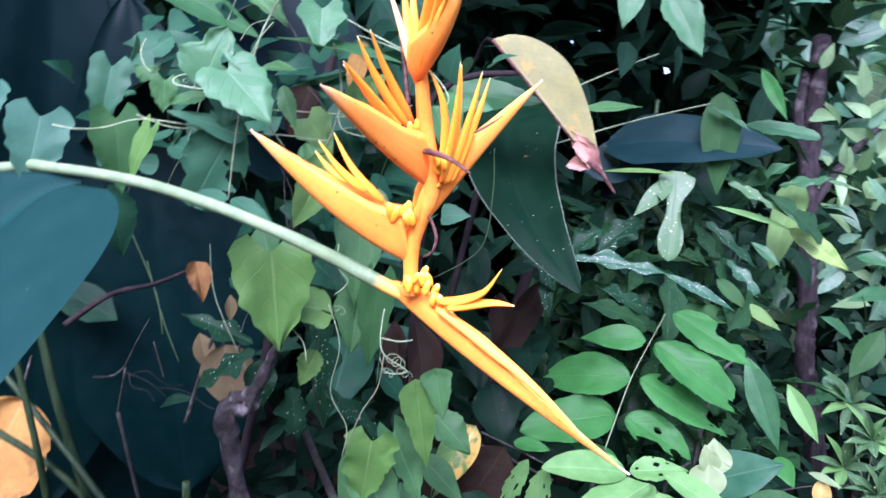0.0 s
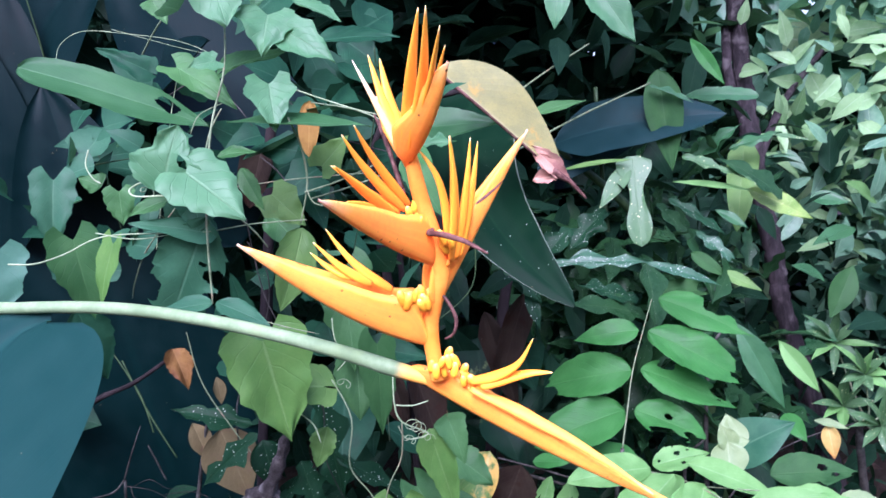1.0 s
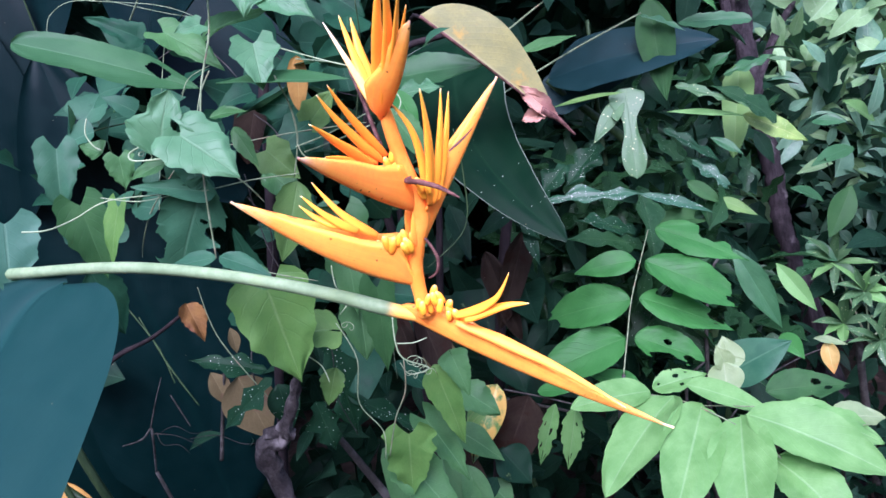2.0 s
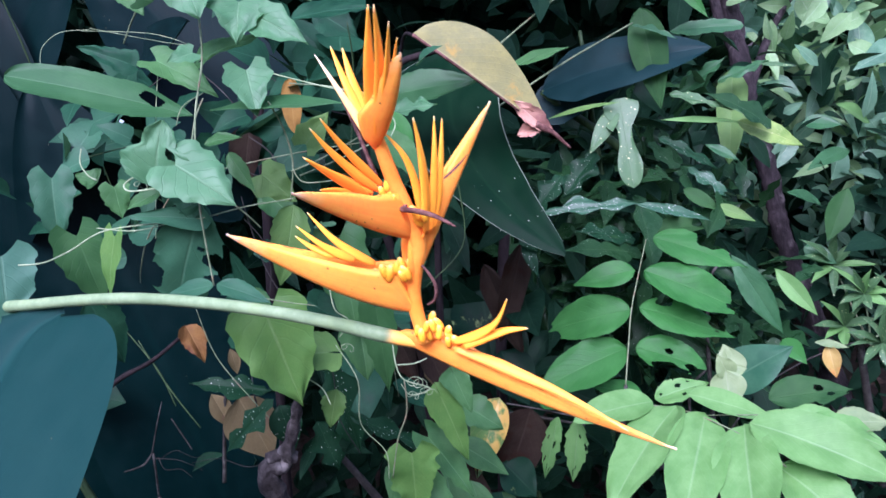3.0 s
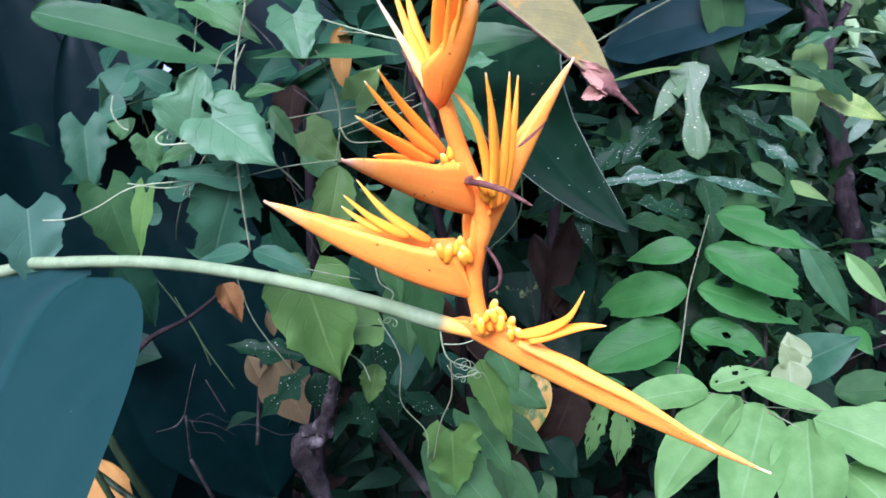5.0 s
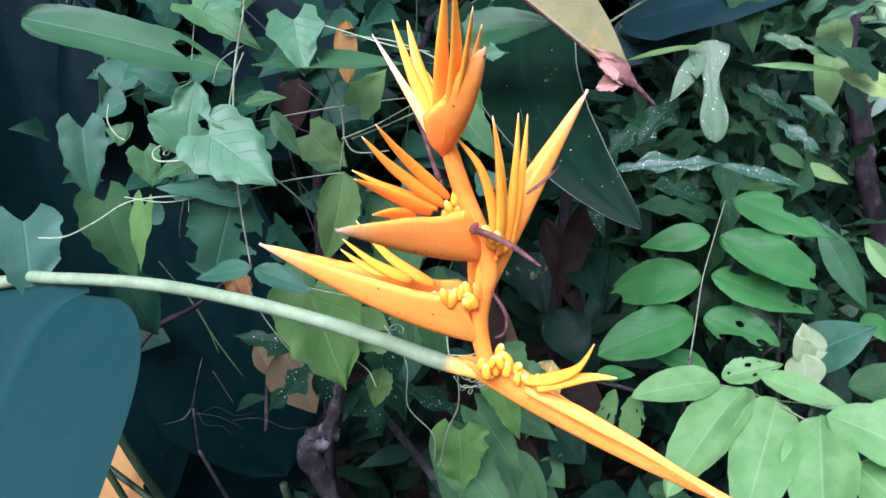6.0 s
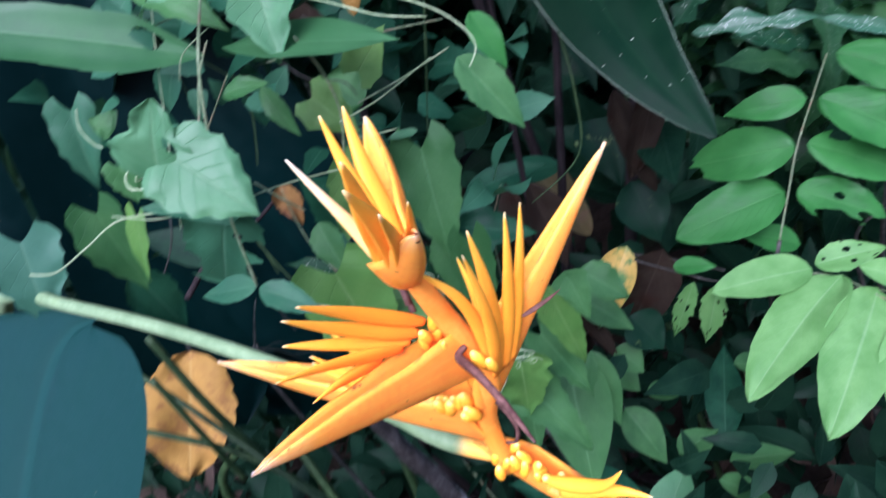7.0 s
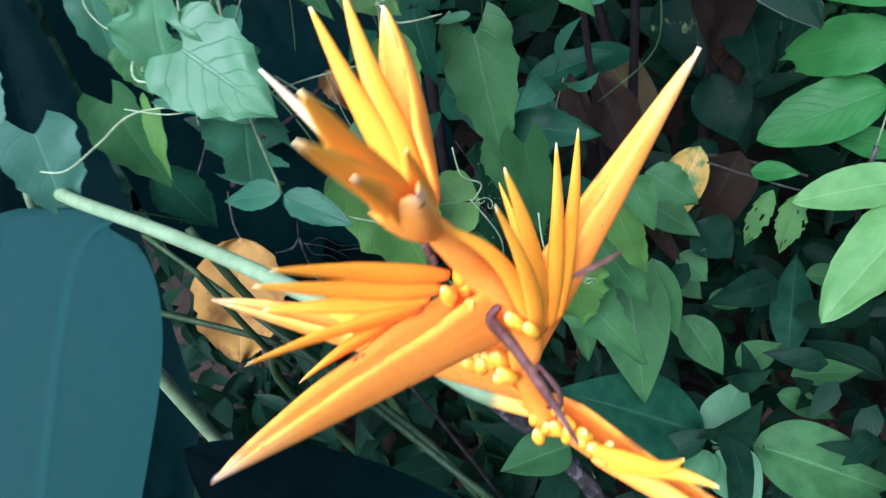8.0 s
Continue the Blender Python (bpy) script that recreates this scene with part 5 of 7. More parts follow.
rod(branch, "wood_knot", [(-0.211, 0.6852, 1.0538), (-0.1974, 0.6935, 1.0472), (-0.1859, 0.6965, 1.0394)], [0.005, 0.009, 0.006], LICHEN_BARK, 9, 0.6)
web = thing("dead_twigs", (-0.3999, 0.8491, 1.0094), "thin grey dead twigs and withered tendrils", "twigs")
rod(web, "twig", [(-0.3533, 0.8423, 1.0906), (-0.3675, 0.8379, 1.0645), (-0.3866, 0.8423, 1.03)], [0.00039, 0.00078, 0.00117], TWIG, 6, 0.3)
rod(web, "twig", [(-0.3863, 0.8425, 1.0312), (-0.4003, 0.8411, 1.0202), (-0.4249, 0.8419, 1.018)], [0.00117, 0.00143, 0.00065], TWIG, 6, 0.5)
rod(web, "twig", [(-0.385, 0.8424, 1.0309), (-0.3869, 0.8393, 1.0146), (-0.4018, 0.8518, 0.9702)], [0.00130, 0.00156, 0.00130], TWIG, 6, 0.5)
rod(web, "twig", [(-0.3842, 0.841, 1.024), (-0.3605, 0.8383, 1.0163), (-0.3433, 0.8353, 1.005), (-0.3324, 0.8328, 0.9953)], [0.00065, 0.00039, 0.00039, 0.00026], TWIG, 5, 0.4)
rod(web, "twig", [(-0.3801, 0.8409, 1.0242), (-0.3764, 0.8376, 1.0084), (-0.3574, 0.8357, 1.0034), (-0.3474, 0.8327, 0.9906)], [0.00065, 0.00039, 0.00039, 0.00026], TWIG, 5, 0.4)
rod(web, "twig", [(-0.3756, 0.9059, 1.0448), (-0.3685, 0.9014, 1.0235), (-0.3607, 0.8963, 0.9998)], [0.0007, 0.001, 0.0008], TWIG, 5, 0.2)
rod(web, "twig", [(-0.4018, 0.8518, 0.9702), (-0.32, 0.83, 0.5), (-0.33, 0.85, 0.0)], [0.002, 0.003, 0.005], TWIG, 6, 0.4)
rod(web, "twig", [(-0.4297, 1.0272, 1.1299), (-0.405, 1.0106, 1.0513), (-0.3784, 0.9969, 0.9882)], [0.0007, 0.0012, 0.001], GREEN_STALK, 5, 0.2)
rod(web, "twig", [(-0.453, 1.0358, 1.1681), (-0.4154, 1.0179, 1.0861), (-0.4038, 1.0058, 1.027)], [0.0006, 0.0012, 0.001], GREEN_STALK, 5, 0.2)
rod(web, "twig", [(-0.3425, 0.8357, 1.0075), (-0.3094, 0.8334, 1.004), (-0.2804, 0.8285, 0.9862), (-0.2538, 0.8267, 0.9838)], [0.0004, 0.0005, 0.0005, 0.0003], TWIG, 5, 0.4)
rod(web, "twig", [(-0.3795, 0.8403, 1.0214), (-0.3575, 0.8403, 1.0269), (-0.3376, 0.8365, 1.0129), (-0.3127, 0.8351, 1.0116)], [0.00026, 0.00033, 0.00026, 0.00019], TWIG, 5, 0.4)
rod(web, "twig", [(-0.2332, 0.9714, 1.1552), (-0.2431, 0.9635, 1.1123), (-0.2774, 0.974, 1.0529), (-0.2927, 0.9929, 0.9893)], [0.0008, 0.001, 0.001, 0.0012], TWIG, 5, 0.3)
rod(web, "twig", [(-0.1908, 0.8396, 1.2747), (-0.1751, 0.8318, 1.2385), (-0.1862, 0.8436, 1.1914), (-0.2124, 0.8577, 1.1529)], [0.0006, 0.0008, 0.0008, 0.0006], TWIG, 5, 0.3)
rod(web, "twig", [(-0.1662, 0.7504, 1.3459), (-0.1469, 0.7451, 1.324), (-0.1212, 0.7419, 1.3143), (-0.1136, 0.739, 1.3011)], [0.0005, 0.0006, 0.0006, 0.0004], TWIG, 5, 0.3)
rod(web, "twig", [(-0.1505, 0.8037, 1.3621), (-0.1326, 0.7984, 1.3393), (-0.1256, 0.7924, 1.3104)], [0.0006, 0.0007, 0.0006], TWIG, 5, 0.3)
rod(web, "twig", [(-0.1526, 0.8082, 1.1236), (-0.1416, 0.7996, 1.0823), (-0.1524, 0.8093, 1.0249), (-0.1427, 0.8178, 0.9663)], [0.0005, 0.0007, 0.0007, 0.0006], TWIG, 5, 0.3)
stray = random.Random(8)
for _ in range(16):
    a = Vector((stray.uniform(-0.4, 0.0), stray.uniform(0.7, 0.95), stray.uniform(1.12, 1.5)))
    way = Vector((stray.uniform(-0.5, 0.5), stray.uniform(-0.2, 0.2), stray.uniform(-1, 1))).normalized() * stray.uniform(0.08, 0.2)
    bow = Vector((stray.uniform(-0.03, 0.03), 0, stray.uniform(-0.03, 0.03)))
    rod(web, "twig", [a, a + way * 0.4 + bow, a + way * 0.75 + bow * 0.6, a + way], [0.0005, 0.0008, 0.0007, 0.0004], stray.choice((TWIG, VINE_STEM, GREEN_STALK)), 5, 0.3)
dead = thing("dead_leaves", (-0.0218, 1.0466, 1.0715), "brown hanging dead leaves in the dark middle of the thicket", "dead leaves")
leaf(dead, (-0.0419, 1.0132, 1.0524), (-0.0233, 0.9882, 0.929), 0.0561, (0.42, -0.83, 0.36), "lance", DRY_BROWN, 0.1, 0.6, 0.15)
leaf(dead, (-0.0726, 1.0435, 1.043), (-0.0614, 1.0243, 0.9476), 0.0412, (-0.36, -0.74, 0.56), "lance", DRY_BROWN, 0.1, 0.6, 0.15)
leaf(dead, (0.1664, 1.1912, 1.0762), (0.0886, 1.213, 0.9072), 0.0481, (0.07, -0.91, 0.42), "blade", DRY_BROWN, 0.1, 0.5, 0.15)
leaf(dead, (0.0974, 1.2395, 1.0449), (0.1211, 1.2058, 0.8785), 0.0451, (-0.26, -0.82, 0.5), "blade", DRY_BROWN, 0.1, 0.5, 0.15)
leaf(dead, (-0.1644, 0.909, 1.3752), (-0.1906, 0.897, 1.3074), 0.0400, (-0.01, -0.96, 0.27), "blade", DRY_BROWN, 0.1, 0.5, 0.15)
leaf(dead, (-0.0868, 0.7800, 1.4079), (-0.0983, 0.7700, 1.3526), 0.0230, (-0.1, -0.97, 0.22), "elliptic", DRY_ORANGE, 0.1, 0.25, 0.1)
leaf(dead, (0.1087, 1.1875, 0.7818), (0.0291, 1.1682, 0.6629), 0.0883, (0.11, -0.81, 0.57), "blade", DRY_BROWN, 0.1, 0.5, 0.1)
leaf(dead, (-0.0652, 1.3524, 0.9114), (-0.0011, 1.3294, 0.7565), 0.0738, (0.24, -0.78, 0.58), "blade", DRY_TAN, 0.1, 0.5, 0.1)
leaf(dead, (-0.0527, 1.1326, 0.7994), (-0.0033, 1.0688, 0.6884), 0.0330, (0.24, -0.67, 0.7), "blade", DRY_BROWN, 0.1, 0.5, 0.1)
rod(dead, "dead_stem", [(0.0689, 1.3319, 1.2493), (-0.004, 1.2783, 0.9566), (-0.1598, 1.2587, 0.2953)], [0.006, 0.007, 0.01], SHADED_BARK, 9, 0.4)
rod(dead, "dead_stem", [(0.2036, 1.408, 1.1508), (0.1135, 1.3623, 0.8947), (-0.0566, 1.3348, 0.1891)], [0.009, 0.011, 0.014], SHADED_BARK, 9, 0.4)
rod(dead, "dead_stem", [(-0.1705, 1.1274, 1.4473), (-0.2181, 1.1192, 1.2366), (-0.409, 1.154, 0.4796)], [0.007, 0.008, 0.01], SHADED_BARK, 9, 0.4)
rod(dead, "dead_stem", [(-0.1598, 1.2587, 0.2953), (0.05, 1.35, 0.0)], [0.01, 0.014], SHADED_BARK, 9, 0.4)
rod(dead, "dead_stem", [(-0.0566, 1.3348, 0.1891), (0.16, 1.45, 0.0)], [0.014, 0.016], SHADED_BARK, 9, 0.4)
rod(dead, "dead_stem", [(-0.409, 1.154, 0.4796), (-0.25, 1.2, 0.0)], [0.01, 0.012], SHADED_BARK, 9, 0.4)

# ---- tall dark pointed leaf behind the flower ----
tall = thing("broad_pointed_plant", (-0.05, 1.45, 0.0), "tall plant with a long dark green pointed drooping leaf", "plant")
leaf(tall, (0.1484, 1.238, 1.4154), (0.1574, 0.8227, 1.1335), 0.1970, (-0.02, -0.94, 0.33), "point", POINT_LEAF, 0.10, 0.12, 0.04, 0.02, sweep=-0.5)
rod(tall, "leaf_stalk", [(-0.05, 1.45, 0.0), (-0.05, 1.4, 0.8), (-0.04, 1.3, 1.35), (0.1674, 1.2587, 1.4217), (0.1751, 1.2353, 1.4083)], [0.012, 0.010, 0.007, 0.005, 0.004], SHADED_BARK, 8)
banana = thing("banana_like_plant", (0.62, 1.62, 0.0), "broad arching dark leaf blade, blue sheen put into its colour", "plant")
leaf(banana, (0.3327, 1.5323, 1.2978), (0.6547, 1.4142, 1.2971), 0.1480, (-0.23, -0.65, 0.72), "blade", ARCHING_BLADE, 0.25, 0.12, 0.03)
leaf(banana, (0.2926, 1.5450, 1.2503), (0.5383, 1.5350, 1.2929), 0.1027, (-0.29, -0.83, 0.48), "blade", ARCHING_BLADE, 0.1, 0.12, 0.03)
leaf(banana, (0.6223, 1.5200, 1.3474), (0.7487, 1.4600, 1.3199), 0.0404, (-0.31, -0.63, 0.71), "oblong", LEAFLET_DIM, 0.1, 0.12, 0.05, 0.2)
rod(banana, "leaf_stalk", [(0.62, 1.62, 0.0), (0.6, 1.6, 0.9), (0.3327, 1.5323, 1.2978)], [0.02, 0.014, 0.006], GREEN_STALK, 8)
rod(banana, "thin_stick", [(0.1822, 1.2347, 1.3025), (0.3333, 1.3169, 1.344), (0.5034, 1.3975, 1.382)], [0.0018, 0.0019, 0.0016], VINE_STEM, 6, 0.2)
rod(banana, "thin_stick", [(0.2167, 1.3535, 1.3972), (0.3143, 1.408, 1.4399), (0.417, 1.4619, 1.4804)], [0.0018, 0.0019, 0.0016], VINE_STEM, 6, 0.2)

# ---- shrub with feathered leaves ----
shrub = thing("feather_leaf_shrub", (0.42, 1.25, 0.0), "shrub with paired bright green leaflets, some eaten by insects", "shrub")
rod(shrub, "leaf_axis", [(0.3752, 1.1905, 1.0215), (0.3401, 1.1538, 0.9814), (0.3024, 1.1157, 0.9335), (0.2726, 1.0771, 0.8851), (0.2512, 1.0584, 0.8361)], [0.0008, 0.0009, 0.001, 0.0011, 0.0013], VINE_STEM, 7, 0.1)
rod(shrub, "branch", [(0.2512, 1.0584, 0.8361), (0.2347, 1.0631, 0.6995), (0.40, 1.22, 0.5), (0.42, 1.25, 0.0)], [0.003, 0.004, 0.007, 0.01], TWIG, 8, 0.3)
leaf(shrub, (0.3329, 1.1500, 0.9858), (0.2309, 1.1800, 0.9808), 0.0478, (-0.42, -0.68, 0.6), "ovate", LEAFLET, 0.3, 0.2, 0.06)
leaf(shrub, (0.3079, 1.1400, 0.9256), (0.1723, 1.2000, 0.9052), 0.0776, (-0.42, -0.68, 0.6), "elliptic", LEAFLET, 0.22, 0.2, 0.08, 0.05, bite=((0.95, -0.75, 0.12, 0.5), (0.98, 0.6, 0.06, 0.4)))
leaf(shrub, (0.2829, 1.1300, 0.8651), (0.1262, 1.1200, 0.8409), 0.0857, (-0.29, -0.68, 0.67), "elliptic", LEAFLET, 0.15, 0.18, 0.06, 0.04)
leaf(shrub, (0.3838, 1.1800, 1.0237), (0.5094, 1.1200, 0.9449), 0.0651, (-0.22, -0.56, 0.8), "ovate", LEAFLET, 0.12, 0.2, 0.1, 0.06, bite=((0.55, -1.0, 0.13, 0.7), (0.9, -0.8, 0.1, 0.55), (0.98, 0.5, 0.08, 0.4)))
leaf(shrub, (0.3475, 1.1500, 0.9815), (0.4733, 1.0900, 0.8862), 0.0774, (-0.22, -0.56, 0.8), "elliptic", LEAFLET, 0.15, 0.2, 0.08, 0.05, bite=((0.98, -0.7, 0.13, 0.7), (0.9, 0.1, 0.06, 0.3), (0.99, 0.6, 0.07, 0.4)))
leaf(shrub, (0.3231, 1.1400, 0.9241), (0.4624, 1.1100, 0.8374), 0.0668, (-0.22, -0.56, 0.8), "ovate", LEAFLET, 0.12, 0.2, 0.08, 0.05, bite=((0.78, -0.75, 0.1, 0.6), (0.22, -0.95, 0.09, 0.45), (0.8, 0.1, 0.025, 0.1)))
leaf(shrub, (0.2997, 1.1300, 0.8620), (0.3965, 1.0900, 0.8069), 0.0683, (-0.22, -0.56, 0.8), "elliptic", LEAFLET, 0.15, 0.2, 0.08, 0.06, bite=((0.45, -0.25, 0.06, 0.15), (0.5, 0.9, 0.25, 0.5), (0.78, 0.35, 0.08, 0.25), (0.9, 0.8, 0.14, 0.4)))
leaf(shrub, (0.5434, 1.2500, 0.9312), (0.5890, 1.2000, 0.7759), 0.0487, (-0.35, -0.7, 0.6), "lance", LEAFLET_DIM, 0.15, 0.3, 0.08, 0.05)
leaf(shrub, (0.6446, 1.3000, 0.8637), (0.6856, 1.2500, 0.7682), 0.0355, (-0.5, -0.6, 0.6), "lance", LEAFLET_LIGHT, 0.15, 0.3, 0.06)
leaf(shrub, (0.4569, 1.3625, 0.9824), (0.5867, 1.3514, 0.9589), 0.0550, (-0.17, -0.41, 0.89), "ovate", SHADE_GREEN, 0.2, 0.35, 0.1)
leaf(shrub, (0.4459, 1.1680, 0.7295), (0.5674, 1.1300, 0.7821), 0.0899, (-0.24, -0.6, 0.76), "ovate", VINE_TEAL, 0.1, 0.15, 0.06)
leaf(shrub, (0.6134, 1.2561, 0.7388), (0.6217, 1.1983, 0.7065), 0.0375, (-0.3, -0.56, 0.77), "ovate", LEAFLET, 0.1, 0.15, 0.06)
leaf(shrub, (0.2944, 1.1256, 0.7732), (0.2089, 1.138, 0.8152), 0.0471, (-0.11, -0.45, 0.89), "ovate", LEAFLET, 0.1, 0.15, 0.06)
rod(shrub, "branch", [(0.4246, 1.169, 0.7676), (0.3936, 1.2053, 0.6841), (0.44, 1.24, 0.4)], [0.002, 0.003, 0.006], TWIG, 8, 0.3)
rod(shrub, "branch", [(0.5524, 1.2754, 0.9268), (0.5011, 1.293, 0.8471), (0.46, 1.3, 0.5), (0.43, 1.26, 0.02)], [0.002, 0.003, 0.006, 0.008], TWIG, 8, 0.3)

# ---- low shrub with large light leaflets ----
bright = thing("light_leaf_shrub", (0.40, 0.98, 0.0), "shrub with large soft light green leaflets catching the daylight", "shrub")
rod(bright, "leaf_axis", [(0.2593, 0.9856, 0.8309), (0.2909, 0.9722, 0.8227), (0.3153, 0.9393, 0.8171), (0.3462, 0.8941, 0.8027), (0.3748, 0.8572, 0.7777), (0.406, 0.8347, 0.7223)], [0.0007, 0.0008, 0.001, 0.0012, 0.0014, 0.0017], VINE_STEM, 7, 0.1)
rod(bright, "leaf_axis", [(0.2952, 0.9692, 0.8082), (0.3477, 0.9268, 0.8137), (0.4164, 0.8913, 0.8057), (0.466, 0.8631, 0.7787)], [0.0006, 0.0008, 0.001, 0.0012], VINE_STEM, 7, 0.1)
rod(bright, "branch", [(0.406, 0.8347, 0.7223), (0.42, 0.95, 0.55), (0.40, 0.98, 0.0)], [0.003, 0.005, 0.009], TWIG, 8, 0.3)
rod(bright, "branch", [(0.466, 0.8631, 0.7787), (0.4593, 0.843, 0.674), (0.44, 0.97, 0.5)], [0.002, 0.003, 0.006], TWIG, 8, 0.3)
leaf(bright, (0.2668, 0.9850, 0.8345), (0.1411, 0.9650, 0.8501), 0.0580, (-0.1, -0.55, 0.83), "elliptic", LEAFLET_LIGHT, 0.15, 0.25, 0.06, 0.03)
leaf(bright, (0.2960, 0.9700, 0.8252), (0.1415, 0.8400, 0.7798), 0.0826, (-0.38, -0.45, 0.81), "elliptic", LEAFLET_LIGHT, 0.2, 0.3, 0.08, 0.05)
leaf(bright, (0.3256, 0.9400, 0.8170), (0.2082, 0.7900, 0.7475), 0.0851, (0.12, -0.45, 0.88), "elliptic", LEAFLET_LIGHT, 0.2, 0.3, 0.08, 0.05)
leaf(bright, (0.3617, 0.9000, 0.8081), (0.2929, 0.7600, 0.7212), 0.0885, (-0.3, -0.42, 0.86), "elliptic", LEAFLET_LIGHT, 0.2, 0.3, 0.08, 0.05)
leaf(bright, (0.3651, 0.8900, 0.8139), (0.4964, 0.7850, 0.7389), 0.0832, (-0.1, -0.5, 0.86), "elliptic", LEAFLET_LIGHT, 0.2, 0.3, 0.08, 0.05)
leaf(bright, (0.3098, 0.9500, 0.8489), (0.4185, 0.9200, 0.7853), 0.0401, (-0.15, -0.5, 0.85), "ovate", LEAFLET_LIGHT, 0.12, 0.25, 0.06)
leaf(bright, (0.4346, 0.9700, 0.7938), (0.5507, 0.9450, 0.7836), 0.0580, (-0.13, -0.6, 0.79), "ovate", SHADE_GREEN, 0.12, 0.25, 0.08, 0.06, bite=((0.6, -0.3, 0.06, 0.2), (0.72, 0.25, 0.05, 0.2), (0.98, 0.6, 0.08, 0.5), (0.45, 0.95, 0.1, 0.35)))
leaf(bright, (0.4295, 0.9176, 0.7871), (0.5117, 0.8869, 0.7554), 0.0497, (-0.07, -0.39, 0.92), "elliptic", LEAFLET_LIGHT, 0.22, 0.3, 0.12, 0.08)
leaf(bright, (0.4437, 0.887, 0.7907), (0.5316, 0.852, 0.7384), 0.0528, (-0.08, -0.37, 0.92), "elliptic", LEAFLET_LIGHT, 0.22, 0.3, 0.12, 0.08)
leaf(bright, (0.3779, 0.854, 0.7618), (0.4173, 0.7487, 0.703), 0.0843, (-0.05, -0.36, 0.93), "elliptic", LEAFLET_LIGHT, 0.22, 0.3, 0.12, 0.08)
leaf(bright, (0.3843, 0.9832, 0.8505), (0.3725, 0.9633, 0.7976), 0.0525, (-0.13, -0.71, 0.69), "ovate", YELLOWISH, 0.1, 0.25, 0.06)
leaf(bright, (0.3876, 0.9806, 0.8379), (0.3791, 0.9887, 0.8771), 0.0330, (-0.14, -0.73, 0.67), "ovate", YELLOWISH, 0.1, 0.25, 0.1)
leaf(bright, (0.383, 0.9824, 0.8459), (0.4154, 0.9807, 0.8456), 0.0214, (-0.14, -0.72, 0.68), "ovate", YELLOWISH, 0.1, 0.25, 0.1)
leaf(bright, (0.2741, 0.9953, 0.832), (0.3592, 0.9916, 0.8348), 0.0433, (-0.17, -0.49, 0.85), "ovate", LEAFLET_LIGHT, 0.1, 0.2, 0.08, 0.1, 0.08)
leaf(bright, (0.4855, 0.892, 0.775), (0.5594, 0.8845, 0.7552), 0.0462, (-0.27, -0.42, 0.87), "ovate", YELLOWISH, 0.1, 0.2, 0.08, 0.1)
leaf(bright, (0.1259, 1.0001, 0.8463), (0.0863, 1.0378, 0.7313), 0.0278, (0.02, -0.69, 0.72), "ovate", LEAFLET_LIGHT, 0.1, 0.2, 0.1, 0.2, 0.14)
leaf(bright, (0.1547, 0.9975, 0.8336), (0.1265, 1.0252, 0.7191), 0.0342, (-0.01, -0.69, 0.73), "ovate", LEAFLET_LIGHT, 0.1, 0.2, 0.1, 0.2, 0.14)
rod(bright, "leaf_axis", [(0.0602, 1.0651, 0.8603), (0.1122, 1.0228, 0.8514), (0.1746, 0.9983, 0.8312), (0.2736, 0.9837, 0.8259)], [0.0016, 0.0014, 0.0012, 0.001], TWIG, 7, 0.1)
leaf(bright, (0.1069, 1.0262, 0.8608), (0.1584, 1.0078, 0.8573), 0.0285, (-0.05, -0.42, 0.91), "ovate", LEAFLET, 0.1, 0.2, 0.08)
leaf(bright, (0.4098, 1.0152, 0.8184), (0.4094, 1.036, 0.8677), 0.0471, (-0.13, -0.68, 0.72), "ovate", YELLOWISH, 0.1, 0.25, 0.1)

# ---- spotted croton ----
croton = thing("spotted_croton", (0.42, 1.48, 0.0), "croton shrub with narrow dark leaves flecked with pale spots", "shrub")
rod(croton, "branch", [(0.42, 1.58, 0.0), (0.42, 1.6, 0.6), (0.44, 1.6, 1.1), (0.46, 1.6, 1.4)], [0.010, 0.008, 0.006, 0.004], GREEN_STALK, 8, 0.3)
leaf(croton, (0.4228, 1.3200, 1.2565), (0.3949, 1.2600, 1.0997), 0.0667, (-0.21, -0.9, 0.39), "spatula", CROTON_PALE, 0.08, 0.12, 0.05)
leaf(croton, (0.4148, 1.3180, 1.2423), (0.3371, 1.2850, 1.1767), 0.0353, (-0.35, -0.85, 0.4), "ovate", CROTON_PALE, 0.08, 0.12, 0.06)
leaf(croton, (0.2882, 1.3300, 1.2545), (0.4206, 1.3000, 1.2509), 0.0156, (-0.12, -0.5, 0.86), "lance", VINE_WARM, 0.1, 0.3, 0.06)
leaf(croton, (0.2033, 1.1400, 1.1252), (0.3542, 1.1100, 1.1039), 0.0450, (-0.22, -0.72, 0.66), "lobed", CROTON_FLECKED, 0.1, 0.1, 0.08)
leaf(croton, (0.3435, 1.1100, 1.1050), (0.4488, 1.0800, 1.0512), 0.0201, (-0.22, -0.6, 0.77), "lance", CROTON_FLECKED, 0.1, 0.2, 0.08, 0.2)
leaf(croton, (0.5517, 1.4100, 1.2319), (0.6537, 1.3700, 1.1720), 0.0374, (-0.2, -0.5, 0.84), "lobed", CROTON_PALE, 0.1, 0.2, 0.1, 0.15)
leaf(croton, (0.5295, 1.4200, 1.1847), (0.6795, 1.3800, 1.1387), 0.0201, (-0.2, -0.5, 0.85), "lance", LEAFLET_LIGHT, 0.1, 0.2, 0.1)
leaf(croton, (0.6719, 1.4000, 1.1447), (0.7740, 1.3600, 1.0687), 0.0486, (-0.37, -0.67, 0.64), "ovate", CROTON_YELLOW, 0.1, 0.2, 0.1, 0.1)
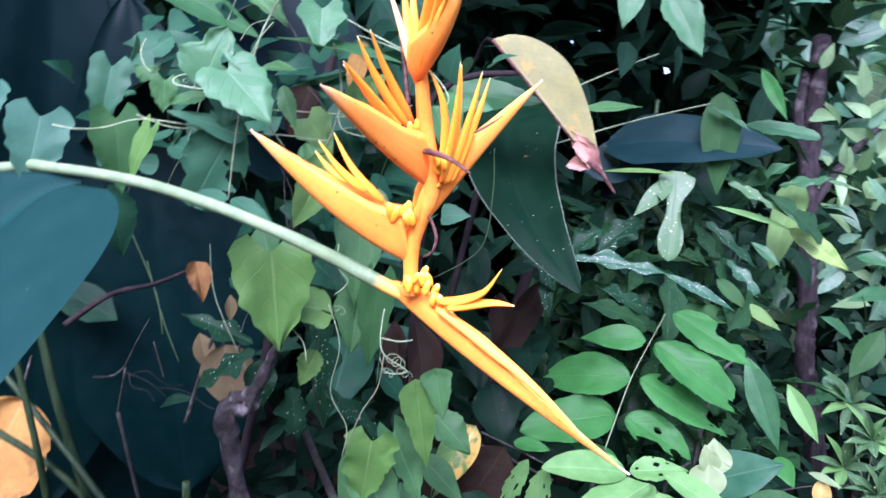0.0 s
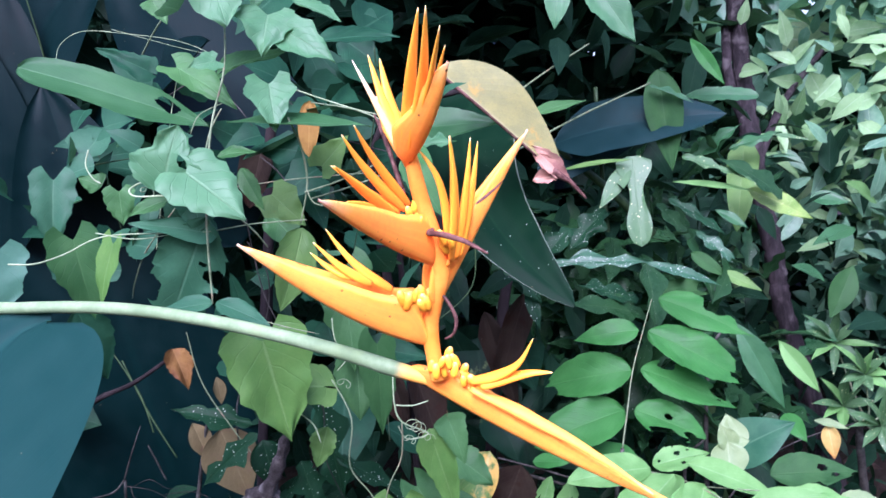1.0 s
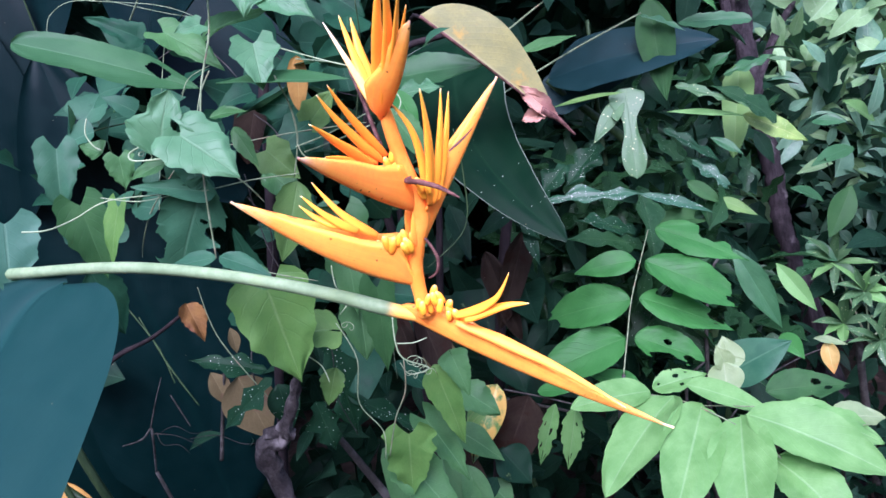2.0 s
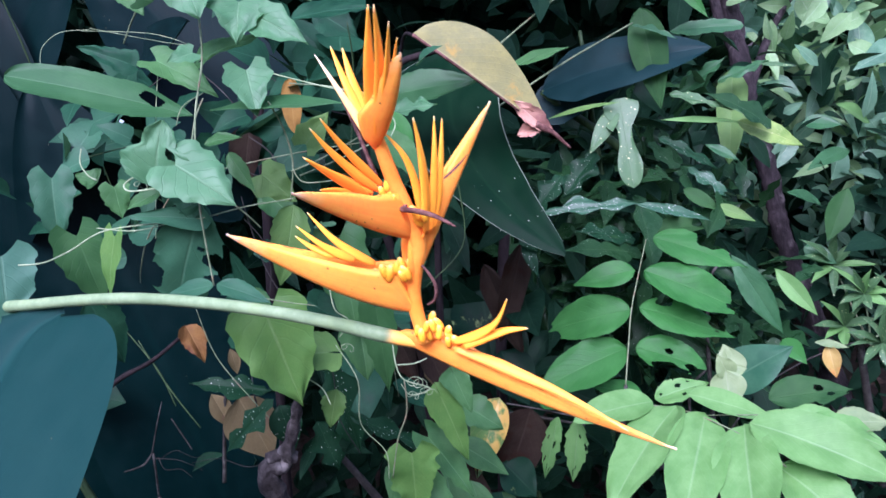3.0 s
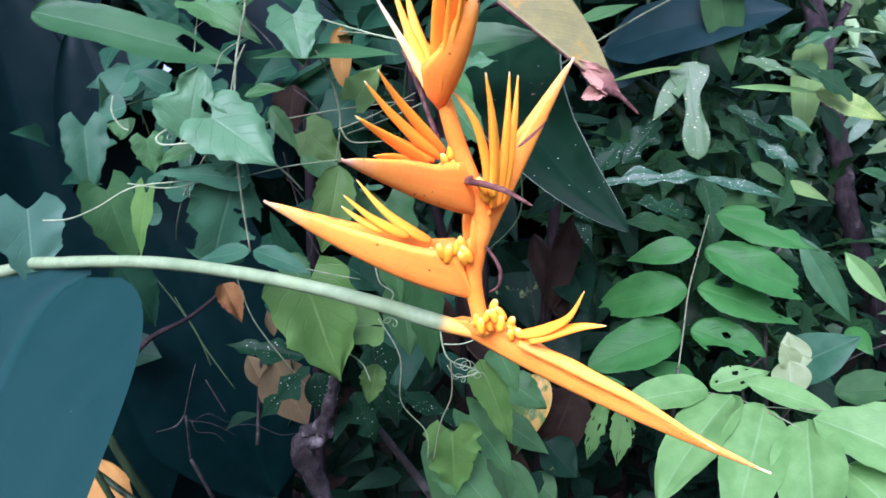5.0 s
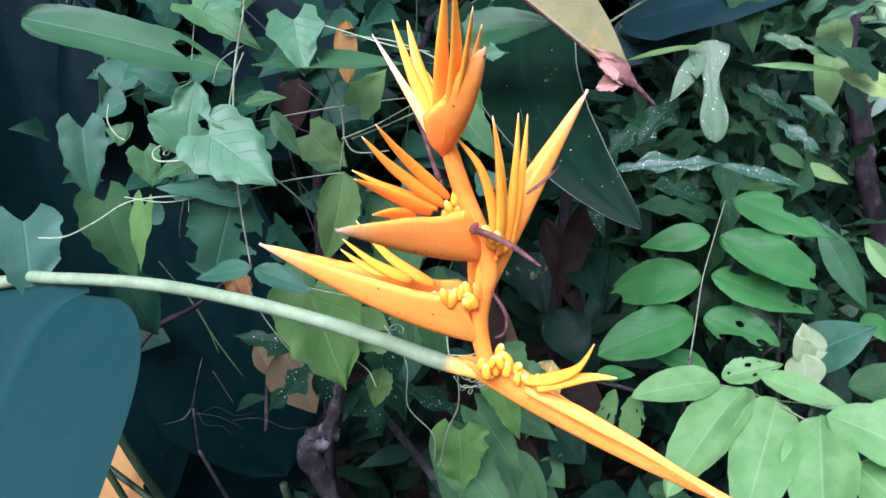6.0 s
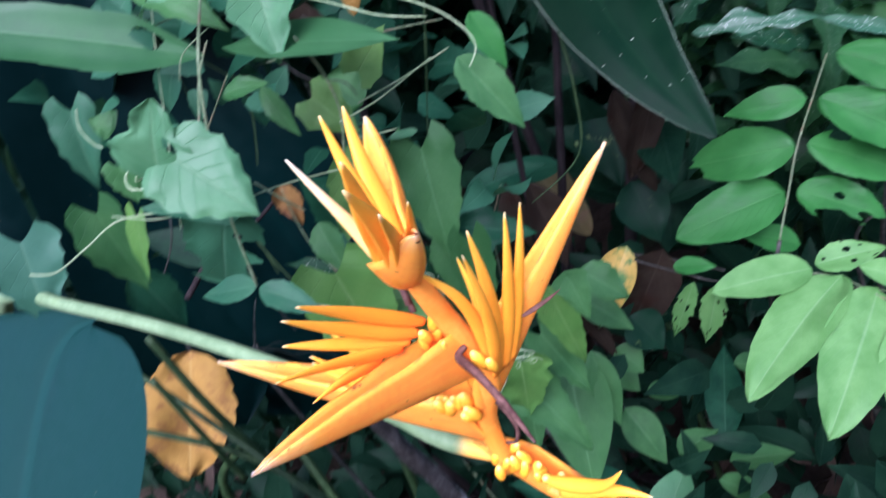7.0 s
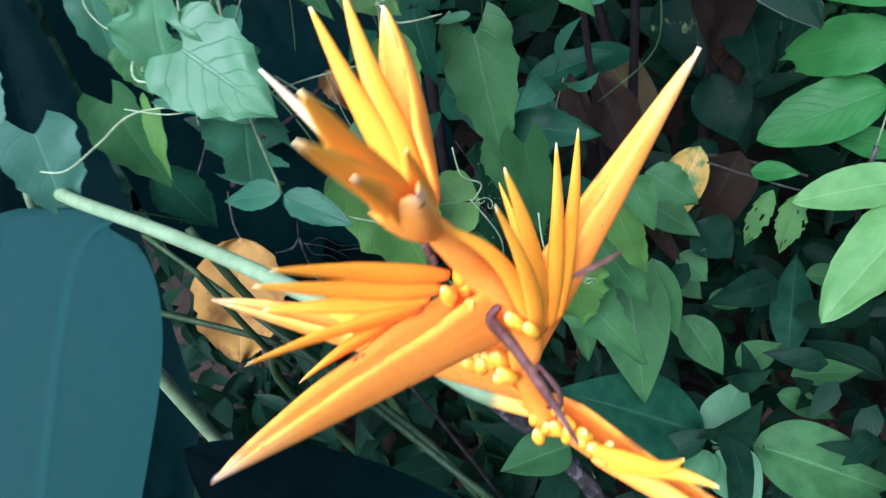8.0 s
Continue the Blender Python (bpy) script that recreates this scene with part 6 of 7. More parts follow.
leaf(croton, (0.6927, 1.5000, 1.2217), (0.7882, 1.4600, 1.2373), 0.0511, (-0.24, -0.5, 0.83), "lobed", LEAFLET_DIM, 0.1, 0.2, 0.12)
leaf(croton, (0.7672, 1.4650, 1.2374), (0.8268, 1.4300, 1.2143), 0.0166, (-0.24, -0.44, 0.87), "lance", CROTON_PALE, 0.1, 0.2, 0.1)
leaf(croton, (0.5477, 1.3800, 1.0856), (0.6052, 1.3400, 1.0115), 0.0487, (-0.21, -0.5, 0.84), "lobed", CROTON_FLECKED, 0.1, 0.1, 0.1)
leaf(croton, (0.5185, 1.3500, 1.0522), (0.5720, 1.3200, 0.9971), 0.0295, (-0.26, -0.75, 0.6), "ovate", SHADE_GREEN, 0.1, 0.2, 0.06)
leaf(croton, (0.5658, 1.3300, 1.0084), (0.6193, 1.2900, 0.9678), 0.0251, (-0.26, -0.7, 0.65), "ovate", VINE_WARM, 0.1, 0.2, 0.06)
leaf(croton, (0.5068, 1.3942, 1.1573), (0.5948, 1.3525, 1.0706), 0.0393, (-0.25, -0.59, 0.76), "lobed", CROTON, 0.1, 0.2, 0.1)
leaf(croton, (0.5919, 1.3800, 1.1204), (0.6377, 1.3500, 1.0768), 0.0233, (-0.28, -0.58, 0.77), "lance", LEAFLET_DIM, 0.1, 0.2, 0.1)
leaf(croton, (0.6745, 1.4407, 1.1765), (0.7174, 1.3815, 1.146), 0.0291, (-0.22, -0.43, 0.87), "lance", CROTON_PALE, 0.1, 0.2, 0.1)
leaf(croton, (0.5450, 1.4550, 1.4080), (0.5297, 1.4100, 1.2070), 0.0751, (-0.3, -0.95, 0.1), "ovate", SHADE_GREEN, 0.08, 0.2, 0.08)
leaf(croton, (0.7554, 1.5503, 1.2358), (0.6718, 1.4673, 1.0513), 0.0647, (-0.33, -0.86, 0.39), "blade", VINE_WARM, 0.1, 0.2, 0.06)
leaf(croton, (0.6373, 1.4978, 1.4592), (0.6628, 1.4248, 1.3532), 0.0290, (-0.33, -0.91, 0.24), "lance", LEAFLET, 0.1, 0.2, 0.06)
leaf(croton, (0.5134, 1.4300, 1.3789), (0.5853, 1.4000, 1.3299), 0.0302, (-0.12, -0.5, 0.86), "lobed", LEAFLET_DIM, 0.1, 0.2, 0.06)
leaf(croton, (0.5905, 1.4600, 1.2156), (0.6892, 1.4300, 1.2711), 0.0560, (-0.13, -0.6, 0.8), "lobed", LEAFLET_DIM, 0.1, 0.2, 0.1)
leaf(croton, (0.3732, 1.2600, 1.5620), (0.4197, 1.2200, 1.4474), 0.0632, (-0.22, -0.9, 0.37), "ovate", VINE_PALE, 0.1, 0.2, 0.1, 0.1)
leaf(croton, (0.2933, 1.1650, 1.5561), (0.2721, 1.1550, 1.4808), 0.0412, (-0.14, -0.92, 0.36), "ovate", VINE_PALE, 0.1, 0.2, 0.1)
leaf(croton, (0.228, 1.2947, 1.3602), (0.3443, 1.2907, 1.3692), 0.0353, (-0.04, -0.52, 0.85), "lance", VINE_LEAF, 0.1, 0.2, 0.1)
leaf(croton, (0.3949, 1.3163, 0.9916), (0.2825, 1.3112, 1.0413), 0.0631, (-0.16, -0.59, 0.79), "lobed", CROTON, 0.1, 0.2, 0.1)
leaf(croton, (0.3765, 1.3812, 1.162), (0.2861, 1.3532, 1.1003), 0.0753, (-0.21, -0.8, 0.56), "lobed", CROTON, 0.1, 0.2, 0.1)
leaf(croton, (0.2836, 1.3019, 1.1504), (0.1993, 1.2744, 1.0929), 0.0608, (-0.17, -0.8, 0.57), "lobed", CROTON, 0.1, 0.2, 0.1)
leaf(croton, (0.1385, 1.1557, 1.1486), (0.1763, 1.1179, 1.0691), 0.0627, (-0.13, -0.8, 0.59), "lobed", CROTON, 0.1, 0.2, 0.1)
leaf(croton, (0.101, 1.0604, 1.1732), (0.1317, 1.0507, 1.1314), 0.0330, (-0.11, -0.81, 0.58), "lobed", VINE_LEAF, 0.1, 0.2, 0.1)
leaf(croton, (0.1611, 1.1444, 1.0965), (0.1655, 1.111, 1.0312), 0.0215, (-0.13, -0.78, 0.62), "lance", CROTON, 0.1, 0.2, 0.1)
low_croton = thing("spotted_croton", (-0.1, 0.98, 0.0), "low croton with dark leaves flecked with pale spots", "shrub")
rod(low_croton, "branch", [(-0.1, 0.98, 0.0), (-0.1, 0.95, 0.6), (-0.2062, 0.933, 0.9656)], [0.01, 0.008, 0.004], TWIG, 8, 0.3)
leaf(low_croton, (-0.2501, 0.9189, 1.0391), (-0.3479, 0.9311, 1.0762), 0.0404, (0.18, -0.56, 0.81), "lobed", CROTON, 0.1, 0.2, 0.08)
leaf(low_croton, (-0.2313, 0.8587, 1.0486), (-0.3067, 0.8529, 0.9999), 0.0405, (0.22, -0.74, 0.63), "lobed", CROTON, 0.1, 0.2, 0.08)
leaf(low_croton, (-0.2363, 0.8952, 1.0257), (-0.2312, 0.8834, 0.9667), 0.0424, (0.19, -0.74, 0.64), "ovate", CROTON, 0.1, 0.2, 0.08)
leaf(low_croton, (-0.1485, 0.8528, 1.092), (-0.1472, 0.8458, 0.9523), 0.0675, (0.12, -0.76, 0.64), "lobed", CROTON, 0.1, 0.2, 0.08)
leaf(low_croton, (-0.1459, 0.8459, 1.0052), (-0.0556, 0.8457, 0.9228), 0.0383, (0.05, -0.46, 0.89), "lobed", CROTON, 0.1, 0.2, 0.08)
leaf(low_croton, (-0.1945, 0.8867, 0.9929), (-0.1845, 0.8731, 0.9254), 0.0565, (0.09, -0.46, 0.88), "lobed", CROTON, 0.1, 0.2, 0.08)
leaf(low_croton, (-0.0823, 0.8381, 1.0335), (-0.0395, 0.8465, 0.9828), 0.0338, (0.02, -0.48, 0.88), "ovate", VINE_DARK, 0.1, 0.2, 0.08)

# ---- shade plants low in the middle ----
pothos = thing("shade_plant", (0.12, 1.3, 0.0), "low shade plant with glossy leaves, shade put into their dark green, one yellowed and blotched", "plant")
rod(pothos, "stem", [(0.12, 1.3, 0.0), (0.10, 1.28, 0.4), (0.0761, 1.2943, 0.7213)], [0.008, 0.006, 0.004], GREEN_STALK, 7)
rod(pothos, "stem", [(0.0515, 1.1923, 0.7896), (0.1207, 1.1841, 0.7604), (0.1888, 1.1553, 0.7373)], [0.003, 0.003, 0.002], TWIG, 7, 0.2)
leaf(pothos, (0.0553, 1.1308, 0.8434), (-0.0174, 1.0925, 0.7338), 0.0620, (-0.03, -0.76, 0.65), "ovate", VARIEGATED, 0.2, 0.45, 0.12)
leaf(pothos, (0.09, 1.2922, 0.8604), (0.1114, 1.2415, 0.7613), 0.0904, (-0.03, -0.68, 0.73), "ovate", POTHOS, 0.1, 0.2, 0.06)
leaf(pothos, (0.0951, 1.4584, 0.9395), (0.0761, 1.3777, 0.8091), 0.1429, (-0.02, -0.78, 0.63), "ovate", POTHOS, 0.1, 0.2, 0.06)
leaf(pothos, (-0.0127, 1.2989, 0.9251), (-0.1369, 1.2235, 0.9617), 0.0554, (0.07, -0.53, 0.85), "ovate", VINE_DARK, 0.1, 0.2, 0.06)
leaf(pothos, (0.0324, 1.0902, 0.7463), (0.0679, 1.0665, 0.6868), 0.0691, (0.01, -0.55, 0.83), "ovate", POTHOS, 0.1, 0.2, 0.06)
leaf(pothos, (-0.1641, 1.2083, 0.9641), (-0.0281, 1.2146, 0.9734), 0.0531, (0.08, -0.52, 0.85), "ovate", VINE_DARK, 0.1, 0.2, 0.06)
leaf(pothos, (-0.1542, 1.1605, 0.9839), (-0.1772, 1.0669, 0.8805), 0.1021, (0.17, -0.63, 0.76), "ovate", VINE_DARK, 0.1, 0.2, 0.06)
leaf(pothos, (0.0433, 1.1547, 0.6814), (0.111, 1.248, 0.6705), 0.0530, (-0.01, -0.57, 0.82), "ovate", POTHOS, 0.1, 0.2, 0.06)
leaf(pothos, (-0.0356, 1.0832, 0.8128), (0.0334, 1.0612, 0.7423), 0.0518, (0.03, -0.48, 0.88), "ovate", VINE_LEAF, 0.1, 0.2, 0.06)
leaf(pothos, (-0.0006, 1.0797, 0.7005), (0.0305, 1.0594, 0.6556), 0.0495, (0.02, -0.45, 0.89), "ovate", VINE_LEAF, 0.1, 0.2, 0.06)
ground_plant = thing("ground_plant", (0.15, 1.0, 0.0), "leafy ground plant with broad blue-green leaves", "plant")
rod(ground_plant, "stem", [(0.15, 1.0, 0.0), (0.16, 1.0, 0.3), (-0.0011, 0.8564, 0.5405)], [0.007, 0.005, 0.003], GREEN_STALK, 7)
leaf(ground_plant, (-0.0088, 0.8661, 0.5575), (-0.1709, 0.8356, 0.7234), 0.1119, (0.07, -0.29, 0.95), "ovate", VINE_DARK, 0.1, 0.2, 0.05)
leaf(ground_plant, (-0.0586, 0.9705, 0.8232), (-0.0718, 0.8624, 0.6437), 0.0954, (0.09, -0.48, 0.87), "ovate", VINE_LEAF, 0.1, 0.25, 0.06)
leaf(ground_plant, (-0.101, 0.8984, 0.8796), (-0.1212, 0.8537, 0.7497), 0.0756, (0.13, -0.49, 0.86), "heart", VINE_LEAF, 0.1, 0.25, 0.06)
leaf(ground_plant, (-0.0259, 0.9517, 0.8137), (-0.0152, 0.9127, 0.7062), 0.0431, (0.06, -0.5, 0.86), "ovate", VINE_LEAF, 0.1, 0.25, 0.06)
leaf(ground_plant, (-0.0002, 0.8599, 0.5444), (0.0545, 0.9401, 0.5767), 0.0668, (0.01, -0.27, 0.96), "ovate", VINE_PALE, 0.1, 0.2, 0.05)
leaf(ground_plant, (0.0018, 0.8545, 0.5363), (0.0422, 0.7939, 0.4866), 0.0758, (0.01, -0.24, 0.97), "ovate", VINE_PALE, 0.1, 0.2, 0.05)
leaf(ground_plant, (-0.0088, 0.8525, 0.5404), (-0.0404, 0.7904, 0.5336), 0.0455, (0.03, -0.24, 0.97), "ovate", VINE_PALE, 0.1, 0.2, 0.05)
leaf(ground_plant, (0.0489, 0.8805, 0.5053), (0.2255, 0.8349, 0.4241), 0.1148, (-0.03, -0.24, 0.97), "ovate", VINE_LEAF, 0.1, 0.2, 0.05)
leaf(ground_plant, (0.0228, 1.1147, 0.5577), (0.094, 1.1308, 0.5335), 0.0397, (0, -0.33, 0.94), "ovate", VINE_LEAF, 0.1, 0.2, 0.05)
leaf(ground_plant, (-0.0149, 1.0566, 0.5942), (0.0259, 1.0069, 0.5062), 0.0605, (0.02, -0.31, 0.95), "ovate", VINE_LEAF, 0.1, 0.2, 0.05)
leaf(ground_plant, (0.0478, 1.0191, 0.5079), (0.1169, 1.0537, 0.5085), 0.0518, (-0.01, -0.3, 0.95), "ovate", VINE_LEAF, 0.1, 0.2, 0.05)
leaf(ground_plant, (0.1207, 1.0228, 0.4672), (0.2246, 1.0453, 0.4308), 0.0466, (-0.04, -0.28, 0.96), "ovate", VINE_LEAF, 0.1, 0.2, 0.05)
leaf(ground_plant, (0.0963, 1.0008, 0.4547), (0.1693, 0.9897, 0.3954), 0.0432, (-0.03, -0.27, 0.96), "ovate", VINE_LEAF, 0.1, 0.2, 0.05)
leaf(ground_plant, (0.1745, 1.1685, 0.5308), (0.2518, 1.1771, 0.4936), 0.0451, (-0.06, -0.33, 0.94), "ovate", VINE_LEAF, 0.1, 0.2, 0.05)
leaf(ground_plant, (-0.0188, 1.1384, 0.6134), (0.0136, 1.1159, 0.5648), 0.0451, (0.02, -0.34, 0.94), "ovate", VINE_LEAF, 0.1, 0.2, 0.05)
leaf(ground_plant, (-0.149, 0.7504, 0.7232), (-0.2204, 0.7002, 0.7561), 0.0590, (0.13, -0.25, 0.96), "ovate", VINE_LEAF, 0.1, 0.2, 0.05)
leaf(ground_plant, (0.1235, 1.0735, 0.4431), (0.1728, 1.2306, 0.5239), 0.0646, (-0.05, -0.48, 0.87), "lance", VINE_DARK, 0.1, 0.3, 0.05)

# ---- slender tree ----
tree = thing("slender_tree", (0.98, 1.95, 0.0), "slender tree trunk with dark purple-brown rough bark", "tree")
rod(tree, "trunk", [(1.0193, 1.7500, 0.0000), (0.9793, 1.8000, 0.4988), (0.9745, 1.8400, 0.6283), (0.9708, 1.8800, 0.7687), (0.9781, 1.9000, 0.8808), (0.9794, 1.9300, 1.0092), (0.9806, 1.9500, 1.1221), (0.9901, 1.9800, 1.2331), (1.0062, 2.0100, 1.3263), (1.0542, 2.1000, 1.6060)], [0.036, 0.027, 0.024, 0.024, 0.025, 0.025, 0.025, 0.026, 0.024], BARK, 14, 0.35, 10)
rod(tree, "limb", [(0.9806, 1.9500, 1.1221), (1.1122, 2.0000, 1.2829), (1.2753, 2.0600, 1.4033)], [0.014, 0.010, 0.007], BARK, 9, 0.3)
rod(tree, "limb", [(0.9901, 1.9800, 1.2331), (0.9719, 2.0200, 1.3514), (1.0026, 2.0700, 1.5183)], [0.018, 0.015, 0.012], BARK, 9, 0.3)
yellow = thing("dry_leaf", (0.7841, 1.3808, 0.6372), "small yellow-orange leaf hanging from a thin twig", "leaf")
leaf(yellow, (0.77, 1.381, 0.635), (0.7694, 1.3672, 0.5643), 0.0360, (-0.34, -0.74, 0.58), "ovate", YELLOW_LEAF, 0.15, 0.4, 0.12)
leaf(yellow, (0.7444, 1.3848, 0.6478), (0.8115, 1.3756, 0.6179), 0.0212, (-0.2, -0.49, 0.85), "lance", YELLOWISH, 0.1, 0.25, 0.08)
rod(yellow, "twig", [(0.8349, 1.3947, 0.6169), (0.7236, 1.3799, 0.6173), (0.6086, 1.361, 0.596), (0.5056, 1.3251, 0.5427)], [0.0012, 0.0016, 0.0018, 0.002], TWIG, 6, 0.2)

# ---- slender-leaved shrub at the open edge ----
slender = thing("slender_leaf_shrub", (0.95, 1.55, 0.0), "shrub with rosettes of slender pale green leaves", "shrub")
rod(slender, "branch", [(0.95, 1.55, 0.0), (0.93, 1.53, 0.5), (0.9391, 1.5081, 0.5451)], [0.012, 0.009, 0.005], TWIG, 8, 0.3)

rod(slender, "twig", [(0.9397, 1.5017, 0.6692), (0.9441, 1.506, 0.5879), (0.9391, 1.5081, 0.5451)], [0.0015, 0.002, 0.003], VINE_STEM, 6, 0.2)
leaf(slender, (1.0155, 1.6200, 0.8863), (0.9331, 1.6000, 0.7773), 0.0605, (-0.45, -0.88, 0.05), "lance", SHADE_GREEN, 0.1, 0.2, 0.06)
leaf(slender, (0.9770, 1.7000, 1.0516), (1.0493, 1.6600, 1.0292), 0.0492, (-0.2, -0.6, 0.8), "ovate", LEAFLET_DIM, 0.1, 0.2, 0.06)
leaf(slender, (1.0787, 1.7000, 0.9588), (0.9467, 1.6600, 0.9451), 0.0496, (-0.2, -0.6, 0.8), "ovate", LEAFLET_DIM, 0.1, 0.2, 0.06)
leaf(slender, (1.1574, 1.7200, 1.0026), (1.0533, 1.6800, 1.0791), 0.0509, (-0.2, -0.7, 0.7), "lance", LEAFLET_LIGHT, 0.1, 0.2, 0.06)
leaf(slender, (0.9769, 1.6800, 0.8501), (0.8755, 1.6400, 0.9118), 0.0485, (-0.2, -0.6, 0.8), "ovate", LEAFLET_DIM, 0.1, 0.2, 0.06)
leaf(slender, (0.9067, 1.6600, 0.7584), (0.9593, 1.6200, 0.7089), 0.0492, (-0.2, -0.6, 0.8), "ovate", LEAFLET_DIM, 0.1, 0.2, 0.06)
leaf(slender, (0.9397, 1.5017, 0.6692), (0.989, 1.459, 0.6719), 0.0163, (-0.18, -0.51, 0.84), "lance", LEAFLET_LIGHT, 0.26, 0.3, 0.06)
leaf(slender, (0.9397, 1.5017, 0.6692), (0.9728, 1.4681, 0.7141), 0.0251, (-0.18, -0.52, 0.84), "lance", CROTON_PALE, 0.24, 0.3, 0.06)
leaf(slender, (0.9397, 1.5017, 0.6692), (0.9475, 1.4731, 0.7335), 0.0201, (-0.37, -0.45, 0.81), "lance", LEAFLET_LIGHT, 0.33, 0.3, 0.06)
leaf(slender, (0.9397, 1.5017, 0.6692), (0.9076, 1.4777, 0.7467), 0.0176, (-0.42, -0.43, 0.8), "lance", CROTON_PALE, 0.21, 0.3, 0.06)
leaf(slender, (0.9397, 1.5017, 0.6692), (0.8576, 1.4837, 0.7651), 0.0163, (-0.42, -0.43, 0.8), "lance", LEAFLET_LIGHT, 0.34, 0.3, 0.06)
leaf(slender, (0.9397, 1.5017, 0.6692), (0.855, 1.4741, 0.7152), 0.0226, (-0.09, -0.54, 0.83), "lance", CROTON_PALE, 0.32, 0.3, 0.06)
leaf(slender, (0.9397, 1.5017, 0.6692), (0.8569, 1.4665, 0.6767), 0.0201, (-0.09, -0.54, 0.84), "lance", CROTON_PALE, 0.17, 0.3, 0.06)
leaf(slender, (0.9397, 1.5017, 0.6692), (0.882, 1.4605, 0.6523), 0.0188, (-0.36, -0.45, 0.82), "lance", CROTON_PALE, 0.18, 0.3, 0.06)
leaf(slender, (0.9397, 1.5017, 0.6692), (0.9251, 1.4571, 0.6459), 0.0226, (-0.47, -0.4, 0.79), "lance", CROTON_PALE, 0.30, 0.3, 0.06)
leaf(slender, (0.9397, 1.5017, 0.6692), (0.9647, 1.455, 0.6454), 0.0251, (-0.31, -0.46, 0.83), "lance", LEAFLET_LIGHT, 0.11, 0.3, 0.06)
rod(slender, "twig", [(0.8991, 1.5295, 0.5923), (0.9345, 1.5377, 0.5389), (0.9391, 1.5081, 0.5451)], [0.0015, 0.002, 0.003], VINE_STEM, 6, 0.2)
leaf(slender, (0.8991, 1.5295, 0.5923), (0.9548, 1.4888, 0.6069), 0.0245, (-0.46, -0.39, 0.8), "lance", CROTON_PALE, 0.19, 0.3, 0.06)
leaf(slender, (0.8991, 1.5295, 0.5923), (0.9294, 1.4969, 0.6422), 0.0167, (-0.23, -0.49, 0.84), "lance", CROTON_PALE, 0.34, 0.3, 0.06)
leaf(slender, (0.8991, 1.5295, 0.5923), (0.9082, 1.507, 0.688), 0.0258, (-0.35, -0.45, 0.82), "lance", CROTON_PALE, 0.32, 0.3, 0.06)
leaf(slender, (0.8991, 1.5295, 0.5923), (0.8402, 1.5088, 0.6802), 0.0232, (-0.15, -0.52, 0.84), "lance", LEAFLET_LIGHT, 0.21, 0.3, 0.06)
leaf(slender, (0.8991, 1.5295, 0.5923), (0.8097, 1.5002, 0.6287), 0.0232, (-0.07, -0.53, 0.84), "lance", CROTON_PALE, 0.17, 0.3, 0.06)
leaf(slender, (0.8991, 1.5295, 0.5923), (0.8272, 1.4924, 0.5929), 0.0232, (-0.34, -0.45, 0.83), "lance", LEAFLET_LIGHT, 0.26, 0.3, 0.06)
leaf(slender, (0.8991, 1.5295, 0.5923), (0.8678, 1.4839, 0.5601), 0.0258, (-0.4, -0.42, 0.82), "lance", LEAFLET_LIGHT, 0.12, 0.3, 0.06)
leaf(slender, (0.8991, 1.5295, 0.5923), (0.9361, 1.4777, 0.5457), 0.0167, (-0.4, -0.41, 0.82), "lance", CROTON_PALE, 0.19, 0.3, 0.06)
rod(slender, "twig", [(0.9379, 1.4605, 0.5624), (0.9368, 1.4764, 0.5391), (0.9391, 1.5081, 0.5451)], [0.0015, 0.002, 0.003], VINE_STEM, 6, 0.2)
leaf(slender, (0.9379, 1.4605, 0.5624), (0.9901, 1.4185, 0.5695), 0.0161, (-0.1, -0.51, 0.86), "lance", CROTON_PALE, 0.11, 0.3, 0.06)
leaf(slender, (0.9379, 1.4605, 0.5624), (0.999, 1.4276, 0.6183), 0.0186, (-0.11, -0.51, 0.85), "lance", CROTON_PALE, 0.34, 0.3, 0.06)
leaf(slender, (0.9379, 1.4605, 0.5624), (0.9479, 1.4377, 0.6569), 0.0174, (-0.42, -0.41, 0.81), "lance", CROTON_PALE, 0.14, 0.3, 0.06)
leaf(slender, (0.9379, 1.4605, 0.5624), (0.8876, 1.4385, 0.6455), 0.0248, (-0.09, -0.52, 0.85), "lance", CROTON_PALE, 0.31, 0.3, 0.06)
leaf(slender, (0.9379, 1.4605, 0.5624), (0.8457, 1.4361, 0.623), 0.0248, (-0.23, -0.48, 0.85), "lance", CROTON_PALE, 0.22, 0.3, 0.06)
leaf(slender, (0.9379, 1.4605, 0.5624), (0.8406, 1.4303, 0.5919), 0.0186, (-0.4, -0.41, 0.82), "lance", CROTON_PALE, 0.34, 0.3, 0.06)
leaf(slender, (0.9379, 1.4605, 0.5624), (0.8642, 1.4201, 0.5456), 0.0223, (-0.4, -0.4, 0.82), "lance", CROTON_PALE, 0.17, 0.3, 0.06)
leaf(slender, (0.9379, 1.4605, 0.5624), (0.9181, 1.4109, 0.5125), 0.0223, (-0.46, -0.37, 0.81), "lance", CROTON_PALE, 0.27, 0.3, 0.06)
leaf(slender, (0.9379, 1.4605, 0.5624), (0.9735, 1.4114, 0.5289), 0.0223, (-0.3, -0.44, 0.85), "lance", CROTON_PALE, 0.17, 0.3, 0.06)
rod(slender, "twig", [(1.0169, 1.5112, 0.6328), (0.9883, 1.5196, 0.5645), (0.9391, 1.5081, 0.5451)], [0.0015, 0.002, 0.003], VINE_STEM, 6, 0.2)
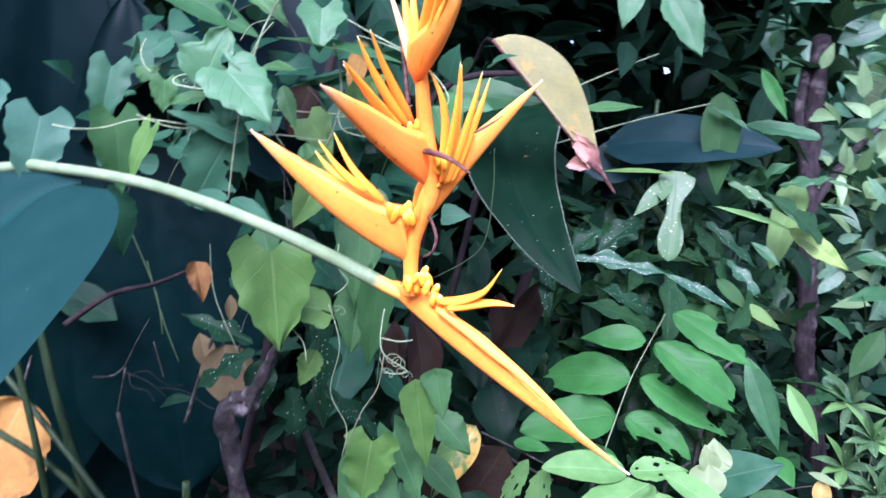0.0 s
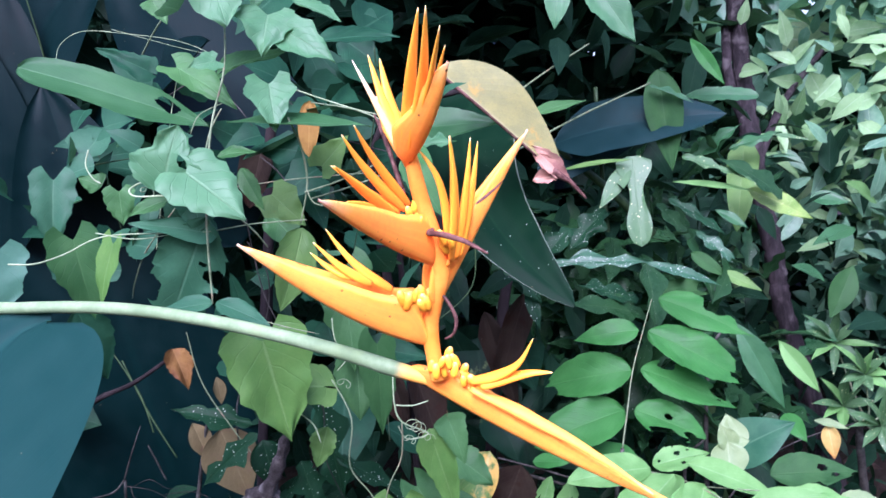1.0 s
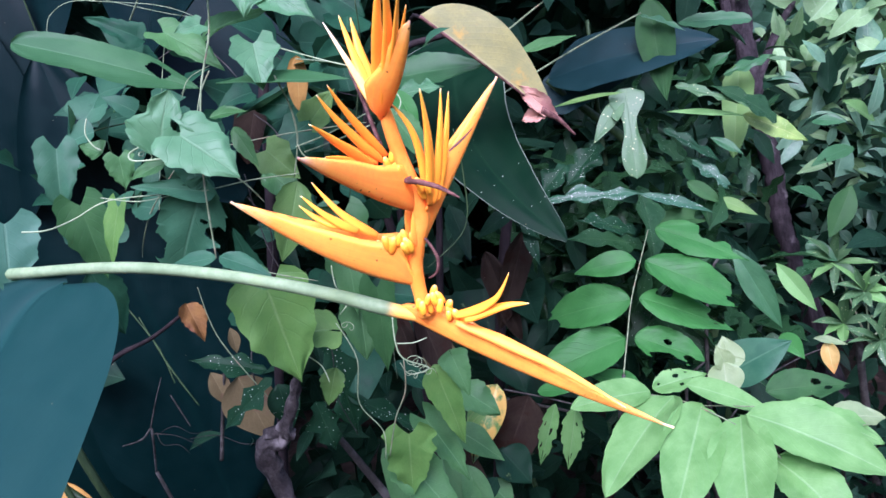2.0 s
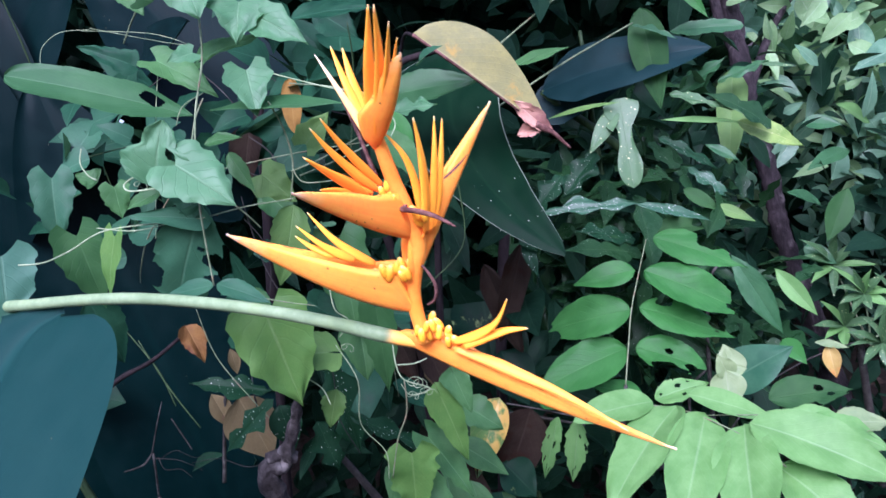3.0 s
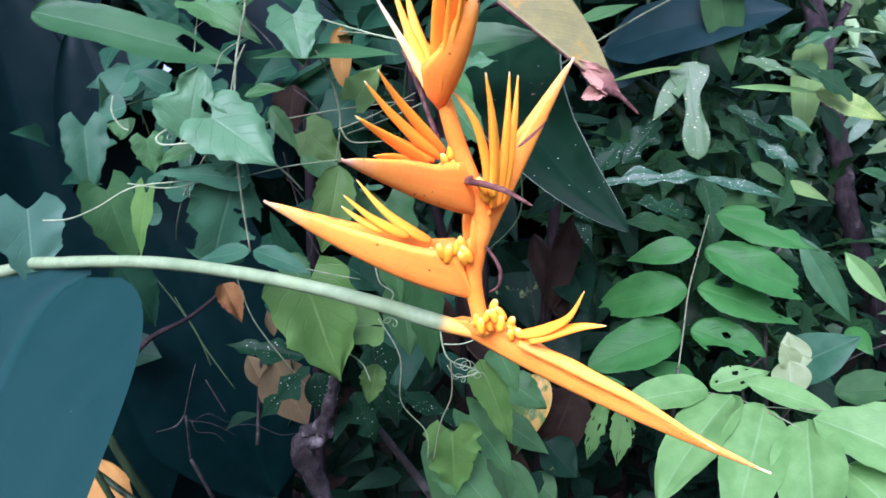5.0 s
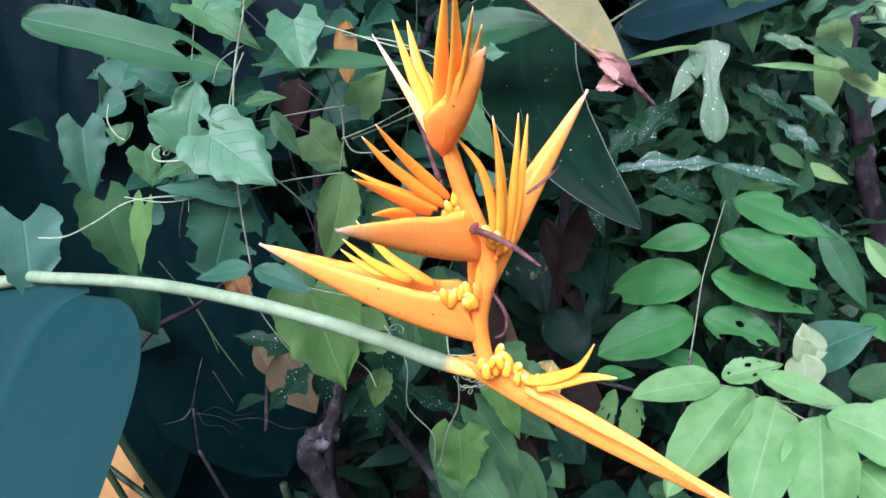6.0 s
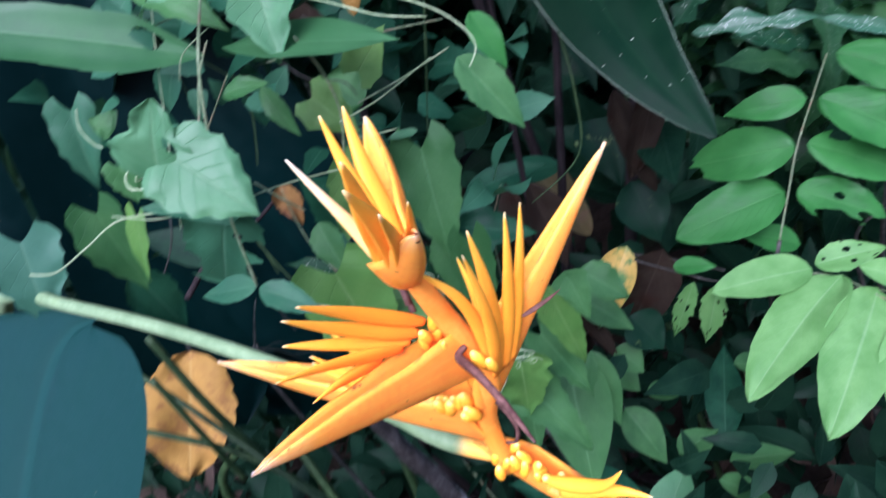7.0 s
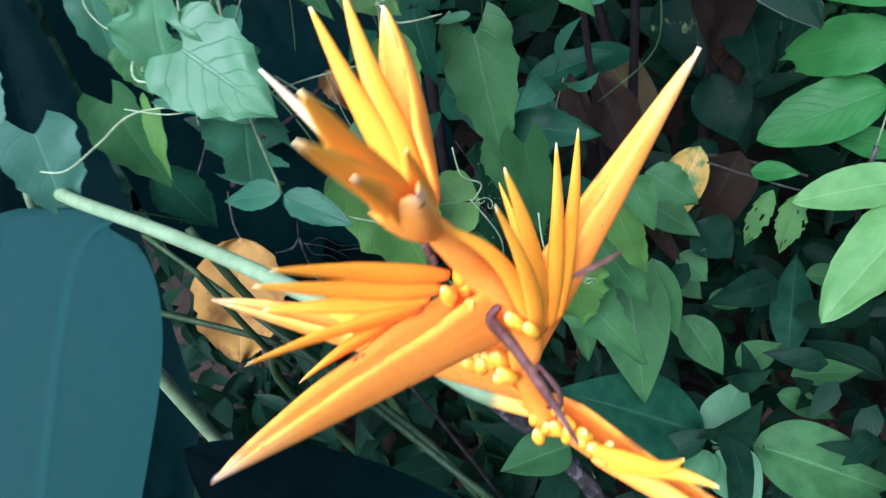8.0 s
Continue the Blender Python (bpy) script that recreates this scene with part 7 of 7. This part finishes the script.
leaf(slender, (1.0169, 1.5112, 0.6328), (1.0925, 1.4653, 0.6261), 0.0216, (-0.13, -0.52, 0.85), "lance", CROTON_PALE, 0.26, 0.3, 0.06)
leaf(slender, (1.0169, 1.5112, 0.6328), (1.0459, 1.4776, 0.677), 0.0216, (-0.39, -0.43, 0.81), "lance", CROTON_PALE, 0.22, 0.3, 0.06)
leaf(slender, (1.0169, 1.5112, 0.6328), (1.0202, 1.4879, 0.7235), 0.0229, (-0.39, -0.44, 0.81), "lance", CROTON_PALE, 0.19, 0.3, 0.06)
leaf(slender, (1.0169, 1.5112, 0.6328), (0.9616, 1.4899, 0.7187), 0.0191, (-0.19, -0.51, 0.84), "lance", CROTON_PALE, 0.21, 0.3, 0.06)
leaf(slender, (1.0169, 1.5112, 0.6328), (0.9324, 1.4874, 0.6983), 0.0191, (-0.32, -0.47, 0.83), "lance", LEAFLET_LIGHT, 0.15, 0.3, 0.06)
leaf(slender, (1.0169, 1.5112, 0.6328), (0.8966, 1.4815, 0.6592), 0.0216, (-0.25, -0.49, 0.84), "lance", CROTON_PALE, 0.27, 0.3, 0.06)
leaf(slender, (1.0169, 1.5112, 0.6328), (0.933, 1.4708, 0.6136), 0.0242, (-0.37, -0.43, 0.82), "lance", CROTON_PALE, 0.29, 0.3, 0.06)
leaf(slender, (1.0169, 1.5112, 0.6328), (0.9924, 1.4622, 0.585), 0.0165, (-0.43, -0.41, 0.81), "lance", CROTON_PALE, 0.21, 0.3, 0.06)
leaf(slender, (1.0169, 1.5112, 0.6328), (1.0376, 1.4651, 0.6113), 0.0191, (-0.26, -0.48, 0.84), "lance", LEAFLET_LIGHT, 0.35, 0.3, 0.06)
rod(slender, "twig", [(0.9633, 1.6394, 0.701), (0.9928, 1.6329, 0.571), (0.9391, 1.5081, 0.5451)], [0.0015, 0.002, 0.003], VINE_STEM, 6, 0.2)
leaf(slender, (0.9633, 1.6394, 0.701), (1.0428, 1.5923, 0.6888), 0.0190, (-0.37, -0.46, 0.81), "lance", LEAFLET_LIGHT, 0.22, 0.3, 0.06)
leaf(slender, (0.9633, 1.6394, 0.701), (1.012, 1.6069, 0.7559), 0.0244, (-0.37, -0.47, 0.8), "lance", CROTON_PALE, 0.12, 0.3, 0.06)
leaf(slender, (0.9633, 1.6394, 0.701), (0.9722, 1.6168, 0.7966), 0.0244, (-0.47, -0.42, 0.77), "lance", CROTON_PALE, 0.34, 0.3, 0.06)
leaf(slender, (0.9633, 1.6394, 0.701), (0.8775, 1.6214, 0.7959), 0.0244, (-0.08, -0.57, 0.82), "lance", CROTON_PALE, 0.25, 0.3, 0.06)
leaf(slender, (0.9633, 1.6394, 0.701), (0.8578, 1.6146, 0.756), 0.0244, (-0.08, -0.57, 0.82), "lance", CROTON_PALE, 0.34, 0.3, 0.06)
leaf(slender, (0.9633, 1.6394, 0.701), (0.8772, 1.6003, 0.6878), 0.0244, (-0.29, -0.49, 0.82), "lance", LEAFLET_LIGHT, 0.25, 0.3, 0.06)
leaf(slender, (0.9633, 1.6394, 0.701), (0.9208, 1.5889, 0.6406), 0.0204, (-0.23, -0.51, 0.83), "lance", CROTON_PALE, 0.31, 0.3, 0.06)
leaf(slender, (0.9633, 1.6394, 0.701), (0.9892, 1.5905, 0.6662), 0.0244, (-0.31, -0.49, 0.82), "lance", CROTON_PALE, 0.23, 0.3, 0.06)

# ---- undergrowth that closes the thicket ----
def thicket(name, label, mat, count, box, size, seed, shape="ovate", tilt=(0.2, -0.5, 0.8), spread=0.75, clump=0.16, slim=0.42, steps=5):
    """Many small leaves gathered in tufts inside a box of the plan, all of one mesh."""
    rng = random.Random(seed)
    (x0, x1), (y0, y1), (z0, z1) = box
    verts, faces, uvs = [], [], []
    nu = steps
    while count > 0:
        c = Vector((rng.uniform(x0, x1), rng.uniform(y0, y1), rng.uniform(z0, z1)))
        if abs(c.x - 0.525 * c.y) < 0.19 and 1.2 < c.y < 1.95 and c.z > 0.45:
            continue
        if 0.2 < c.x < 0.85 and 1.2 < c.y < 1.78 and 1.12 < c.z < 1.65:
            continue
        if mat is FILL_SHADED and c.y > 2.2 and c.x > 1.2 and c.z > 1.2 + 0.5 * rng.random():
            continue
        tuft = Vector((rng.gauss(0, 0.5), rng.gauss(-0.5, 0.4), rng.gauss(0.25, 0.5))).normalized()
        big = rng.uniform(*size)
        for _ in range(rng.randint(4, 9)):
            count -= 1
            y = (tuft + Vector((rng.gauss(0, spread), rng.gauss(0, spread), rng.gauss(-0.15, spread)))).normalized()
            n = (Vector(tilt) + Vector((rng.gauss(0, 0.45), rng.gauss(0, 0.45), rng.gauss(0, 0.35)))).normalized()
            x = y.cross(n)
            if x.length < 0.05:
                continue
            x.normalize()
            z = x.cross(y)
            length = big * rng.uniform(0.7, 1.25)
            base = c + Vector((rng.gauss(0, clump), rng.gauss(0, clump), rng.gauss(0, clump))) * 0.6
            wide, curl, fold, s0 = length * slim * rng.uniform(0.8, 1.2), rng.uniform(0.05, 0.4), rng.uniform(0.1, 0.5), len(verts)
            for i in range(nu + 1):
                u = i / nu
                hw = max(outline(shape, u), 0.02) * wide / 2
                for j in (-1, 0, 1):
                    p = base + x * (j * hw) + y * (u * length) + z * (fold * abs(j) * hw - curl * length * u * u)
                    verts.append(p)
                    uvs.append((0.5 + j / 2, u))
            for i in range(nu):
                for j in (0, 1):
                    q = s0 + i * 3 + j
                    faces.append((q, q + 1, q + 4, q + 3))
    return tagged(link(name, surface(name, verts, faces, mat, uvs)), label, "foliage", kind="stuff")


thicket("undergrowth", "dense leaves with deep shade put into their colour", FILL_SHADED, 2600, ((-1.7, 0.9), (1.35, 1.9), (0.0, 2.3)), (0.07, 0.16), 3)
thicket("undergrowth", "dense leaves with deep shade put into their colour", FILL_SHADED, 1000, ((0.3, 1.4), (1.6, 2.1), (0.0, 1.15)), (0.06, 0.13), 4)
thicket("undergrowth", "dark lobed leaves within the croton", CROTON_MASS, 160, ((0.4, 0.85), (1.5, 1.75), (0.55, 1.12)), (0.07, 0.15), 5, "lobed", slim=0.34, steps=14)
thicket("undergrowth", "small leaves beyond the trunk, daylight haze put into their green", FILL_HAZY, 1300, ((0.9, 3.4), (2.2, 3.2), (0.0, 1.9)), (0.05, 0.12), 6, "lance", slim=0.36)
thicket("undergrowth", "leaves with open daylight put into their bright green", FILL_DAYLIT, 1500, ((1.1, 2.9), (1.8, 2.2), (0.95, 2.1)), (0.05, 0.12), 7, "ovate", slim=0.42, tilt=(-0.1, -0.9, 0.7))
thicket("undergrowth", "broad leaves beyond, daylight haze put into their soft green", FILL_HAZY, 1100, ((1.15, 3.4), (2.25, 2.75), (0.8, 2.7)), (0.1, 0.2), 23, "ovate", slim=0.5, tilt=(-0.1, -0.9, 0.7))
thicket("undergrowth", "large leaves far beyond the trunk, daylight put into their colour", FILL_DAYLIT, 1500, ((0.9, 5.0), (2.8, 3.6), (0.6, 3.4)), (0.18, 0.34), 24, "ovate", slim=0.5, tilt=(-0.1, -0.9, 0.7), clump=0.3)
thicket("undergrowth", "rounded leaves beside the trunk, sky haze put into their bluish green", FILL_SUNLIT, 420, ((1.2, 1.9), (1.75, 2.1), (0.5, 1.1)), (0.06, 0.12), 8, "ovate", slim=0.45)
thicket("hedge", "close foliage beyond the arching leaf, shade put into its colour", FILL_SHADED, 900, ((-0.4, 1.25), (2.6, 3.0), (1.1, 2.9)), (0.22, 0.36), 25, clump=0.25, slim=0.7)
thicket("undergrowth", "low leaves near the ground, shade put into their colour", FILL_SHADED, 1700, ((-1.2, 1.2), (0.75, 1.5), (0.0, 0.55)), (0.06, 0.13), 9)
thicket("undergrowth", "leaves high in the thicket, shade put into their colour", FILL_SHADED, 3600, ((-2.0, 1.05), (1.7, 2.6), (1.35, 3.2)), (0.08, 0.18), 10)
thicket("hedge", "far foliage behind the garden, shade put into its colour", FILL_SHADED, 12000, ((-5.0, 6.0), (2.8, 5.0), (0.0, 5.5)), (0.2, 0.4), 11, clump=0.4, slim=0.62)
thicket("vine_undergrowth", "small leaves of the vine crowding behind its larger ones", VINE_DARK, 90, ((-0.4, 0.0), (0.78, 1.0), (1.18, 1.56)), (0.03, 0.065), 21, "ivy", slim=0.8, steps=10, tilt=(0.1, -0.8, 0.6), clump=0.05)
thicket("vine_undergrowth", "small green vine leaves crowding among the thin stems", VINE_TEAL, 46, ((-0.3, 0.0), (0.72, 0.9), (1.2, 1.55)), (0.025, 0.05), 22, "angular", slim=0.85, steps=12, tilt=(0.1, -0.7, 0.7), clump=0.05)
thicket("leaf_litter", "brown fallen leaves on the soil", LITTER, 900, ((-1.5, 1.5), (0.3, 2.0), (0.0, 0.03)), (0.05, 0.10), 12, tilt=(0, 0, 1), spread=0.3)
# unseen canopy, added only to keep overhead light off the thicket
thicket("overhanging_foliage", "unseen leaf mass added overhead to shade the thicket", FILL_SHADED, 3000, ((-3.0, 0.5), (1.0, 2.6), (2.3, 3.0)), (0.14, 0.26), 13, tilt=(0, -0.2, 1))
thicket("undergrowth", "lobed croton leaves flecked with pale spots", CROTON_MASS, 170, ((0.25, 0.78), (1.42, 1.65), (0.7, 1.2)), (0.09, 0.16), 14, "lobed", slim=0.4, steps=14)
# leaf wall out of view, added to hold back low light from the sky
thicket("garden_hedge", "unseen leaf mass added behind the camera to block low sky light", FILL_SHADED, 5000, ((-5.0, 5.0), (-3.8, -2.6), (0.0, 2.9)), (0.18, 0.34), 16, tilt=(0, 0.5, 0.8), clump=0.3)
thicket("undergrowth", "leaves at the open edge, sunlight put into their pale green", FILL_SUNLIT, 420, ((1.25, 2.3), (1.7, 2.0), (0.85, 1.75)), (0.05, 0.11), 17, "ovate", slim=0.45, tilt=(-0.1, -0.9, 0.7))
